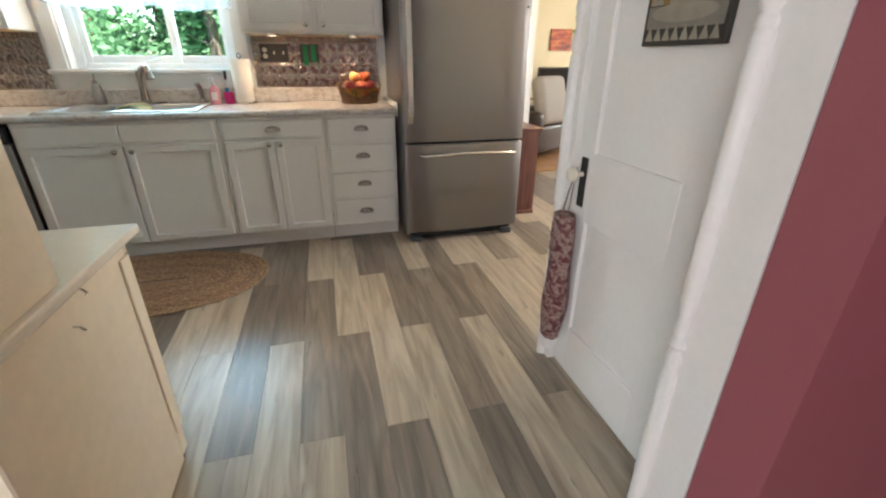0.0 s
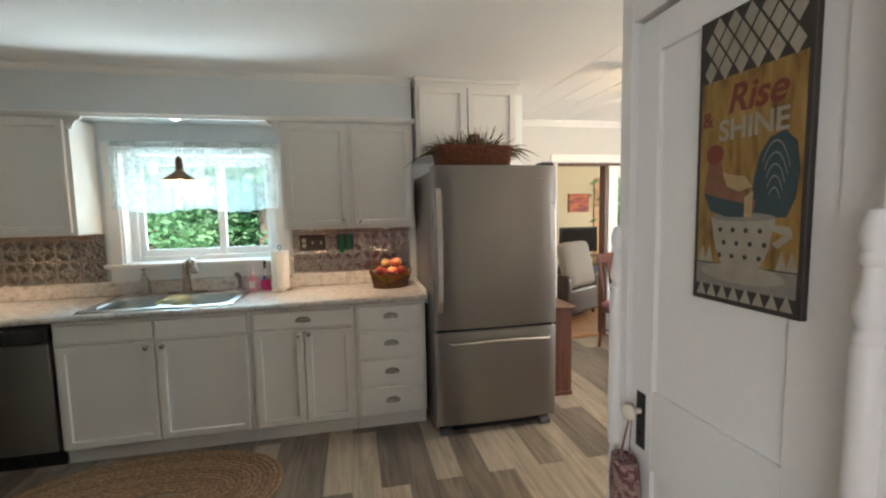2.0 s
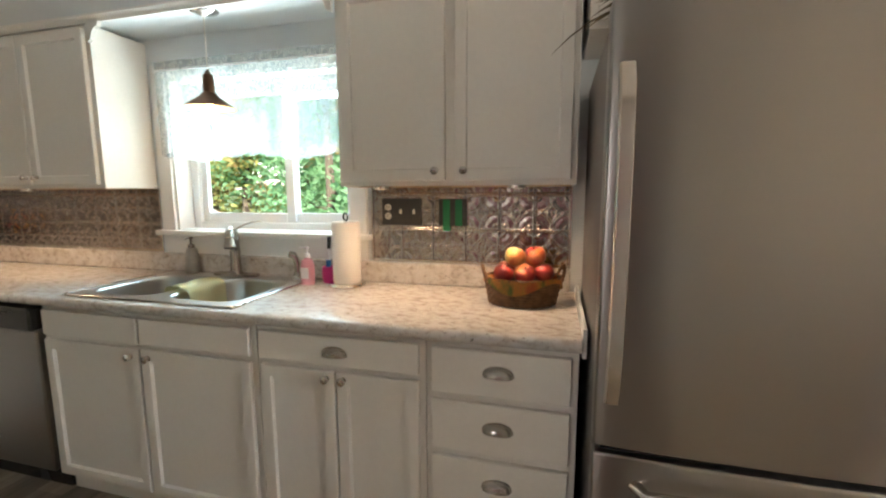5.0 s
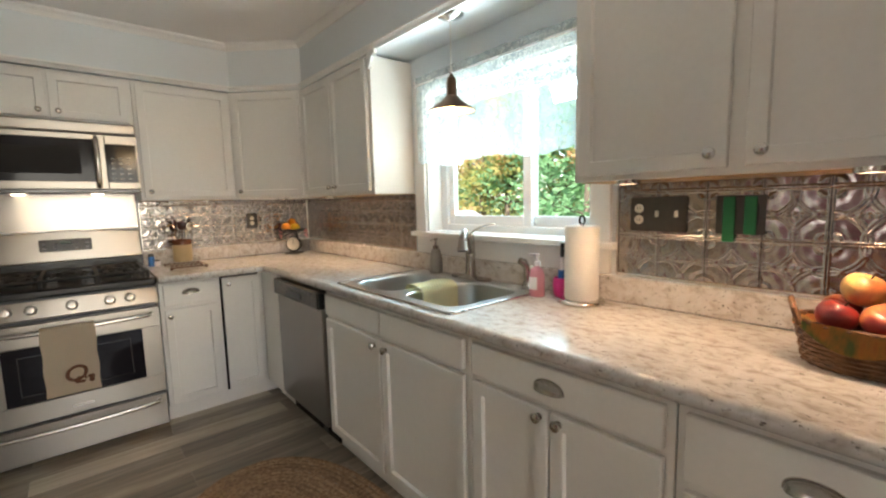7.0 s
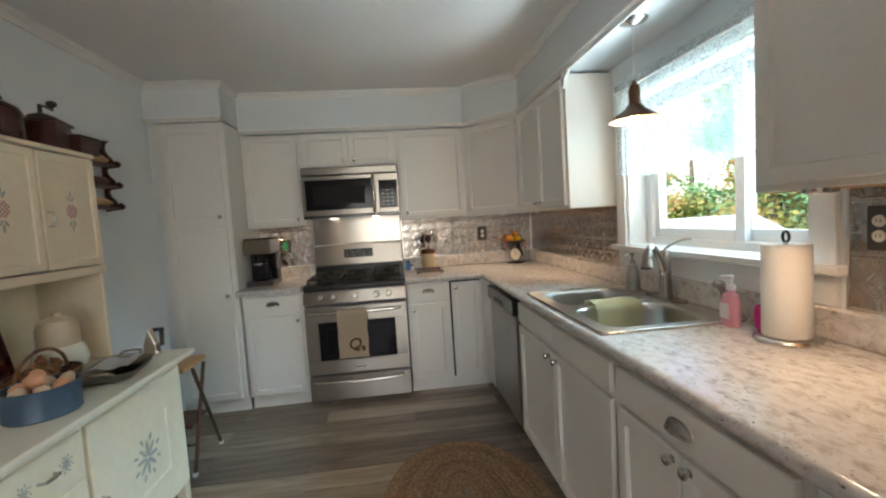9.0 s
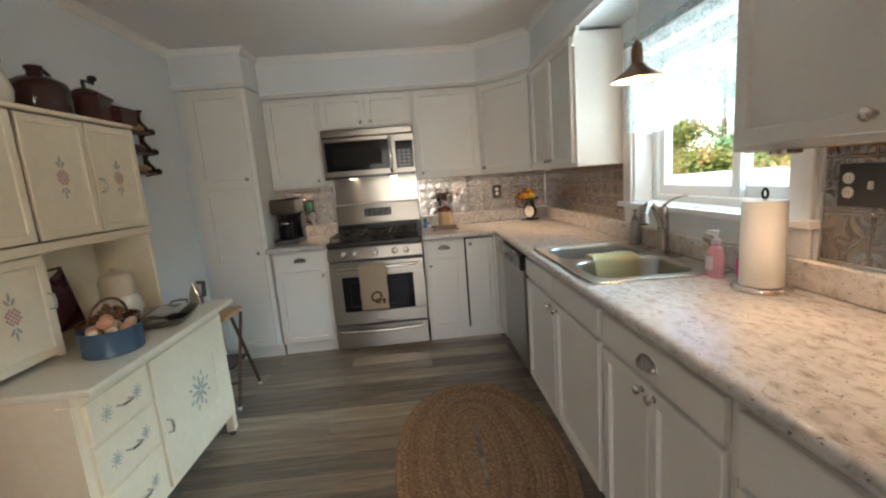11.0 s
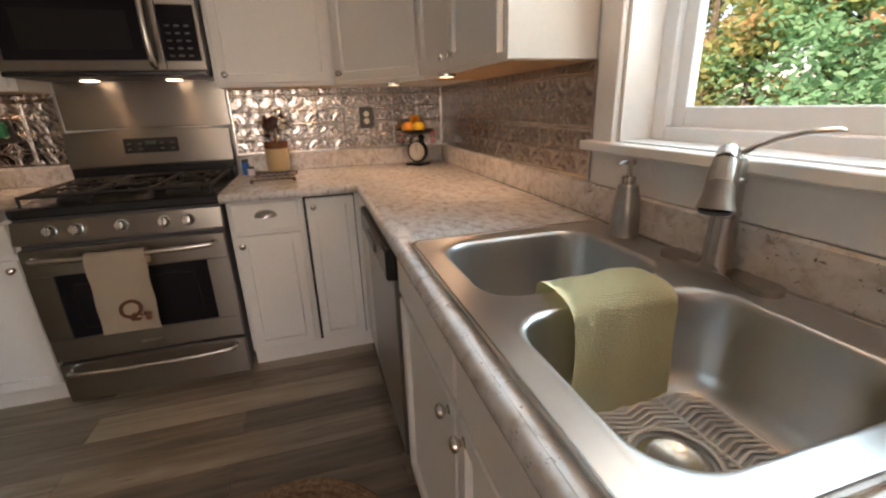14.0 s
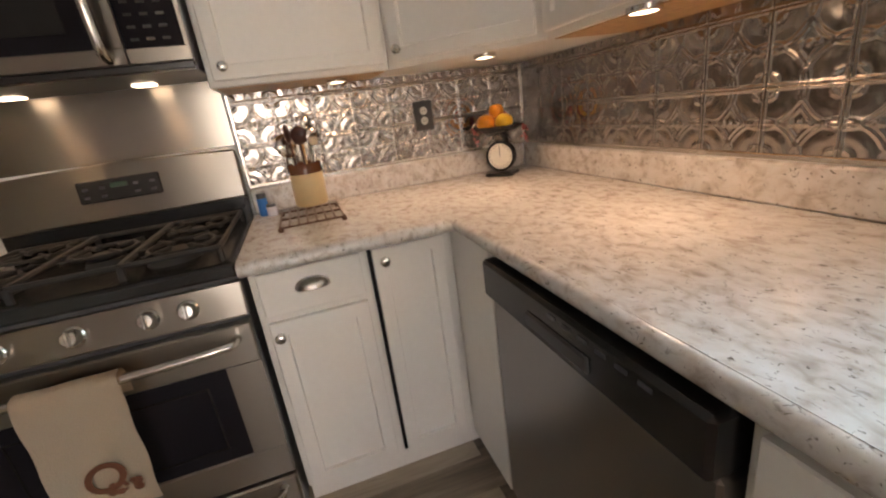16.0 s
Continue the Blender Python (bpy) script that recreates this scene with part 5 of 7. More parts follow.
for s in (1, -1):
    part("handle", tube([(s * (0.138), -0.045, 0.09), (s * 0.150, -0.035, 0.125), (s * 0.155, 0, 0.145), (s * 0.150, 0.035, 0.125), (s * 0.138, 0.045, 0.09)], 0.007, 8), WICKER, ab, "", True)
CHECK = ramp_material("autumn_cloth", [(0.35, (0.12, 0.16, 0.05)), (0.5, (0.50, 0.22, 0.06)), (0.65, (0.45, 0.12, 0.05))], 26, 0.9, stretch=(1, 1, 0.4), bump=0.3)
bm = bmesh.new()
n = 40
inner, outer, low = [], [], []
for i in range(n):
    t = 2 * math.pi * i / n
    dip = 0.030 + 0.022 * math.sin(3 * t + 1)
    inner.append(bm.verts.new((0.118 * math.cos(t), 0.088 * math.sin(t), 0.082)))
    outer.append(bm.verts.new((0.149 * math.cos(t), 0.115 * math.sin(t), 0.104 + 0.004 * math.sin(5 * t))))
    low.append(bm.verts.new((0.151 * math.cos(t), 0.117 * math.sin(t), 0.100 - dip)))
for i in range(n):
    j = (i + 1) % n
    bm.faces.new((inner[i], inner[j], outer[j], outer[i]))
    bm.faces.new((outer[i], outer[j], low[j], low[i]))
bmesh.ops.solidify(bm, geom=bm.faces[:], thickness=0.002)
part("liner", bm, CHECK, ab, "green and orange checked cloth liner", True)
apple_spots = ((-0.075, -0.03, 0.118, 0.040), (0.0, -0.05, 0.118, 0.041), (0.075, -0.03, 0.120, 0.040), (-0.06, 0.045, 0.118, 0.039), (0.02, 0.04, 0.120, 0.041), (0.085, 0.045, 0.118, 0.038), (-0.03, -0.005, 0.178, 0.042), (0.045, -0.005, 0.180, 0.043))
for i, (x, y, z, r) in enumerate(apple_spots):
    m = pose(0.448, 3.585, CT, 0, 0, 12) @ pose(x, y, z, 20 * math.sin(i * 2), 25 * math.cos(i * 3), i * 50)
    ap = thing("apple", rough_ball(r, 0.90, dent=0.3), APPLE, m, "ripe red and yellow apple in the basket", "apple", "apples in the basket", True)
    part("stalk", tube([(0, 0, r * 0.55), (0.003, 0, r * 0.98)], 0.0018, 6), STALK, ap)

# ---- basket of dried grasses on the refrigerator ----
REDWICK = ramp_material("red_brown_wicker", [(0.3, (0.06, 0.015, 0.008)), (0.7, (0.17, 0.05, 0.02))], 40, 0.6, bump=0.5)
gb = empty("grass_basket", pose(1.015, 3.30, 1.768), "long red-brown wicker basket with a handle on the refrigerator", "basket")
bm = bmesh.new()
for r in range(9):
    z = 0.008 + 0.135 * r / 8
    o = rounded(-0.24 - 0.002 * r, 0.24 + 0.002 * r, -0.115, 0.115, 0.04, 4)
    dense = []
    for p, q in zip(o, o[1:] + o[:1]):
        seg = max(1, round(math.hypot(q[0] - p[0], q[1] - p[1]) / 0.02))
        dense += [(p[0] + (q[0] - p[0]) * k / seg, p[1] + (q[1] - p[1]) * k / seg) for k in range(seg)]
    tube([(x * (1 + 0.012 * (1 if (i + r) % 2 else -1)), y * (1 + 0.03 * (1 if (i + r) % 2 else -1)), z) for i, (x, y) in enumerate(dense)], 0.0095, 5, bm, True)
box(-0.23, 0.23, -0.105, 0.105, 0.0, 0.01, 0, bm)
part("weave", bm, REDWICK, gb, "", True)
part("handle", tube([(0.0, -0.11 * math.cos(a), 0.10 + 0.13 * math.sin(a)) for a in [math.pi * k / 16 for k in range(17)]], 0.011, 8), REDWICK, gb, "", True)
part("handle_hoop", tube([(0.045 * math.cos(a), -0.06, 0.17 + 0.055 * math.sin(a)) for a in [math.pi * k / 12 for k in range(13)]], 0.008, 8), REDWICK, gb, "", True)
GRASSDRY = ramp_material("dried_grass", [(0.3, (0.05, 0.045, 0.02)), (0.55, (0.14, 0.10, 0.045)), (0.75, (0.26, 0.19, 0.10))], 14, 0.8)
rng = random.Random(9)
bm = bmesh.new()
for k in range(420):
    side = rng.choice((-1, 1))
    x0 = rng.uniform(-0.22, 0.22)
    L = rng.uniform(0.10, 0.24) if abs(x0) < 0.13 else rng.uniform(0.14, 0.24)
    dx = (x0 / 0.22) * rng.uniform(0.4, 1.1) + rng.uniform(-0.35, 0.35)
    dy = rng.uniform(-0.7, 0.5)
    rise = rng.uniform(0.45, 1.15) if abs(x0) < 0.13 else rng.uniform(0.3, 0.85)
    y0 = rng.uniform(-0.09, 0.09)
    pts = []
    for i in range(6):
        t = i / 5
        pts.append((x0 + dx * L * t, y0 + dy * L * 0.6 * t, 0.11 + L * (rise * t - 0.75 * t * t * abs(dx)) * 0.8))
    w = rng.uniform(0.0015, 0.0045)
    tube(pts, [w, w, w * 1.1, w, w * 0.7, 0.0004], 4, bm)
tagged(thing("dried_grass", bm, GRASSDRY, pose(1.015, 3.30, 1.768), "dry brown grasses and stems in the basket", "dried grass", smooth=True), kind="stuff")

# ---- pendant lamp ----
BRONZE = material("aged_bronze", (0.16, 0.09, 0.055), 0.35, metal=1.0, vary=0.15, bump=0.1, scale=60)
SHADEIN = material("lamp_shade_inside", (0.75, 0.66, 0.50), 0.5)
pd = empty("pendant_lamp", pose(-0.942, 3.581, 0), "aged bronze cone pendant lamp with a bare filament bulb", "pendant lamp")
part("canopy", lathe([(0, 2.112), (0.012, 2.108), (0.03, 2.116), (0.058, 2.124), (0.062, 2.129), (0, 2.129)], 28), CHROME, pd, "", True)
part("cord", tube([(0, 0, 1.85), (0, 0, 2.112)], 0.0022, 6), IVORY, pd)
part("socket", lathe([(0.013, 1.885), (0.0, 1.886), (0.012, 1.872), (0.010, 1.868), (0.020, 1.862), (0.022, 1.845), (0.024, 1.84), (0.024, 1.785), (0.030, 1.780), (0.034, 1.772)], 24), BRONZE, pd, "", True)
part("shade", lathe([(0.030, 1.782), (0.045, 1.764), (0.105, 1.722), (0.109, 1.717), (0.107, 1.716), (0.102, 1.719), (0.043, 1.760), (0.026, 1.779), (0.030, 1.782)], 40), BRONZE, pd, "", True)
part("reflector", lathe([(0.1015, 1.7178), (0.0425, 1.7588), (0.0255, 1.777)], 40), SHADEIN, pd, "cream enamel inside of the shade", True)
part("bulb", lathe([(0, 1.655), (0.010, 1.660), (0.0185, 1.676), (0.0205, 1.695), (0.016, 1.725), (0.012, 1.755), (0.012, 1.765)], 20), glow("bulb_glow", (1.0, 0.55, 0.20), 9), pd, "glowing filament bulb", True)
lamp("pendant_light", "POINT", pose(-0.942, 3.581, 1.63), 0.6, (1.0, 0.66, 0.36), 0.03)

# ---- lace valance ----
LACE = bpy.data.materials.new("sheer_lace")
LACE.use_nodes = True
nt = LACE.node_tree
for n in list(nt.nodes):
    nt.nodes.remove(n)
o = nt.nodes.new("ShaderNodeOutputMaterial")
tr = nt.nodes.new("ShaderNodeBsdfTransparent")
tl = nt.nodes.new("ShaderNodeBsdfTranslucent")
df = nt.nodes.new("ShaderNodeBsdfDiffuse")
mx, mx2 = nt.nodes.new("ShaderNodeMixShader"), nt.nodes.new("ShaderNodeMixShader")
co = nt.nodes.new("ShaderNodeTexCoord")
vo = nt.nodes.new("ShaderNodeTexVoronoi")
vo.inputs["Scale"].default_value = 210
nz = nt.nodes.new("ShaderNodeTexNoise")
nz.inputs["Scale"].default_value, nz.inputs["Detail"].default_value, nz.inputs["Distortion"].default_value = 30, 1.0, 1.5
net = nt.nodes.new("ShaderNodeMapRange")
net.inputs[2].default_value, net.inputs[3].default_value, net.inputs[4].default_value = 0.6, 0.24, 0.34
rg_ = nt.nodes.new("ShaderNodeMapRange")
rg_.inputs[1].default_value, rg_.inputs[2].default_value, rg_.inputs[3].default_value, rg_.inputs[4].default_value = 0.54, 0.62, 0.0, 0.08
summed = nt.nodes.new("ShaderNodeMath")
summed.operation = "ADD"
for n in (vo, nz):
    nt.links.new(co.outputs["Object"], n.inputs["Vector"])
nt.links.new(vo.outputs["Distance"], net.inputs[0])
nt.links.new(nz.outputs[0], rg_.inputs[0])
nt.links.new(net.outputs[0], summed.inputs[0])
nt.links.new(rg_.outputs[0], summed.inputs[1])
for n in (tl, df):
    n.inputs["Color"].default_value = (0.62, 0.72, 0.73, 1)
mx.inputs[0].default_value = 0.55
nt.links.new(df.outputs[0], mx.inputs[1])
nt.links.new(tl.outputs[0], mx.inputs[2])
nt.links.new(summed.outputs[0], mx2.inputs[0])
nt.links.new(tr.outputs[0], mx2.inputs[1])
nt.links.new(mx.outputs[0], mx2.inputs[2])
nt.links.new(mx2.outputs[0], o.inputs[0])
bm = bmesh.new()
grid = []
for j in range(19):
    row = []
    for i in range(181):
        u, d = i / 180, max(0, j - 2) / 16
        z = 2.006 - 0.468 * j / 18 - (0.010 * abs(math.sin(u * 34)) + 0.028 * (0.5 - 0.5 * math.cos(u * 6.28 * 2))) * d ** 3
        fold = 0.011 * math.sin(u * 62 + 0.6 * math.sin(u * 9)) + 0.008 * math.sin(u * 29 + 1) + 0.003 * math.sin(u * 151)
        row.append(bm.verts.new((-1.45 + 1.10 * u, NY - 0.040 + fold * (0.35 + 0.65 * d), z)))
    grid.append(row)
for a, b in zip(grid, grid[1:]):
    for i in range(180):
        bm.faces.new((a[i], a[i + 1], b[i + 1], b[i]))
cv = empty("lace_valance", Matrix(), "sheer white lace valance across the top of the window", "curtain")
part("fabric", bm, LACE, cv, "", True)
part("rod", tube([(-1.455, NY - 0.040, 1.962), (-0.345, NY - 0.040, 1.962)], 0.006, 8), WHITEP, cv)
# scalloped brackets at the soffit ends
for x in (-1.53, -0.29):
    s = 1 if x < -1 else -1
    struct("trim_bracket", prism([(0, 0), (s * 0.075, 0), (s * 0.07, -0.02), (s * 0.045, -0.03), (s * 0.03, -0.05), (s * 0.022, -0.075), (0, -0.085)], 0.018, None, pose(x, SF - 0.019, 2.115)), WHITE, "small scalloped white corner bracket", "bracket")

# ---- cabinet lights ----
PUCK = glow("puck_glow", (1.0, 0.80, 0.55), 3)
pucks = [(-0.10, 3.525), (0.425, 3.505), (-2.05, 3.52), (-2.62, 3.425), (-2.94, 2.99), (-2.97, 1.52)]
for x, y in pucks:
    p = empty("puck_light", pose(x, y, UZ0), "small round warm cabinet light under the wall cabinet", "light", "cabinet lights")
    part("housing", lathe([(0, 0), (0.035, 0), (0.035, -0.010), (0.028, -0.013), (0.028, -0.0105)], 22), CHROME, p, "", True)
    part("lens", lathe([(0, -0.011), (0.0275, -0.011), (0.0275, -0.009)], 22), PUCK, p)
    lamp("puck_lamp", "SPOT", pose(x, y, UZ0 - 0.016), 1.2 if x < -2.9 else 2.6, (1.0, 0.68, 0.42), 0.03, spot=150)
for dy in (0.20, 0.56):
    p = empty("hood_light", WEST @ pose(RY0 + dy, MF + 0.27, 1.4165), "flat warm cooktop light under the microwave", "light", "hood lights")
    part("lens", box(-0.03, 0.03, -0.03, 0.03, -0.004, 0.0, 0.001), PUCK, p)
    lamp("hood_lamp", "SPOT", WEST @ pose(RY0 + dy, MF + 0.22, 1.405), 0.7, (1.0, 0.66, 0.36), 0.03, spot=140)

# ---- on the worktop by the range ----
STONEWARE = material("cream_stoneware", (0.62, 0.47, 0.26), 0.35, vary=0.05)
BROWNGLAZE = material("brown_glaze", (0.13, 0.045, 0.02), 0.25, vary=0.1)
cr = empty("utensil_crock", pose(-2.955, 2.815, CT + 0.022), "cream stoneware crock with a brown rim full of utensils", "crock")
part("pot", lathe([(0, 0), (0.056, 0), (0.060, 0.005), (0.060, 0.118)], 28), STONEWARE, cr, "", True)
part("rim", lathe([(0.060, 0.118), (0.0605, 0.150), (0.058, 0.154), (0.053, 0.152), (0.053, 0.03), (0, 0.03)], 28), BROWNGLAZE, cr, "brown glazed rim", True)
for i, (dx, dy, tx, ty, L, head, mat, nm) in enumerate(((-0.02, -0.02, -0.10, -0.14, 0.19, 0.034, CHROME, "ladle"), (0.01, 0.02, 0.0, 0.08, 0.25, 0.026, CHROME, "serving_spoon"), (0.0, -0.02, 0.02, -0.06, 0.23, 0.026, WALNUT, "wooden_spoon"), (0.02, 0.0, 0.06, 0.02, 0.22, 0.024, WALNUT, "wooden_spoon"), (-0.01, 0.01, -0.02, 0.0, 0.24, 0.010, HONEY, "wooden_spatula"), (0.02, 0.025, 0.05, 0.12, 0.21, 0.024, CHROME, "serving_spoon"))):
    d = Vector((tx, ty, 1)).normalized()
    base = Vector((-2.955 + dx, 2.815 + dy, CT + 0.056))
    ob = empty(nm, Matrix.Translation(base) @ d.to_track_quat("Z", "Y").to_matrix().to_4x4(), "kitchen utensil standing in the stoneware crock", "utensil", "crock utensils")
    part("shaft", tube([(0, 0, 0), (0, 0, L - head)], 0.0042, 7), mat, ob)
    head = head * 1.25
    part("head", lathe([(0, -head * 1.2), (head * 0.7, -head * 0.8), (head, 0), (head * 0.75, head * 0.8), (0, head * 1.15)], 16, None, pose(0, 0, L, 0, 0, 60) @ Matrix.Diagonal((0.35, 1, 1, 1))), mat, ob, "", True)
BROWNMETAL = material("brown_wire", (0.12, 0.07, 0.05), 0.4, metal=0.7)
bm = bmesh.new()
for k in range(8):
    tube([(-0.10 + 0.2 * k / 7, -0.14, 0.017), (-0.10 + 0.2 * k / 7, 0.14, 0.017)], 0.0035, 6, bm)
for y in (-0.13, 0.0, 0.13):
    tube([(-0.105, y, 0.012), (0.105, y, 0.012)], 0.0035, 6, bm)
for x in (-0.10, 0.10):
    for y in (-0.13, 0.13):
        lathe([(0, 0), (0.008, 0), (0.009, 0.012), (0, 0.014)], 10, bm, pose(x, y, 0))
thing("cooling_rack", bm, BROWNMETAL, pose(-2.80, 2.80, CT, 0, 0, 90) @ pose(0, 0, 0, 0, 0, 0), "small brown wire trivet rack on the worktop", "trivet", smooth=True)
for i, (x, y, h, mat) in enumerate(((-3.02, 2.635, 0.085, BLUE), (-2.985, 2.665, 0.045, CLEAR))):
    sh = empty("spice_shaker", pose(x, y, CT), "small spice shaker beside the range", "shaker", "spice shakers")
    part("jar", lathe([(0, 0), (0.018, 0), (0.019, 0.004), (0.019, h * 0.75), (0.015, h * 0.8)], 16), mat, sh, "", True)
    part("cap", lathe([(0.017, h * 0.78), (0.017, h), (0, h)], 16), DULL, sh)
# kitchen scale with fruit
ks = empty("kitchen_scale", pose(-2.925, 3.60, CT, 0, 0, 45), "old black kitchen scale with a white dial", "scale")
part("foot", box(-0.06, 0.06, -0.045, 0.055, 0.0, 0.014, 0.004), BLACK, ks)
part("housing", lathe([(0, -0.018), (0.058, -0.018), (0.062, -0.012), (0.062, 0.020), (0, 0.022)], 28, None, pose(0, 0.012, 0.080, 90)), BLACK, ks, "", True)
dl = part("dial", lathe([(0, 0.0), (0.052, 0.0), (0.053, -0.002), (0.053, -0.004)], 28, None, pose(0, -0.0105, 0.080, 90)), IVORY, ks, "white dial with small marks")
for k in range(20):
    a = 2 * math.pi * k / 20
    part("mark", box(-0.0008, 0.0008, -0.0118, -0.0106, 0.040, 0.048), BLACK, dl).matrix_local = pose(0, 0, 0.080) @ pose(0, 0, 0, 0, math.degrees(a), 0)
part("pointer", box(-0.0015, 0.0015, -0.0122, -0.0108, 0.08, 0.122), DULL, dl)
part("post", box(0.012, 0.028, 0.0, 0.04, 0.13, 0.172, 0.003), BLACK, ks)
part("pan", lathe([(0, 0.170), (0.05, 0.172), (0.085, 0.188), (0.104, 0.204), (0.106, 0.207), (0.100, 0.206), (0.05, 0.177), (0, 0.175)], 32), BLACK, ks, "", True)
ORANGE = material("orange_fruit", (0.75, 0.28, 0.02), 0.4, bump=0.3, scale=200)
YELLOW = material("yellow_fruit", (0.75, 0.45, 0.03), 0.4, bump=0.2, scale=120)
REDF = material("red_fruit", (0.35, 0.02, 0.02), 0.35)
for i, (x, y, z, r, mt, nm) in enumerate(((-0.045, -0.02, 0.218, 0.038, ORANGE, "orange"), (0.035, -0.03, 0.218, 0.036, YELLOW, "pear"), (0.0, 0.035, 0.222, 0.040, REDF, "red_fruit"), (0.0, -0.01, 0.262, 0.030, ORANGE, "orange"))):
    thing(nm, rough_ball(r, 0.95, dent=0.1), mt, pose(-2.925, 3.60, CT, 0, 0, 45) @ pose(x, y, z), "decorative ripe fruit piled on the scale pan", "fruit", "fruit on the scale", True)
bg2 = empty("berry_garland", pose(-2.925, 3.60, CT, 0, 0, 45), "small red berry sprays hanging over the scale pan", "garland")
rng = random.Random(5)
for k in range(24):
    bm = bmesh.new()
    lathe([(0, -0.006), (0.006, 0), (0, 0.006)], 8, bm, pose((0.104 + rng.uniform(-0.006, 0.012)) * (1 if k % 2 else -1), rng.uniform(-0.02, 0.02), 0.20 - rng.uniform(0, 0.075)))
    part("berry", bm, REDF, bg2, "", True)

# coffee maker
cm = empty("coffee_maker", WEST @ pose(1.475, 2.60, CT) @ Matrix.Scale(1.12, 4), "black and steel drip coffee maker with a glass jug", "coffee maker")
part("base", box(-0.09, 0.09, 0.0, 0.24, 0.0, 0.035, 0.010, None, 2), DULL, cm)
part("column", box(-0.09, 0.09, 0.14, 0.24, 0.03, 0.24, 0.008), BLACK, cm)
part("head", box(-0.092, 0.092, 0.0, 0.242, 0.225, 0.325, 0.012, None, 2), STEEL_H, cm)
part("lid", box(-0.088, 0.088, 0.01, 0.235, 0.324, 0.335, 0.005), BLACK, cm)
part("basket", lathe([(0.055, 0.225), (0.050, 0.175), (0.045, 0.17), (0, 0.17)], 22, None, pose(0, 0.075, 0)), BLACK, cm, "", True)
jg = part("jug", lathe([(0, 0.037), (0.055, 0.037), (0.064, 0.06), (0.064, 0.11), (0.046, 0.155), (0.044, 0.162), (0, 0.163)], 26, None, pose(0, 0.075, 0)), DARKGLASS, cm, "dark glass coffee jug", True)
part("band", lathe([(0.047, 0.148), (0.049, 0.150), (0.049, 0.160), (0.046, 0.162)], 26, None, pose(0, 0.075, 0)), CHROME, jg, "", True)
part("handle", tube([(0.03, 0.035, 0.155), (0.055, 0.0, 0.150), (0.062, -0.012, 0.10), (0.045, 0.01, 0.06)], 0.008, 8), BLACK, jg, "", True)
thing("night_light", box(-0.02, 0.02, -0.05, 0.0, -0.03, 0.04, 0.008), GREEN, WEST @ pose(1.58, -WX - 0.0185, 1.20), "green plug-in light in the outlet", "night light")

# oven towel with the letter
LINEN = material("beige_linen", (0.66, 0.52, 0.37), 0.95, bump=0.6, scale=300, vary=0.06)
path = [(0.006, -0.055 + 0.011 * i) for i in range(6)] + [(0.003, 0.009), (-0.006, 0.016), (-0.020, 0.018), (-0.034, 0.014), (-0.041, 0.004)] + [(-0.043 - 0.0006 * i, -0.010 - 0.0125 * i) for i in range(27)]
tw = thing("oven_towel", cloth(0.215, path, 14, 0.0035, 0.0016, 8), LINEN, WEST @ pose(RY0 + 0.355, RF - 0.029, 0.715), "beige linen towel with a brown embroidered letter on the oven handle", "towel", smooth=True)


def letters(text, size, mat, m, parent, name="letter", depth=0.0006, shear=0.0):
    cu = bpy.data.curves.new(name, "FONT")
    cu.body, cu.size, cu.extrude, cu.align_x, cu.align_y, cu.shear = text, size, depth, "CENTER", "CENTER", shear
    cu.offset = 0.018 * size
    cu.materials.append(mat)
    ob = new(name, cu)
    ob.parent = parent
    ob.matrix_local = m
    return ob


EMB = material("brown_thread", (0.13, 0.042, 0.015), 0.8, bump=0.4, scale=300)
letters("Q", 0.115, EMB, pose(0.01, -0.0655, -0.235, 90), tw, shear=0.15)
bm = bmesh.new()
for k in range(9):
    lathe([(0, -0.0015), (0.006 + 0.003 * (k % 3), 0), (0, 0.0015)], 8, bm, pose(0.045 + 0.03 * math.sin(k), -0.065, -0.268 + 0.012 * math.cos(k * 1.7), 90))
part("stitched_sprig", bm, EMB, tw)


# ---- closet door ----
EAST = pose(0, 0, 0, 0, 0, -90)  # local x runs along -y, local -y faces -x
DR0, DR1, DXF = 0.990, 1.566, 1.052
dr = empty("door_1", EAST @ pose(-DR1, DXF, 0), "white painted panel door, closed, with an old black latch plate", "door", kind="structure")
DWD = DR1 - DR0
bm = bmesh.new()
for b in ((0, 0.09, 0, 0.035, 0.012, 2.02), (DWD - 0.09, DWD, 0, 0.035, 0.012, 2.02), (0.09, DWD - 0.09, 0, 0.035, 0.012, 0.22), (0.09, DWD - 0.09, 0, 0.035, 0.675, 0.925), (0.09, DWD - 0.09, 0, 0.035, 1.92, 2.02)):
    box(*b, 0.002, bm)
part("door_frame", bm, TRIM, dr)
part("panel", box(0.085, DWD - 0.085, 0.014, 0.024, 0.215, 0.68), TRIM, dr)
part("panel", box(0.085, DWD - 0.085, 0.014, 0.024, 0.92, 1.925), TRIM, dr)
part("latch_plate", box(0.026, 0.066, -0.004, 0.0, 0.725, 0.905, 0.0015), IRON, dr, "black iron latch plate")
PORC = material("porcelain_knob", (0.80, 0.74, 0.62), 0.18)
part("door_knob", lathe([(0.009, 0.0), (0.009, 0.022), (0.020, 0.028), (0.027, 0.040), (0.024, 0.053), (0.012, 0.060), (0, 0.061)], 22, None, pose(0.044, -0.002, 0.845, 90)), PORC, dr, "cream porcelain knob", True)
part("keyhole", box(0.043, 0.047, -0.0055, -0.003, 0.765, 0.78), BLACK, dr)


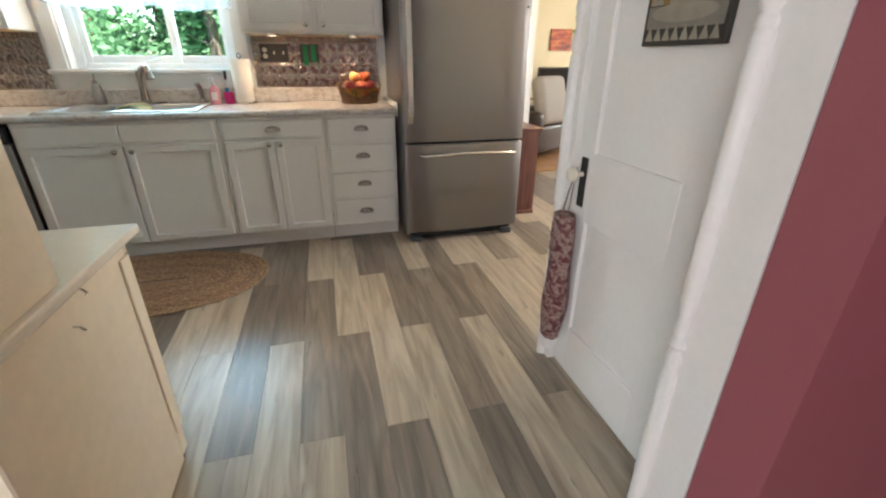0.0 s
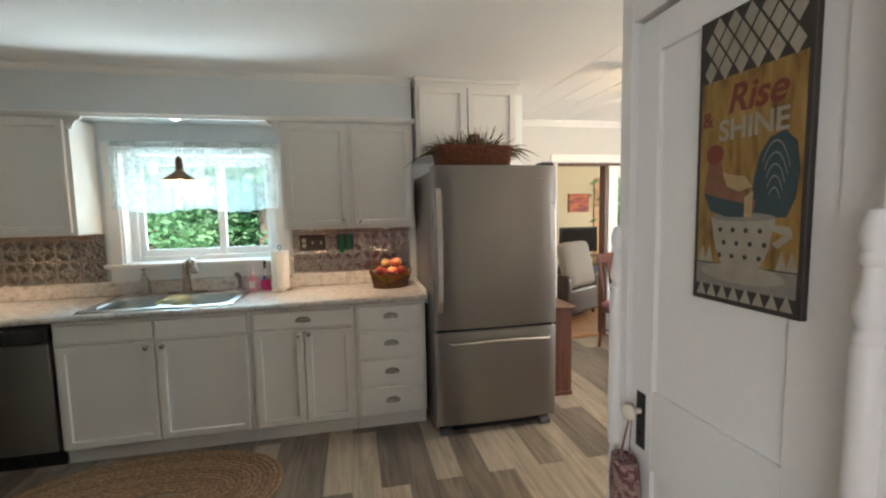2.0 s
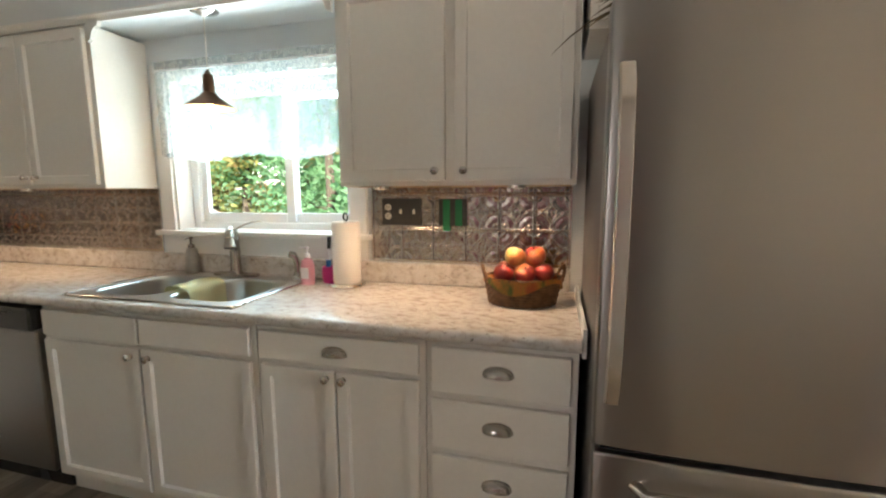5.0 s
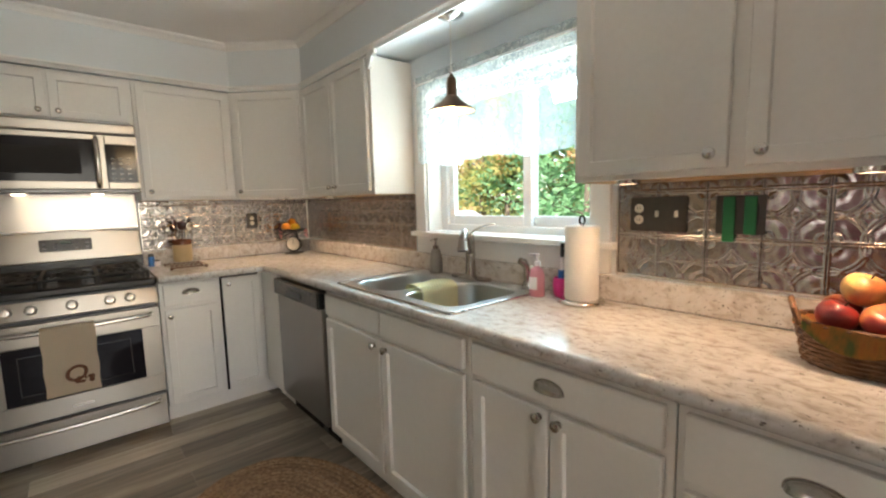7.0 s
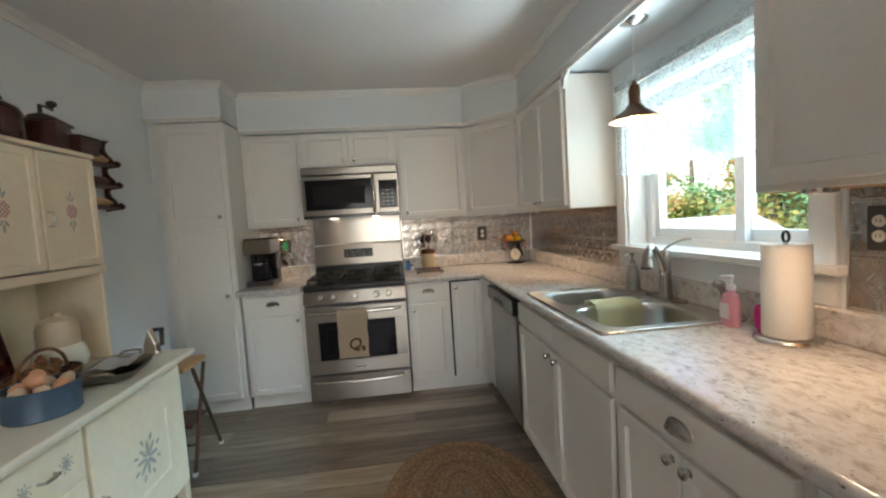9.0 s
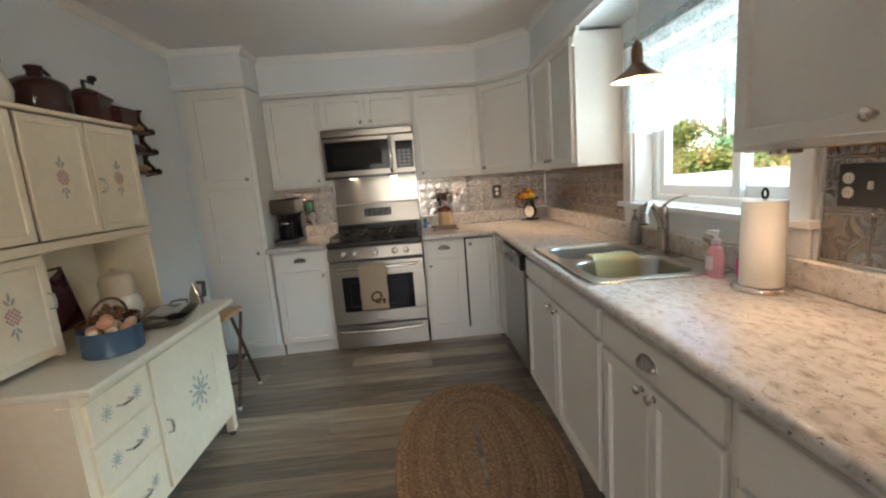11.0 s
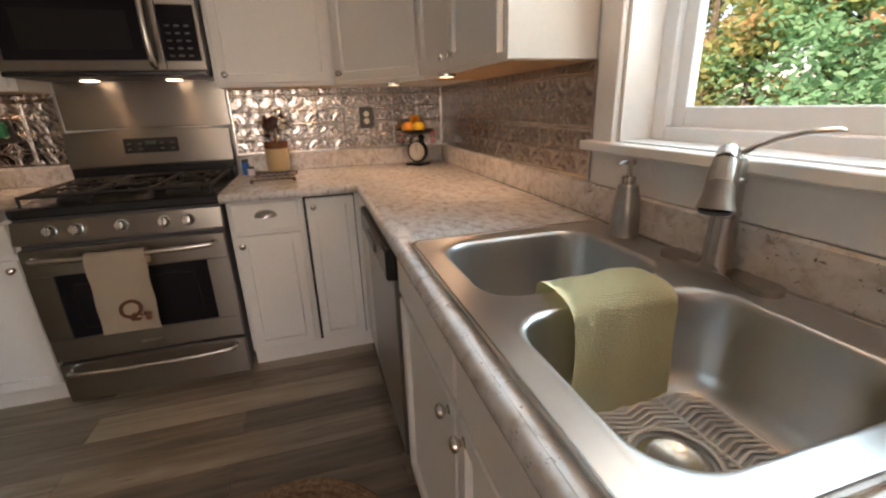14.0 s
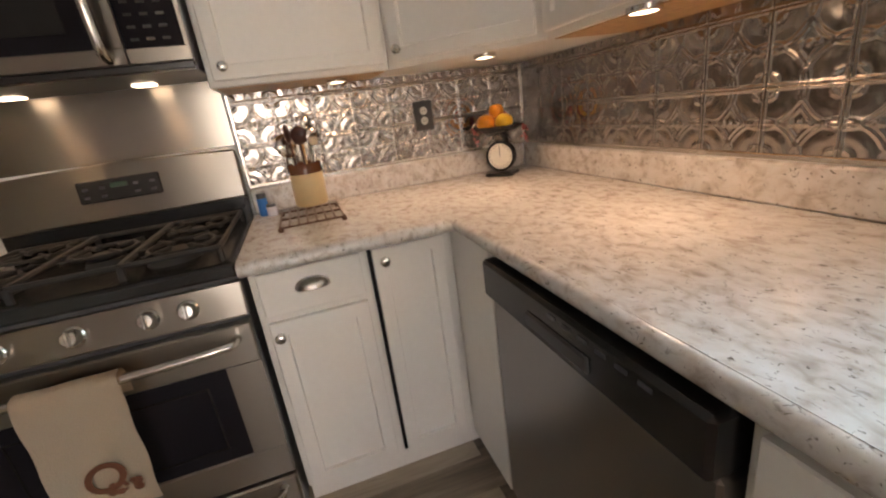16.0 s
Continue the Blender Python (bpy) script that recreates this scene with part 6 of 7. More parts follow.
def corner_bead(x, y, label, z0=0.32, z1=1.475):
    """A quarter-sunk turned post: finial, plain shaft, lower turnings and foot."""
    c = empty("corner_bead", pose(x, y, 0), label, "moulding", "turned corner beads")
    top = [(0, z1), (0.010, z1 - 0.004), (0.018, z1 - 0.03), (0.019, z1 - 0.05), (0.013, z1 - 0.066), (0.016, z1 - 0.072), (0.016, z1 - 0.082), (0.011, z1 - 0.088), (0.013, z1 - 0.11), (0.021, z1 - 0.15), (0.020, z1 - 0.165), (0.013, z1 - 0.182), (0.019, z1 - 0.190), (0.019, z1 - 0.20), (0.0165, z1 - 0.205)]
    low = [(0.0165, z0 + 0.385), (0.019, z0 + 0.375), (0.012, z0 + 0.355), (0.019, z0 + 0.32), (0.012, z0 + 0.295), (0.020, z0 + 0.275), (0.013, z0 + 0.262), (0.020, z0 + 0.235), (0.012, z0 + 0.205), (0.018, z0 + 0.19)]
    part("finial", lathe(top, 20), TRIM, c, "", True)
    part("shaft", lathe([(0.0165, z1 - 0.205), (0.0205, z1 - 0.215), (0.0205, z0 + 0.40), (0.0165, z0 + 0.385)], 20), TRIM, c, "", True)
    part("turning", lathe(low, 20), TRIM, c, "", True)
    part("foot", lathe([(0.018, z0 + 0.19), (0.0205, z0 + 0.175), (0.0205, 0.0)], 20), TRIM, c, "", True)


corner_bead(0.938, 0.867, "white turned wooden corner bead on the doorway edge")
corner_bead(1.026, 1.622, "white turned wooden corner bead on the closet post", z1=1.42)

# sign on the door
SGNW = 0.293
SB = material("sign_black", (0.035, 0.03, 0.025), 0.6, vary=0.2)
SYL = ramp_material("sign_yellow", [(0.3, (0.12, 0.065, 0.02)), (0.5, (0.27, 0.155, 0.035)), (0.75, (0.36, 0.235, 0.075))], 14, 0.6, stretch=(3, 1, 0.6), bump=0.2)
SCR = material("sign_cream", (0.32, 0.29, 0.225), 0.65, vary=0.25, scale=20)
SRD = material("sign_red", (0.17, 0.04, 0.025), 0.6, vary=0.12)
SRU = material("sign_russet", (0.19, 0.085, 0.045), 0.6, vary=0.2)
STL = material("sign_teal", (0.03, 0.055, 0.06), 0.6, vary=0.2)
SGO = material("sign_ochre", (0.36, 0.26, 0.13), 0.65, vary=0.3, scale=40)
SGY = material("sign_grey", (0.22, 0.205, 0.175), 0.65, vary=0.15)
sg = empty("door_sign", EAST @ pose(-1.312, DXF - 0.001, 1.252) @ Matrix.Diagonal((0.925, 1, 0.99, 1)), "painted wooden breakfast sign with diamonds, lettering and a cup", "sign")
SH = 0.672
part("board", box(0, SGNW, -0.016, 0.0, 0, SH, 0.002), SB, sg)
part("field", box(0.012, SGNW - 0.012, -0.0165, -0.0155, 0.095, 0.525), SYL, sg, "mustard yellow painted field")


def flat(name, outline, mat, y):
    return part(name, prism(outline, 0.0006, None, pose(0, y, 0)), mat, sg)


for r in range(4):
    for k in range(6):
        cx, cz = 0.037 + k * 0.044 + (0.022 if r % 2 else 0), 0.548 + r * 0.031
        if cx < SGNW - 0.02:
            flat("diamond", [(cx - 0.018, cz), (cx, cz - 0.027), (cx + 0.018, cz), (cx, cz + 0.027)], SCR, -0.0172 - 0.0002 * (r % 2))
flat("table", [(0.012, 0.04), (0.28, 0.04), (0.28, 0.092), (0.012, 0.092)], SGY, -0.0168)
for k in range(8):
    cx = 0.030 + k * 0.033
    flat("triangle", [(cx - 0.015, 0.012), (cx + 0.015, 0.012), (cx, 0.046)], SCR, -0.0174)
for k, cx in enumerate((0.030, 0.052, 0.245, 0.268)):
    flat("triangle", [(cx - 0.013, 0.095), (cx + 0.013, 0.095), (cx, 0.135)], SCR, -0.0172)
ell = lambda cx, cz, a, b, n=20: [(cx + a * math.cos(2 * math.pi * k / n), cz + b * math.sin(2 * math.pi * k / n)) for k in range(n)]
flat("saucer", ell(0.142, 0.075, 0.115, 0.022), SCR, -0.0176)
flat("cup", [(0.055, 0.205), (0.070, 0.135), (0.095, 0.088), (0.190, 0.088), (0.215, 0.135), (0.228, 0.205)], SCR, -0.018)
flat("cup_rim", ell(0.141, 0.205, 0.087, 0.010), SGY, -0.0184)
for k in range(12):
    cx, cz = 0.085 + (k % 4) * 0.036 + (0.012 if (k // 4) % 2 else 0), 0.115 + (k // 4) * 0.030
    flat("dot", ell(cx, cz, 0.006, 0.006, 8), SB, -0.0184)
flat("cup_handle", [(0.222, 0.19), (0.262, 0.185), (0.268, 0.165), (0.235, 0.14), (0.222, 0.15), (0.25, 0.168), (0.222, 0.176)], SCR, -0.0178)
flat("plain_shape", [(0.03, 0.27), (0.05, 0.22), (0.10, 0.205), (0.17, 0.205), (0.18, 0.24), (0.13, 0.28), (0.09, 0.30), (0.075, 0.345), (0.045, 0.35)], SRU, -0.0182)
flat("plain_shape", ell(0.060, 0.352, 0.026, 0.024, 12), SRD, -0.0185)
flat("plain_shape", [(0.03, 0.262), (0.05, 0.22), (0.10, 0.205), (0.16, 0.205), (0.15, 0.235), (0.10, 0.245)], STL, -0.01845)
flat("plain_shape", [(0.163, 0.205), (0.252, 0.205), (0.270, 0.245), (0.276, 0.30), (0.268, 0.355), (0.240, 0.380), (0.208, 0.372), (0.185, 0.340), (0.172, 0.290)], STL, -0.0181)
flat("plain_shape", [(0.150, 0.205), (0.170, 0.205), (0.172, 0.262), (0.150, 0.250)], SGO, -0.0186)
flat("plain_shape", [(0.085, 0.31), (0.100, 0.275), (0.135, 0.262), (0.168, 0.272), (0.150, 0.295), (0.115, 0.300)], SGO, -0.0186)
for k in range(5):  # pale sweeps on the dark shape
    r0 = 0.050 + 0.020 * k
    arc = [(0.222 + r0 * 0.33 * math.cos(t), 0.205 + r0 * 1.20 * math.sin(t)) for t in [2.3 - 0.20 * q for q in range(9)]]
    arc2 = [(0.222 + (r0 + 0.003) * 0.33 * math.cos(t), 0.205 + (r0 + 0.003) * 1.20 * math.sin(t)) for t in [2.3 - 0.20 * q for q in range(9)]]
    for q in range(8):
        flat("plain_shape", [arc[q], arc[q + 1], arc2[q + 1], arc2[q]], SGY, -0.0187 - 0.00015 * (k % 2))
letters("Rise", 0.088, SRD, pose(0.165, -0.0178, 0.468, 90), sg, "lettering", 0.0005, 0.25)
letters("&", 0.05, SRD, pose(0.035, -0.0178, 0.435, 90), sg, "lettering", 0.0005)
letters("SHINE", 0.066, SCR, pose(0.160, -0.0180, 0.402, 90), sg, "lettering", 0.0005)

# flowered bag holder hanging from the knob
FLOWER = ramp_material("flowered_cotton", [(0.35, (0.09, 0.03, 0.035)), (0.48, (0.20, 0.09, 0.09)), (0.56, (0.34, 0.26, 0.22)), (0.70, (0.14, 0.04, 0.05))], 34, 0.9, detail=2, distort=0.8, bump=0.3)
bg = empty("bag_holder", EAST @ pose(-DR1 + 0.044, DXF - 0.055, 0), "flowered cotton bag holder hanging on the door knob", "bag holder")
bm = bmesh.new()
rings = []
for i in range(20):
    t = i / 19
    z = 0.70 - 0.53 * t
    r = 0.046 + 0.010 * math.sin(t * 3.0) + 0.004 * math.sin(t * 11)
    rings.append([bm.verts.new((0.012 * math.sin(t * 3) + r * (1 + 0.06 * math.sin(5 * a + 3 * t)) * math.cos(a), -0.006 * t + 0.78 * r * (1 + 0.06 * math.sin(4 * a + t * 5)) * math.sin(a), z)) for a in [2 * math.pi * k / 20 for k in range(20)]])
for a, b in zip(rings, rings[1:]):
    for k in range(20):
        l = (k + 1) % 20
        bm.faces.new((a[k], a[l], b[l], b[k]))
bm.faces.new(rings[0])
bm.faces.new(rings[-1])
part("sleeve", bm, FLOWER, bg, "", True)
part("strap", tube([(-0.02, 0, 0.695), (-0.012, 0.01, 0.77), (0.0, 0.025, 0.868), (0.012, 0.01, 0.77), (0.02, 0, 0.695)], 0.005, 6, None, flat=0.4), FLOWER, bg, "", True)
part("bag_end", lathe([(0, 0.115), (0.022, 0.112), (0.034, 0.135), (0.040, 0.172), (0, 0.175)], 14, None, pose(0.005, -0.006, 0)), WHITEP, bg, "white plastic bag end", True)

# ---- things on and round the old cupboard ----
TOPZ = 1.755
BISQUE = material("white_ironstone", (0.74, 0.70, 0.60), 0.2, vary=0.06, blotch=6)
OLDGLAZE = material("dark_brown_glaze", (0.045, 0.012, 0.010), 0.12, vary=0.15)


def turned(name, profile, mat, x, y, z, label, category, extra=(), rot=0):
    o = empty(name, pose(x, y, z, 0, 0, rot), label, category)
    part("body", lathe(profile, 30), mat, o, "", True)
    for nm, pts, r in extra:
        part(nm, tube(pts, r, 10), mat, o, "", True)
    return o


turned("glazed_jug", [(0, 0), (0.105, 0), (0.112, 0.01), (0.112, 0.10), (0.100, 0.13), (0.06, 0.155), (0.028, 0.165), (0.026, 0.185), (0.032, 0.19), (0.032, 0.202), (0.02, 0.205), (0, 0.20)], OLDGLAZE, -1.03, 1.03, TOPZ, "dark brown glazed stoneware jug with a looped handle", "jug", (("handle", [(-0.026, 0, 0.180), (-0.05, 0, 0.195), (-0.072, 0, 0.180), (-0.078, 0, 0.150)], 0.010),))
turned("ironstone_pitcher", [(0, 0), (0.070, 0), (0.082, 0.02), (0.088, 0.06), (0.078, 0.10), (0.062, 0.13), (0.064, 0.155), (0.070, 0.165), (0.062, 0.160), (0.056, 0.12), (0, 0.11)], BISQUE, -0.77, 1.04, TOPZ, "creamy white ironstone pitcher with faded flowers", "pitcher", (("handle", [(-0.062, 0, 0.145), (-0.10, 0, 0.14), (-0.115, 0, 0.10), (-0.085, 0, 0.05)], 0.008), ("spout", [(0.045, 0, 0.145), (0.075, 0, 0.165), (0.095, 0, 0.182)], 0.014)))
turned("painted_vase", [(0, 0), (0.055, 0), (0.065, 0.03), (0.068, 0.10), (0.055, 0.18), (0.045, 0.21), (0.05, 0.225), (0, 0.22)], ramp_material("fruit_glaze", [(0.35, (0.10, 0.16, 0.03)), (0.5, (0.52, 0.40, 0.14)), (0.7, (0.60, 0.50, 0.30))], 9, 0.25), -0.55, 1.05, TOPZ, "tall yellow and green painted vase", "vase")
gr = empty("coffee_grinder", pose(-1.27, 1.05, TOPZ, 0, 0, 15), "dark wooden coffee grinder with an iron crank", "coffee grinder")
part("box", box(-0.08, 0.08, -0.075, 0.075, 0.012, 0.115, 0.003), WALNUT, gr)
part("plinth", box(-0.09, 0.09, -0.085, 0.085, 0.0, 0.012, 0.003), WALNUT, gr)
part("lid", box(-0.09, 0.09, -0.085, 0.085, 0.115, 0.127, 0.003), WALNUT, gr)
part("dome", lathe([(0.055, 0.126), (0.045, 0.15), (0.02, 0.16), (0.008, 0.165), (0.008, 0.20), (0, 0.20)], 20), IRON, gr, "", True)
part("crank", tube([(0, 0, 0.195), (-0.05, 0, 0.205), (-0.115, 0, 0.205)], 0.006, 8), IRON, gr)
part("crank_knob", lathe([(0.006, 0.205), (0.006, 0.215), (0.020, 0.225), (0.020, 0.238), (0.010, 0.245), (0, 0.246)], 16, None, pose(-0.115, 0, 0)), IRON, gr, "", True)
wb = empty("wooden_box", pose(-1.27, 1.15, TOPZ) @ pose(-0.12, -0.05, 0), "small dark wooden box on the cupboard", "box")
part("body", box(-0.06, 0.06, -0.06, 0.06, 0.0, 0.07, 0.004), WALNUT, wb)
part("lid", box(-0.064, 0.064, -0.064, 0.064, 0.07, 0.08, 0.003), WALNUT, wb)

# wall rack with scrolled ends
rk = empty("wall_rack", pose(-1.98, SY, 1.52), "dark walnut wall rack with three scrolled shelves and rolling pins", "wall shelf")
for x in (0.0, 0.40):
    o = [(0.0, 0.0)]
    for k in range(3):
        z = 0.02 + k * 0.125
        o += [(0.035, z - 0.015), (0.095, z - 0.01), (0.105, z + 0.01), (0.085, z + 0.03), (0.07, z + 0.02), (0.06, z + 0.04), (0.035, z + 0.07), (0.025, z + 0.095)]
    o += [(0.03, 0.40), (0.05, 0.415), (0.0, 0.42)]
    part("end", prism(o, 0.016, None, Matrix(((0, 1, 0, x), (1, 0, 0, 0), (0, 0, 1, 0), (0, 0, 0, 1))), 0.002), WALNUT, rk)
part("top_rail", box(0.012, 0.404, 0.002, 0.020, 0.375, 0.415, 0.003), WALNUT, rk)
for k in range(3):
    part("shelf", box(0.016, 0.400, 0.002, 0.085, 0.012 + k * 0.125, 0.024 + k * 0.125, 0.002), WALNUT, rk)
for k, mt in enumerate((HONEY, DARKWOOD, HONEY)):
    rp = empty("rolling_pin", pose(-1.98, SY, 1.52) @ pose(0.21, 0.052, 0.024 + k * 0.125 + 0.0235, 0, 90, 0), "turned wooden rolling pin on the wall rack", "rolling pin", "rolling pins")
    part("roller", lathe([(0, -0.13), (0.020, -0.13), (0.0235, -0.12), (0.0235, 0.12), (0.020, 0.13), (0, 0.13)], 18), mt, rp, "", True)
    for s in (1, -1):
        part("handle", lathe([(0.006, s * 0.13), (0.010, s * 0.145), (0.011, s * 0.165), (0, s * 0.175)], 12), mt, rp, "", True)

# on the porcelain top
PT = 0.7955
BLUEGLAZE = material("blue_crock_glaze", (0.055, 0.10, 0.16), 0.4, vary=0.1)
bx, by = -0.72, 1.345
turned("blue_egg_bowl", [(0, 0), (0.098, 0), (0.102, 0.006), (0.100, 0.012), (0.104, 0.090), (0.106, 0.098), (0.098, 0.098), (0.096, 0.02), (0, 0.018)], BLUEGLAZE, bx, by, PT, "straight-sided blue stoneware bowl of eggs", "bowl")
EGG = material("egg_shell", (0.66, 0.50, 0.36), 0.5, vary=0.03, per_object=0.15)
EGGB = material("brown_egg_shell", (0.60, 0.31, 0.18), 0.5, vary=0.03, per_object=0.12)
for i, (dx, dy, dz) in enumerate(((-0.055, -0.02, 0.085), (0.0, -0.058, 0.085), (0.055, -0.025, 0.085), (0.05, 0.04, 0.085), (-0.005, 0.058, 0.085), (-0.058, 0.035, 0.085), (0.0, 0.0, 0.095), (-0.025, -0.025, 0.118), (0.030, 0.012, 0.120))):
    prof = [(0, -0.027), (0.013, -0.023), (0.020, -0.012), (0.0225, 0.0), (0.020, 0.014), (0.013, 0.026), (0.006, 0.032), (0, 0.033)]
    thing("egg", lathe(prof, 16), EGGB if i in (1, 4, 7, 8) else EGG, pose(bx + dx, by + dy, PT + dz, 60 + 25 * math.sin(i), 20 * math.cos(i * 2), i * 47), "smooth hen's egg in the blue bowl", "egg", "eggs in the bowl", True)
PEWT = material("tarnished_tray", (0.36, 0.33, 0.27), 0.35, metal=0.8, vary=0.2)
ty = empty("serving_tray", pose(-1.07, 1.36, PT, 0, 0, 12), "tarnished metal tray with curled handles and a white napkin", "tray")
bm = bmesh.new()
rings = [[bm.verts.new((x, y, z)) for x, y in rounded(-0.13 - e, 0.13 + e, -0.085 - e, 0.085 + e, 0.03 + e, 5)] for e, z in ((-0.02, 0.004), (0.0, 0.010), (0.018, 0.038), (0.022, 0.040))]
for a, b in zip(rings, rings[1:]):
    for k in range(len(a)):
        l = (k + 1) % len(a)
        bm.faces.new((a[k], a[l], b[l], b[k]))
bm.faces.new(rings[0])
bmesh.ops.solidify(bm, geom=bm.faces[:], thickness=0.003)
part("dish", bm, PEWT, ty, "", True)
for s in (1, -1):
    part("handle", tube([(s * 0.145, -0.04, 0.04), (s * 0.175, -0.035, 0.055), (s * 0.182, 0, 0.058), (s * 0.175, 0.035, 0.055), (s * 0.145, 0.04, 0.04)], 0.006, 8), PEWT, ty, "", True)
thing("napkin", cloth(0.17, [(-0.07 + 0.014 * i, 0.052 + 0.006 * math.sin(i * 0.9)) for i in range(11)], 10, 0.008, 0.002, 4), PAPER, pose(-1.07, 1.36, PT, 0, 0, 12), "folded white cloth napkin on the tray", "napkin", smooth=True)
tp = empty("teapot", pose(-1.16, 1.09, PT, 0, 0, 20) @ Matrix.Scale(1.22, 4), "cream flowered teapot with a tall domed lid", "teapot")
part("pot", lathe([(0, 0), (0.055, 0), (0.072, 0.02), (0.080, 0.055), (0.072, 0.09), (0.062, 0.105), (0, 0.105)], 28), BISQUE, tp, "", True)
part("lid", lathe([(0.060, 0.105), (0.060, 0.165), (0.052, 0.190), (0.02, 0.203), (0.012, 0.205), (0.014, 0.218), (0, 0.222)], 26), material("beige_lid", (0.56, 0.46, 0.32), 0.4), tp, "beige domed lid", True)
part("handle", tube([(-0.068, 0, 0.095), (-0.10, 0, 0.092), (-0.108, 0, 0.06), (-0.078, 0, 0.035)], 0.007, 8), BISQUE, tp, "", True)
part("spout", tube([(0.07, 0, 0.045), (0.10, 0, 0.065), (0.118, 0, 0.105)], [0.014, 0.011, 0.008], 10), BISQUE, tp, "", True)
REDTIN = material("dark_red_tin", (0.085, 0.012, 0.016), 0.3, vary=0.3, blotch=12)
rt = empty("red_tray", pose(-1.02, 0.905, PT + 0.006, 14, 0, -8), "dark red painted tin tray leaning at the back", "tray")
part("panel", box(-0.115, 0.115, -0.004, 0.004, 0.0, 0.29, 0.003), REDTIN, rt)
for b in ((-0.122, -0.108, -0.008, 0.014, 0.0, 0.297), (0.108, 0.122, -0.008, 0.014, 0.0, 0.297), (-0.108, 0.108, -0.008, 0.014, 0.284, 0.297), (-0.108, 0.108, -0.008, 0.014, 0.0, 0.012)):
    part("rim", box(*b, 0.004, None, 2), REDTIN, rt)
rng = random.Random(3)
bm = bmesh.new()
for k in range(70):
    a, r = rng.uniform(0, 6.28), rng.uniform(0, 0.07)
    lathe([(0, -0.010), (0.009, 0), (0, 0.011)], 7, bm, pose(1.5 * r * math.cos(a), r * math.sin(a), 0.03 + (0.075 - r) * rng.uniform(0.2, 1.0), rng.uniform(0, 180), rng.uniform(0, 180), 0))
nutb = empty("nut_basket", pose(-0.965, 1.165, PT) @ Matrix.Scale(1.35, 4), "small wicker basket of dried pods and nuts", "basket")
bw = bmesh.new()
for r in range(5):
    tube([((0.085 + 0.003 * r) * math.cos(a), (0.065 + 0.003 * r) * math.sin(a), 0.006 + 0.010 * r) for a in [2 * math.pi * k / 28 for k in range(28)]], 0.0055, 5, bw, True)
lathe([(0, 0.001), (1, 0.001), (1, 0.006), (0, 0.006)], 24, bw, Matrix.Diagonal((0.083, 0.063, 1, 1)))
part("weave", bw, WICKER, nutb, "", True)
part("handle", tube([(0.09 * math.cos(a), 0.0, 0.045 + 0.07 * math.sin(a)) for a in [math.pi * k / 12 for k in range(13)]], 0.005, 6), WICKER, nutb, "", True)
tagged(thing("dried_pods", bm, ramp_material("dried_pods", [(0.3, (0.16, 0.06, 0.025)), (0.7, (0.34, 0.17, 0.07))], 30, 0.7), pose(-0.965, 1.165, PT) @ Matrix.Scale(1.35, 4), "brown dried pods heaped in the small basket", "dried pods"), kind="stuff")
ir = empty("flat_iron", pose(-1.335, 1.345, PT, 0, 0, 70), "old chrome flat iron standing on its heel", "iron")
part("sole", prism([(-0.04, 0.0), (0.04, 0.0), (0.035, 0.05), (0.0, 0.13), (-0.035, 0.05)], 0.03, None, None, 0.004), CHROME, ir)
part("handle", tube([(0, 0.03, 0.03), (0, 0.07, 0.035), (0, 0.075, 0.11), (0, 0.03, 0.115)], 0.011, 10), BLACK, ir, "", True)

# folding step stool
st = empty("step_stool", pose(-1.79, 1.17, 0, 0, 0, 0), "folding wooden-topped step stool with brown metal legs", "step stool")
part("seat", box(-0.17, 0.12, -0.15, 0.15, 0.585, 0.612, 0.010, None, 2), HONEY, st)
part("step", box(-0.14, 0.10, -0.15, 0.15, 0.26, 0.278, 0.006), WALNUT, st)
for y in (-0.16, 0.16):
    part("leg", tube([(0.13, y, 0.012), (-0.10, y, 0.585)], 0.011, 8), BROWNMETAL, st)
    part("leg", tube([(-0.23, y, 0.012), (0.04, y, 0.585)], 0.011, 8), BROWNMETAL, st)
    for x in (0.13, -0.23):
        part("rubber_foot", lathe([(0, 0), (0.014, 0), (0.014, 0.02), (0, 0.022)], 12, None, pose(x, y, 0)), WHITEP, st, "", True)
part("brace", tube([(0.073, -0.16, 0.155), (0.073, 0.16, 0.155)], 0.008, 8), BROWNMETAL, st)

# ---- dining end ----
jb = empty("door_2", Matrix(), "pair of white glazed double doors, one leaf closed, with a dark wooden jamb", "door", kind="structure")
part("casing", box(2.31, 4.11, 4.725, 4.748, 1.985, 2.07, 0.004), TRIM, jb)
part("casing", box(4.025, 4.11, 4.725, 4.748, 0.0, 1.985, 0.004), TRIM, jb)
part("jamb", box(2.985, 3.015, 4.755, 4.87, 0.012, 1.975, 0.002), DARKWOOD, jb, "dark wooden jamb")
part("head_jamb", box(2.40, 4.02, 4.755, 4.87, 1.955, 1.978, 0.002), DARKWOOD, jb)
L0, L1, LY = 3.020, 4.000, 4.735
g0, g1, h0, h1 = L0 + 0.115, L1 - 0.145, 0.33, 1.82
bm = bmesh.new()
for b in ((L0, g0, LY, LY + 0.04, 0.015, 1.95), (g1, L1, LY, LY + 0.04, 0.015, 1.95), (g0, g1, LY, LY + 0.04, 0.015, h0), (g0, g1, LY, LY + 0.04, h1, 1.95)):
    box(*b, 0.003, bm)
lf = part("leaf", bm, TRIM, jb)
for i in range(1, 4):
    x = g0 + (g1 - g0) * i / 4
    part("glazing_bar", box(x - 0.010, x + 0.010, LY + 0.004, LY + 0.036, h0, h1, 0.002), DARKWOOD, lf)
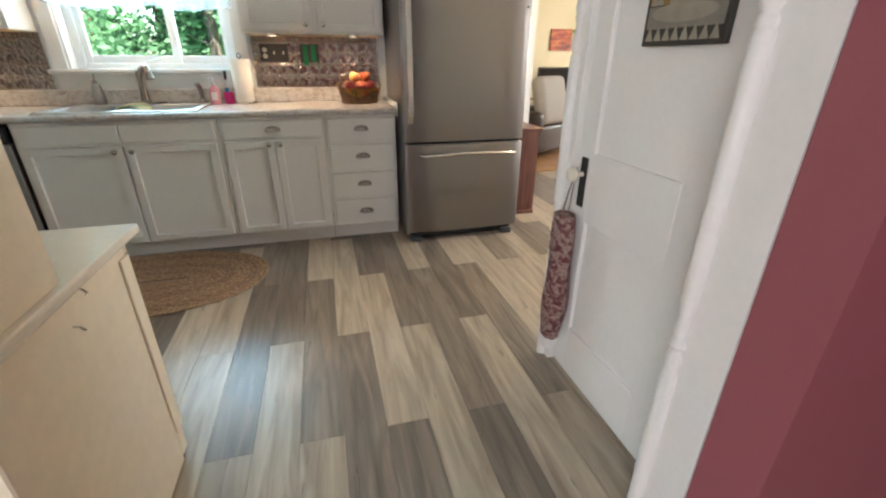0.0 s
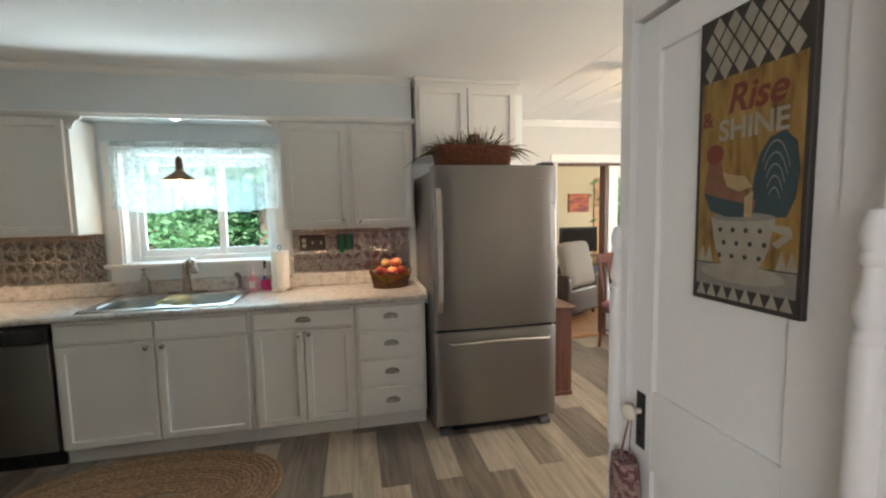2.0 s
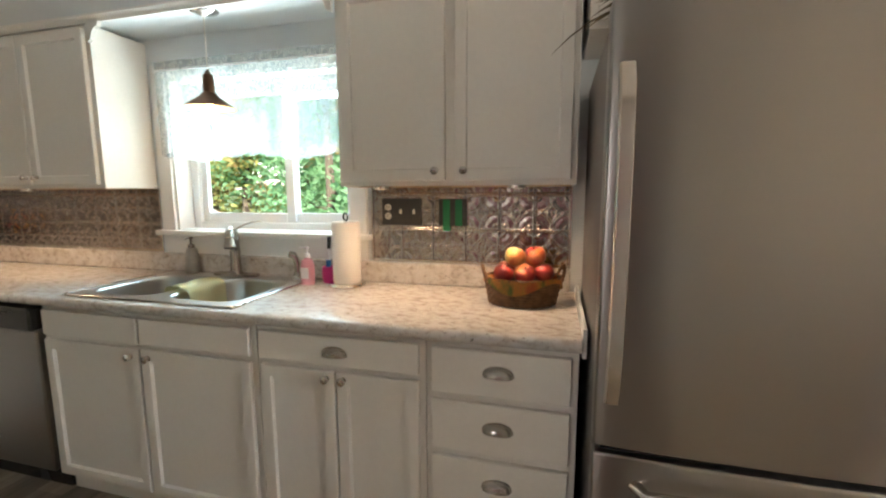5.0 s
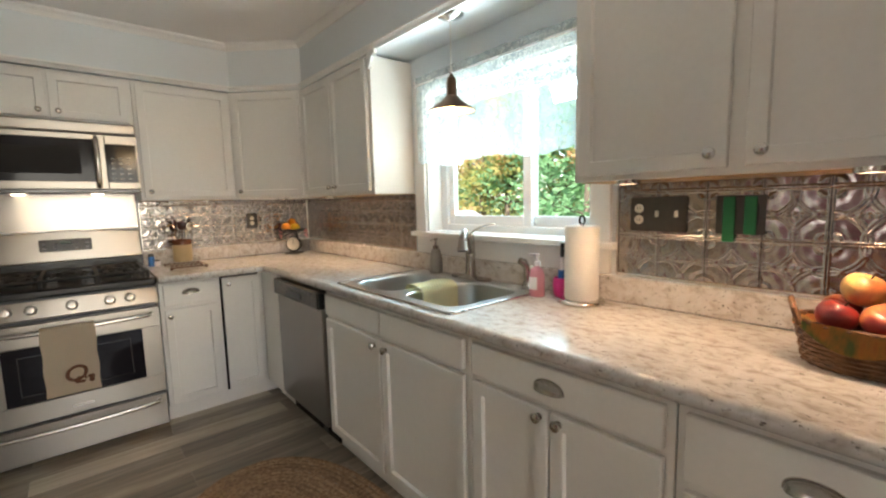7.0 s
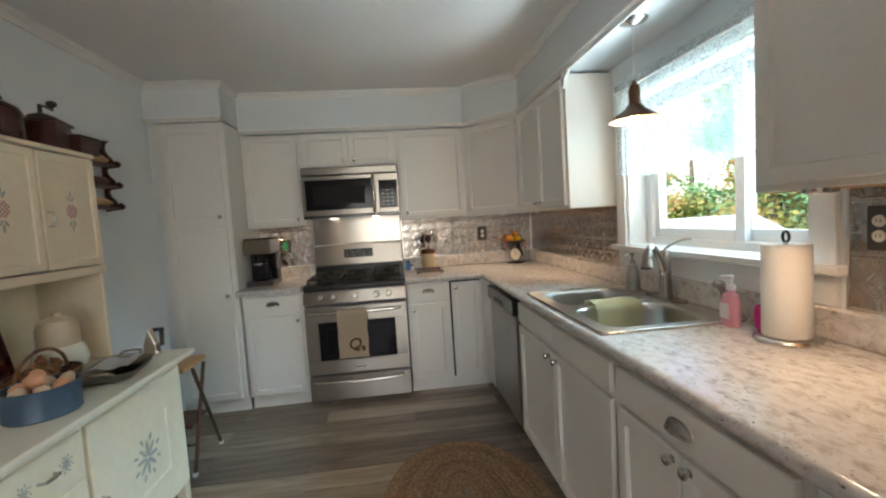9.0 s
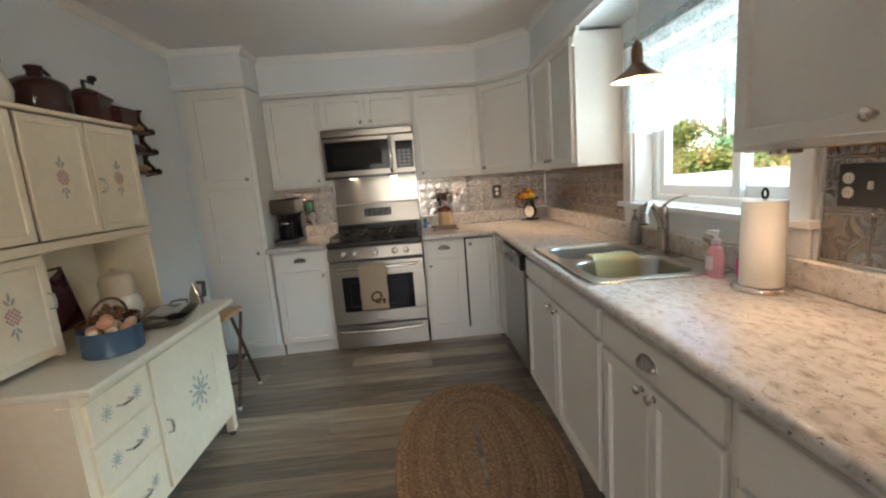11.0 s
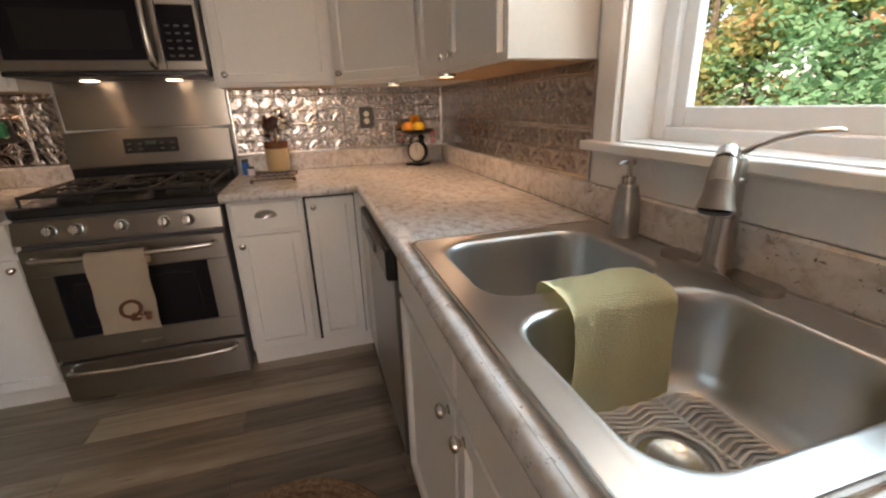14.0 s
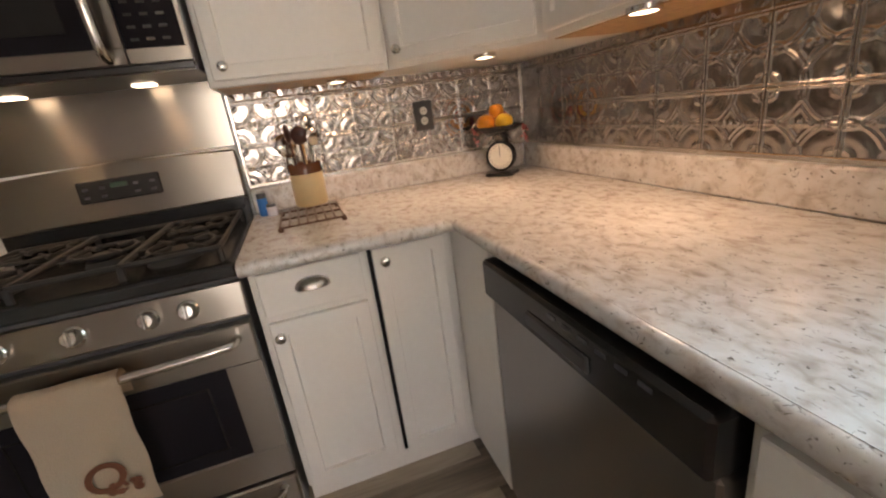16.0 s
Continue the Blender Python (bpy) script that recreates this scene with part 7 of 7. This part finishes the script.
for j in range(1, 6):
    z = h0 + (h1 - h0) * j / 6
    part("glazing_bar", box(g0, g1, LY + 0.006, LY + 0.034, z - 0.010, z + 0.010, 0.002), DARKWOOD, lf)
p = part("pane", box(g0, g1, LY + 0.018, LY + 0.022, h0, h1), WINGLASS, lf)
p.visible_shadow = False
for z in (1.06, 0.94):
    part("door_knob", lathe([(0.026, 0), (0.026, 0.006), (0.010, 0.012), (0.010, 0.035), (0.028, 0.05), (0.020, 0.062), (0, 0.064)], 18, None, pose(L1 - 0.06, LY, z, 90)), CHROME, lf, "", True)

ROSEV = ramp_material("rose_velvet", [(0.3, (0.065, 0.007, 0.018)), (0.7, (0.14, 0.022, 0.042))], 22, 0.85, detail=5, bump=0.4)
ROSESEAT = material("rose_seat_cloth", (0.36, 0.15, 0.165), 0.9, bump=0.4, scale=200)
ch = empty("dining_chair", pose(2.98, 4.25, 0, 0, 0, 200), "dark wooden dining chair with a rose cloth seat", "chair")
part("seat", box(-0.22, 0.22, -0.21, 0.21, 0.445, 0.495, 0.016, None, 2), ROSESEAT, ch, "padded rose cloth seat")
part("apron", box(-0.205, 0.205, -0.195, 0.195, 0.385, 0.444, 0.004), DARKWOOD, ch)
for x, y in ((-0.19, 0.18), (0.19, 0.18)):
    part("leg", tube([(x, y, 0.385), (x * 1.02, y * 1.02, 0.2), (x * 1.08, y * 1.12, 0.0)], [0.022, 0.019, 0.014], 8), DARKWOOD, ch, "", True)
for x in (-0.19, 0.19):
    part("back_post", tube([(x, -0.24, 0.0), (x, -0.19, 0.40), (x, -0.20, 0.60), (x * 1.02, -0.26, 0.98)], [0.017, 0.020, 0.019, 0.016], 8), DARKWOOD, ch, "", True)
part("crest_rail", box(-0.225, 0.225, -0.275, -0.245, 0.90, 1.0, 0.010, None, 2), DARKWOOD, ch)
part("splat", prism([(-0.06, 0), (0.06, 0), (0.045, 0.18), (0.065, 0.36), (0.085, 0.45), (-0.085, 0.45), (-0.065, 0.36), (-0.045, 0.18)], 0.014, None, pose(0, -0.215, 0.47) @ pose(0, 0, 0, 6), 0.003), DARKWOOD, ch)
for z in (0.16,):
    part("stretcher", tube([(-0.19, 0.19, z), (0.19, 0.19, z)], 0.009, 8), DARKWOOD, ch)
    part("stretcher", tube([(-0.19, 0.19, z + 0.04), (-0.19, -0.21, z + 0.04)], 0.009, 8), DARKWOOD, ch)
    part("stretcher", tube([(0.19, 0.19, z + 0.04), (0.19, -0.21, z + 0.04)], 0.009, 8), DARKWOOD, ch)

wc = empty("wing_chair", pose(3.92, 4.02, 0, 0, 0, 158), "rose velvet wing armchair with a patterned cushion", "armchair")
part("seat", box(-0.30, 0.30, -0.26, 0.32, 0.24, 0.46, 0.05, None, 3), ROSEV, wc, "", True)
bk = part("backrest", box(-0.31, 0.31, -0.09, 0.09, 0.0, 0.72, 0.06, None, 3), ROSEV, wc, "", True)
bk.matrix_local = pose(0, -0.30, 0.42, -10)
for s in (1, -1):
    part("wing", prism([(0.0, 0.0), (0.0, 0.62), (0.10, 0.60), (0.20, 0.45), (0.16, 0.20), (0.30, 0.05), (0.30, 0.0)], 0.08, None, Matrix(((0, 1, 0, s * 0.34 - 0.04), (1, 0, 0, -0.36), (0, 0, 1, 0.50), (0, 0, 0, 1))), 0.02), ROSEV, wc, "", True)
    part("arm", tube([(s * 0.34, -0.28, 0.56), (s * 0.35, 0.0, 0.58), (s * 0.36, 0.28, 0.57), (s * 0.36, 0.33, 0.50)], [0.07, 0.075, 0.085, 0.06], 14), ROSEV, wc, "", True)
    part("side", box(s * 0.36 - 0.05, s * 0.36 + 0.05, -0.28, 0.30, 0.20, 0.55, 0.03, None, 2), ROSEV, wc, "", True)
    part("leg", tube([(s * 0.31, 0.27, 0.24), (s * 0.33, 0.30, 0.12), (s * 0.33, 0.31, 0.0)], [0.03, 0.022, 0.026], 10), DARKWOOD, wc, "", True)
    part("leg", tube([(s * 0.30, -0.28, 0.24), (s * 0.31, -0.33, 0.0)], [0.026, 0.018], 10), DARKWOOD, wc, "", True)
cu = thing("cushion", box(-0.19, 0.19, -0.06, 0.06, 0.0, 0.27, 0.05, None, 3), ramp_material("flower_cushion", [(0.35, (0.26, 0.18, 0.15)), (0.5, (0.18, 0.045, 0.06)), (0.65, (0.32, 0.24, 0.20))], 16, 0.9), pose(3.92, 4.02, 0, 0, 0, 158) @ pose(0.02, -0.06, 0.462, -14), "small patterned cushion on the rose armchair", "cushion", smooth=True)

sc2 = empty("side_cabinet", pose(1.535, 3.40, 0), "low dark red-brown wooden cabinet beside the refrigerator", "cabinet")
part("body", box(0.0, 0.31, 0.0, 0.60, 0.03, 0.70, 0.004), DARKWOOD, sc2)
part("top", box(-0.005, 0.335, -0.02, 0.62, 0.70, 0.722, 0.004), DARKWOOD, sc2)
part("plinth", box(0.0, 0.315, -0.004, 0.60, 0.0, 0.03, 0.002), DARKWOOD, sc2)
bb = empty("wood_bin", pose(3.48, 4.52, 0), "round reddish wooden barrel bin behind the dining chair", "bin")
part("body", lathe([(0, 0), (0.155, 0), (0.165, 0.01), (0.175, 0.26), (0.165, 0.51), (0.16, 0.52)], 28), DARKWOOD, bb, "", True)
part("lid", lathe([(0.17, 0.515), (0.178, 0.522), (0.178, 0.538), (0.165, 0.546), (0, 0.548)], 28), WALNUT, bb, "dark round lid", True)
for z in (0.08, 0.42):
    part("hoop", lathe([(0.170, z), (0.1765, z + 0.004), (0.1775, z + 0.026), (0.172, z + 0.03)], 28), BROWNMETAL, bb, "", True)

tb = empty("dining_table", pose(2.75, 2.35, 0), "dark wooden dining table with a pale cloth", "table")
part("tabletop", box(-0.42, 0.55, -0.5, 0.36, 0.70, 0.735, 0.006), DARKWOOD, tb)
for x in (-0.37, 0.50):
    for y in (-0.45, 0.31):
        part("leg", tube([(x, y, 0.70), (x, y, 0.35), (x, y, 0.0)], [0.032, 0.026, 0.020], 10), DARKWOOD, tb, "", True)
bm = box(-0.36, 0.50, -0.5, 0.30, 0.7365, 0.741)
box(-0.36, 0.50, 0.298, 0.302, 0.7365, 0.741, 0, bm)
thing("tablecloth", bm, PAPER, pose(2.75, 2.35, 0), "pale cloth spread over the dining table", "tablecloth")

wsn = empty("wall_bracket", pose(4.418, 4.37, 1.60, 0, 0, 90), "dark wooden scrolled bracket shelf on the wall", "wall shelf")
part("back", prism([(-0.06, 0.0), (0.0, -0.10), (0.06, 0.0), (0.045, 0.16), (0.055, 0.30), (-0.055, 0.30), (-0.045, 0.16)], 0.014, None, pose(0, -0.0, 0), 0.002), WALNUT, wsn)
part("shelf", box(-0.10, 0.10, -0.015, 0.13, 0.0, 0.015, 0.003), WALNUT, wsn)
part("support", box(-0.012, 0.012, 0.013, 0.09, -0.09, -0.001, 0.004), WALNUT, wsn)

# ceiling fan
FANX, FANY = 2.62, 3.02
cf = empty("ceiling_fan", pose(FANX, FANY, CZ), "white ceiling fan with four tulip lights, at rest", "ceiling fan")
part("canopy", lathe([(0, -0.001), (0.19, -0.001), (0.20, -0.012), (0.18, -0.03), (0.13, -0.038), (0.10, -0.06), (0, -0.06)], 32), WHITEP, cf, "", True)
part("motor", lathe([(0.085, -0.06), (0.115, -0.075), (0.118, -0.13), (0.09, -0.15), (0, -0.15)], 28), WHITEP, cf, "", True)
for k in range(5):
    b = part("blade", prism([(0.13, 0.0), (0.20, -0.055), (0.60, -0.068), (0.64, -0.05), (0.64, 0.05), (0.60, 0.068), (0.20, 0.055)], 0.006, None, swap), WHITEP, cf)
    b.matrix_local = pose(0, 0, -0.115, 0, 0, 36 + 72 * k) @ pose(0, 0, 0, 9)
part("light_hub", lathe([(0.05, -0.15), (0.06, -0.17), (0.05, -0.20), (0.02, -0.215), (0, -0.215)], 20), BRONZE, cf, "", True)
TULIP = glow("tulip_glow", (1.0, 0.70, 0.32), 2.5)
for k in range(4):
    t = part("tulip", lathe([(0.012, 0.0), (0.030, -0.012), (0.042, -0.05), (0.050, -0.085), (0.056, -0.10), (0.050, -0.10), (0.036, -0.05), (0.0, -0.02)], 18), TULIP, cf, "glowing frosted tulip shade", True)
    t.matrix_local = pose(0, 0, -0.185, 0, 0, 45 + 90 * k) @ pose(0.075, 0, 0, 0, -38, 0)
for s in (0.015, -0.02):
    part("pull_chain", tube([(s, 0.02, -0.21), (s, 0.02, -0.33)], 0.0015, 5), CHROME, cf)
lamp("fan_light", "POINT", pose(FANX, FANY, CZ - 0.36), 6.5, (1.0, 0.72, 0.42), 0.10)

# ---- living room ----
tvs = empty("tv_stand", pose(4.75, 8.45, 0), "low black television stand with open shelves", "tv stand")
for z in (0.10, 0.30, 0.50):
    part("shelf", box(-0.5, 0.5, -0.2, 0.2, z - 0.012, z + 0.012, 0.003), BLACK, tvs)
for x in (-0.47, 0.47):
    for y in (-0.17, 0.17):
        part("post", tube([(x, y, 0), (x, y, 0.49)], 0.018, 8), CHROME, tvs)
tv = empty("television", pose(4.75, 8.45, 0.513), "flat black television on the stand", "television")
part("panel", box(-0.42, 0.42, -0.03, 0.03, 0.06, 0.58, 0.008), BLACK, tv)
part("screen", box(-0.39, 0.39, -0.033, -0.029, 0.09, 0.55, 0.001), DARKGLASS, tv)
part("foot", box(-0.18, 0.18, -0.11, 0.11, 0.0, 0.016, 0.004), BLACK, tv)
part("neck", box(-0.05, 0.05, -0.015, 0.015, 0.015, 0.07), BLACK, tv)
LEATH = material("brown_leather", (0.045, 0.028, 0.022), 0.4, bump=0.3, scale=120, vary=0.15)
GREYCL = material("grey_upholstery", (0.42, 0.39, 0.35), 0.9, bump=0.4, scale=160)
rc = empty("recliner", pose(3.02, 5.95, 0, 0, 0, 30), "dark brown leather recliner with a pale throw", "armchair")
part("base", box(-0.40, 0.40, -0.42, 0.42, 0.06, 0.42, 0.05, None, 3), LEATH, rc, "", True)
for s in (1, -1):
    part("arm", box(s * 0.36 - 0.09, s * 0.36 + 0.09, -0.42, 0.42, 0.08, 0.60, 0.07, None, 3), LEATH, rc, "", True)
    part("foot", tube([(s * 0.34, -0.34, 0.08), (s * 0.35, -0.36, 0.0)], [0.03, 0.02], 8), BLACK, rc)
    part("foot", tube([(s * 0.34, 0.34, 0.08), (s * 0.35, 0.36, 0.0)], [0.03, 0.02], 8), BLACK, rc)
b = part("backrest", box(-0.30, 0.30, -0.10, 0.10, 0, 0.62, 0.08, None, 3), GREYCL, rc, "pale grey throw over the back", True)
b.matrix_local = pose(0, -0.36, 0.42, -14)
part("seat_cushion", box(-0.27, 0.27, -0.30, 0.40, 0.42, 0.50, 0.035, None, 2), GREYCL, rc, "", True)
ott = empty("ottoman", pose(4.2, 7.2, 0), "low blue upholstered ottoman before the television", "ottoman")
part("cushion", box(-0.35, 0.35, -0.28, 0.28, 0.12, 0.42, 0.05, None, 3), material("blue_upholstery", (0.05, 0.07, 0.13), 0.9, bump=0.4, scale=150), ott, "", True)
for x in (-0.3, 0.3):
    for y in (-0.23, 0.23):
        part("leg", tube([(x, y, 0.13), (x, y, 0)], 0.02, 8), BLACK, ott)
SUNSET = ramp_material("sunset_print", [(0.35, (0.05, 0.015, 0.012)), (0.5, (0.42, 0.06, 0.02)), (0.65, (0.60, 0.22, 0.05))], 4, 0.5, stretch=(1, 1, 4))
pc = empty("sunset_picture", pose(5.05, 8.995, 1.60), "small unframed red sunset picture on the yellow wall", "picture")
part("canvas", box(-0.24, 0.24, -0.03, 0.0, -0.20, 0.20, 0.003), SUNSET, pc)
w2 = empty("window_2", Matrix(), "large living room window with honey-coloured wooden trim", "window", kind="structure")
for b in ((5.42, 5.55, 8.97, 8.999, 0.0, 2.15), (5.80, 5.91, 8.97, 8.999, 0.45, 2.2), (7.59, 7.70, 8.97, 8.999, 0.45, 2.2), (5.91, 7.59, 8.97, 8.999, 2.09, 2.2), (5.80, 7.70, 8.95, 8.999, 0.45, 0.56), (6.70, 6.80, 9.02, 9.08, 0.56, 2.09)):
    part("trim", box(*b, 0.004), HONEY, w2)
p = part("pane", box(5.9, 7.6, 9.05, 9.054, 0.55, 2.1), WINGLASS, w2)
p.visible_shadow = False

# ---- trees outside ----
BARK = ramp_material("bark", [(0.3, (0.05, 0.04, 0.03)), (0.7, (0.14, 0.11, 0.08))], 20, 0.95, stretch=(1, 1, 0.2), bump=0.6)


def leaf_material(name, a, b, c):
    m = ramp_material(name, [(0.30, a), (0.50, b), (0.72, c)], 1.1, 0.6, detail=4)
    bs = m.node_tree.nodes["Principled BSDF"]
    bs.inputs["Transmission Weight"].default_value = 0.0
    bs.inputs["Subsurface Weight"].default_value = 0.0
    nt = m.node_tree
    tl = nt.nodes.new("ShaderNodeBsdfTranslucent")
    mxs = nt.nodes.new("ShaderNodeMixShader")
    mxs.inputs[0].default_value = 0.6
    src = bs.inputs["Base Color"].links[0].from_socket
    nt.links.new(src, tl.inputs["Color"])
    out = nt.nodes["Material Output"]
    nt.links.new(bs.outputs[0], mxs.inputs[1])
    nt.links.new(tl.outputs[0], mxs.inputs[2])
    nt.links.new(mxs.outputs[0], out.inputs[0])
    return m


LEAF_G = leaf_material("green_leaves", (0.13, 0.27, 0.13), (0.22, 0.42, 0.21), (0.36, 0.56, 0.32))
LEAF_M = leaf_material("turning_leaves", (0.15, 0.25, 0.08), (0.36, 0.36, 0.12), (0.56, 0.27, 0.15))


def tree(x, y, h, spread, mat, seed, label, count=2600, low=0.15, leaf_size=0.10):
    rng = random.Random(seed)
    t = empty("tree", pose(x, y, -0.6), label, "tree", "garden trees")
    bm = bmesh.new()
    tube([(0, 0, 0), (0.05, 0.02, h * 0.3), (-0.03, 0.05, h * 0.6), (0.02, 0.0, h * 0.9)], [0.14, 0.11, 0.07, 0.02], 8, bm)
    tips = []
    for k in range(16):
        z = h * rng.uniform(low + 0.05, 0.85)
        a = rng.uniform(0, 6.28)
        L = spread * rng.uniform(0.5, 1.0) * (1.1 - 0.7 * z / h)
        e = Vector((L * math.cos(a), L * math.sin(a), z + L * rng.uniform(0.1, 0.6)))
        tube([(0, 0, z), tuple(Vector((0, 0, z)).lerp(e, 0.5) + Vector((0, 0, 0.1))), tuple(e)], [0.05, 0.03, 0.008], 6, bm)
        tips += [Vector((0, 0, z)).lerp(e, f) for f in (0.45, 0.7, 0.9, 1.0)]
    part("trunk", bm, BARK, t, "", True)
    verts, faces = [], []
    for k in range(count):
        c = rng.choice(tips) + Vector((rng.gauss(0, 0.28), rng.gauss(0, 0.28), rng.gauss(0, 0.22))) * spread * 0.45
        c.z = max(c.z, h * low)
        u = Vector((rng.uniform(-1, 1), rng.uniform(-1, 1), rng.uniform(-0.6, 0.6))).normalized()
        v = u.cross(Vector((rng.uniform(-1, 1), rng.uniform(-1, 1), rng.uniform(-1, 1)))).normalized()
        s = leaf_size * rng.uniform(0.6, 1.3)
        i = len(verts)
        verts += [tuple(c - u * s), tuple(c + v * s * 0.45), tuple(c + u * s), tuple(c - v * s * 0.45)]
        faces.append((i, i + 1, i + 2, i + 3))
    me = bpy.data.meshes.new("crown")
    me.from_pydata(verts, [], faces)
    me.materials.append(mat)
    ob = new("crown", me)
    ob.parent = t
    return t


rng = random.Random(21)
for i in range(9):  # the wood behind the kitchen window
    tree(-6.2 + i * 1.5 + rng.uniform(-0.3, 0.3), 11.5 + rng.uniform(-0.8, 1.2), rng.uniform(5.5, 7.5), 2.2, LEAF_G, 30 + i, "leafy green tree behind the house", 7000, 0.05, 0.085)
for i in range(8):
    tree(-19 + i * 1.7 + rng.uniform(-0.3, 0.3), 11.5 + rng.uniform(-1.5, 1.5), rng.uniform(5.0, 7.5), 2.1, LEAF_M if i % 3 != 2 else LEAF_G, 60 + i, "maple tree turning yellow and red in autumn", 7000, 0.05, 0.085)
for i in range(8):
    tree(-13 + i * 3.4, 17 + rng.uniform(-1, 1), rng.uniform(9, 12), 3.4, LEAF_G if i % 2 else LEAF_M, 90 + i, "tall leafy tree at the edge of the wood", 3600, 0.05, 0.20)
for i in range(4):
    tree(7.0 + i * 2.2, 15 + rng.uniform(-1, 1), rng.uniform(6, 8), 2.5, LEAF_G, 120 + i, "leafy green tree beyond the living room window", 2600, 0.06, 0.15)
# pale shed roof below the window
sh = empty("garden_shed", pose(-6.6, 8.2, -1.05), "small white garden shed with a pale shingled roof", "shed")
part("wall", box(-1.3, 1.3, -1.0, 1.0, 0, 1.55, 0.01), TRIM, sh)
part("roof", prism([(-1.5, 1.5), (1.5, 1.5), (0.0, 2.15)], 2.3, None, pose(0, -1.15, 0), 0.01), material("pale_roof", (0.34, 0.35, 0.38), 0.7, bump=0.2, scale=20), sh)


# ---- floor planks ----
PL, PWD, gap = 1.22, 0.1525, 0.0008
random.seed(11)
floor_ob = bpy.data.objects["floor"]
PLANKS = {"L": PLANK_LIGHT, "m": PLANK_MID, "d": PLANK_DARK}
plank_mesh = {}


def plank(tone, length):
    """The shared mesh of a plank of one tone, cut to length."""
    key = (tone, round(length, 3))
    if key not in plank_mesh:
        bm = box(0, PWD - gap, 0, length - gap, -0.0079, 0.0, 0.0006)
        plank_mesh[key] = bpy.data.meshes.new("plank")
        bm.to_mesh(plank_mesh[key])
        bm.free()
        plank_mesh[key].materials.append(PLANKS[tone])
    return plank_mesh[key]


# tones of the planks inside the doorway, row by row from the near end
TONES = {-3: "mLLd", -2: "mddm", -1: "dLdm", 0: "LdLd", 1: "ddLd", 2: "dLdm", 3: "mLdd", 4: "ddLm", 5: "dLdm", 6: "mmLd", 7: "dLLm"}
for k in range(-21, 30):
    x = -0.02 + PWD * k
    lo = -2.6 if -2.7 < x < 3.1 else 0.62
    hi = 4.745 if x > 1.45 else NY + 0.02
    for c in range(-4, 4):
        y = (1.365 if k % 2 == 0 else 0.755) + PL * c
        tone = random.choice("LmddL" if x > 1.2 else "mddmL")
        if k in TONES and -1 <= c <= 2:
            tone = TONES[k][c + 1]
        y0, y1 = max(y, lo), min(y + PL, hi)
        if y1 - y0 < 0.02:
            continue
        ob = bpy.data.objects.new("plank", plank(tone, y1 - y0))
        scene.collection.objects.link(ob)
        ob.parent = floor_ob
        ob.location = (x, y0, 0)
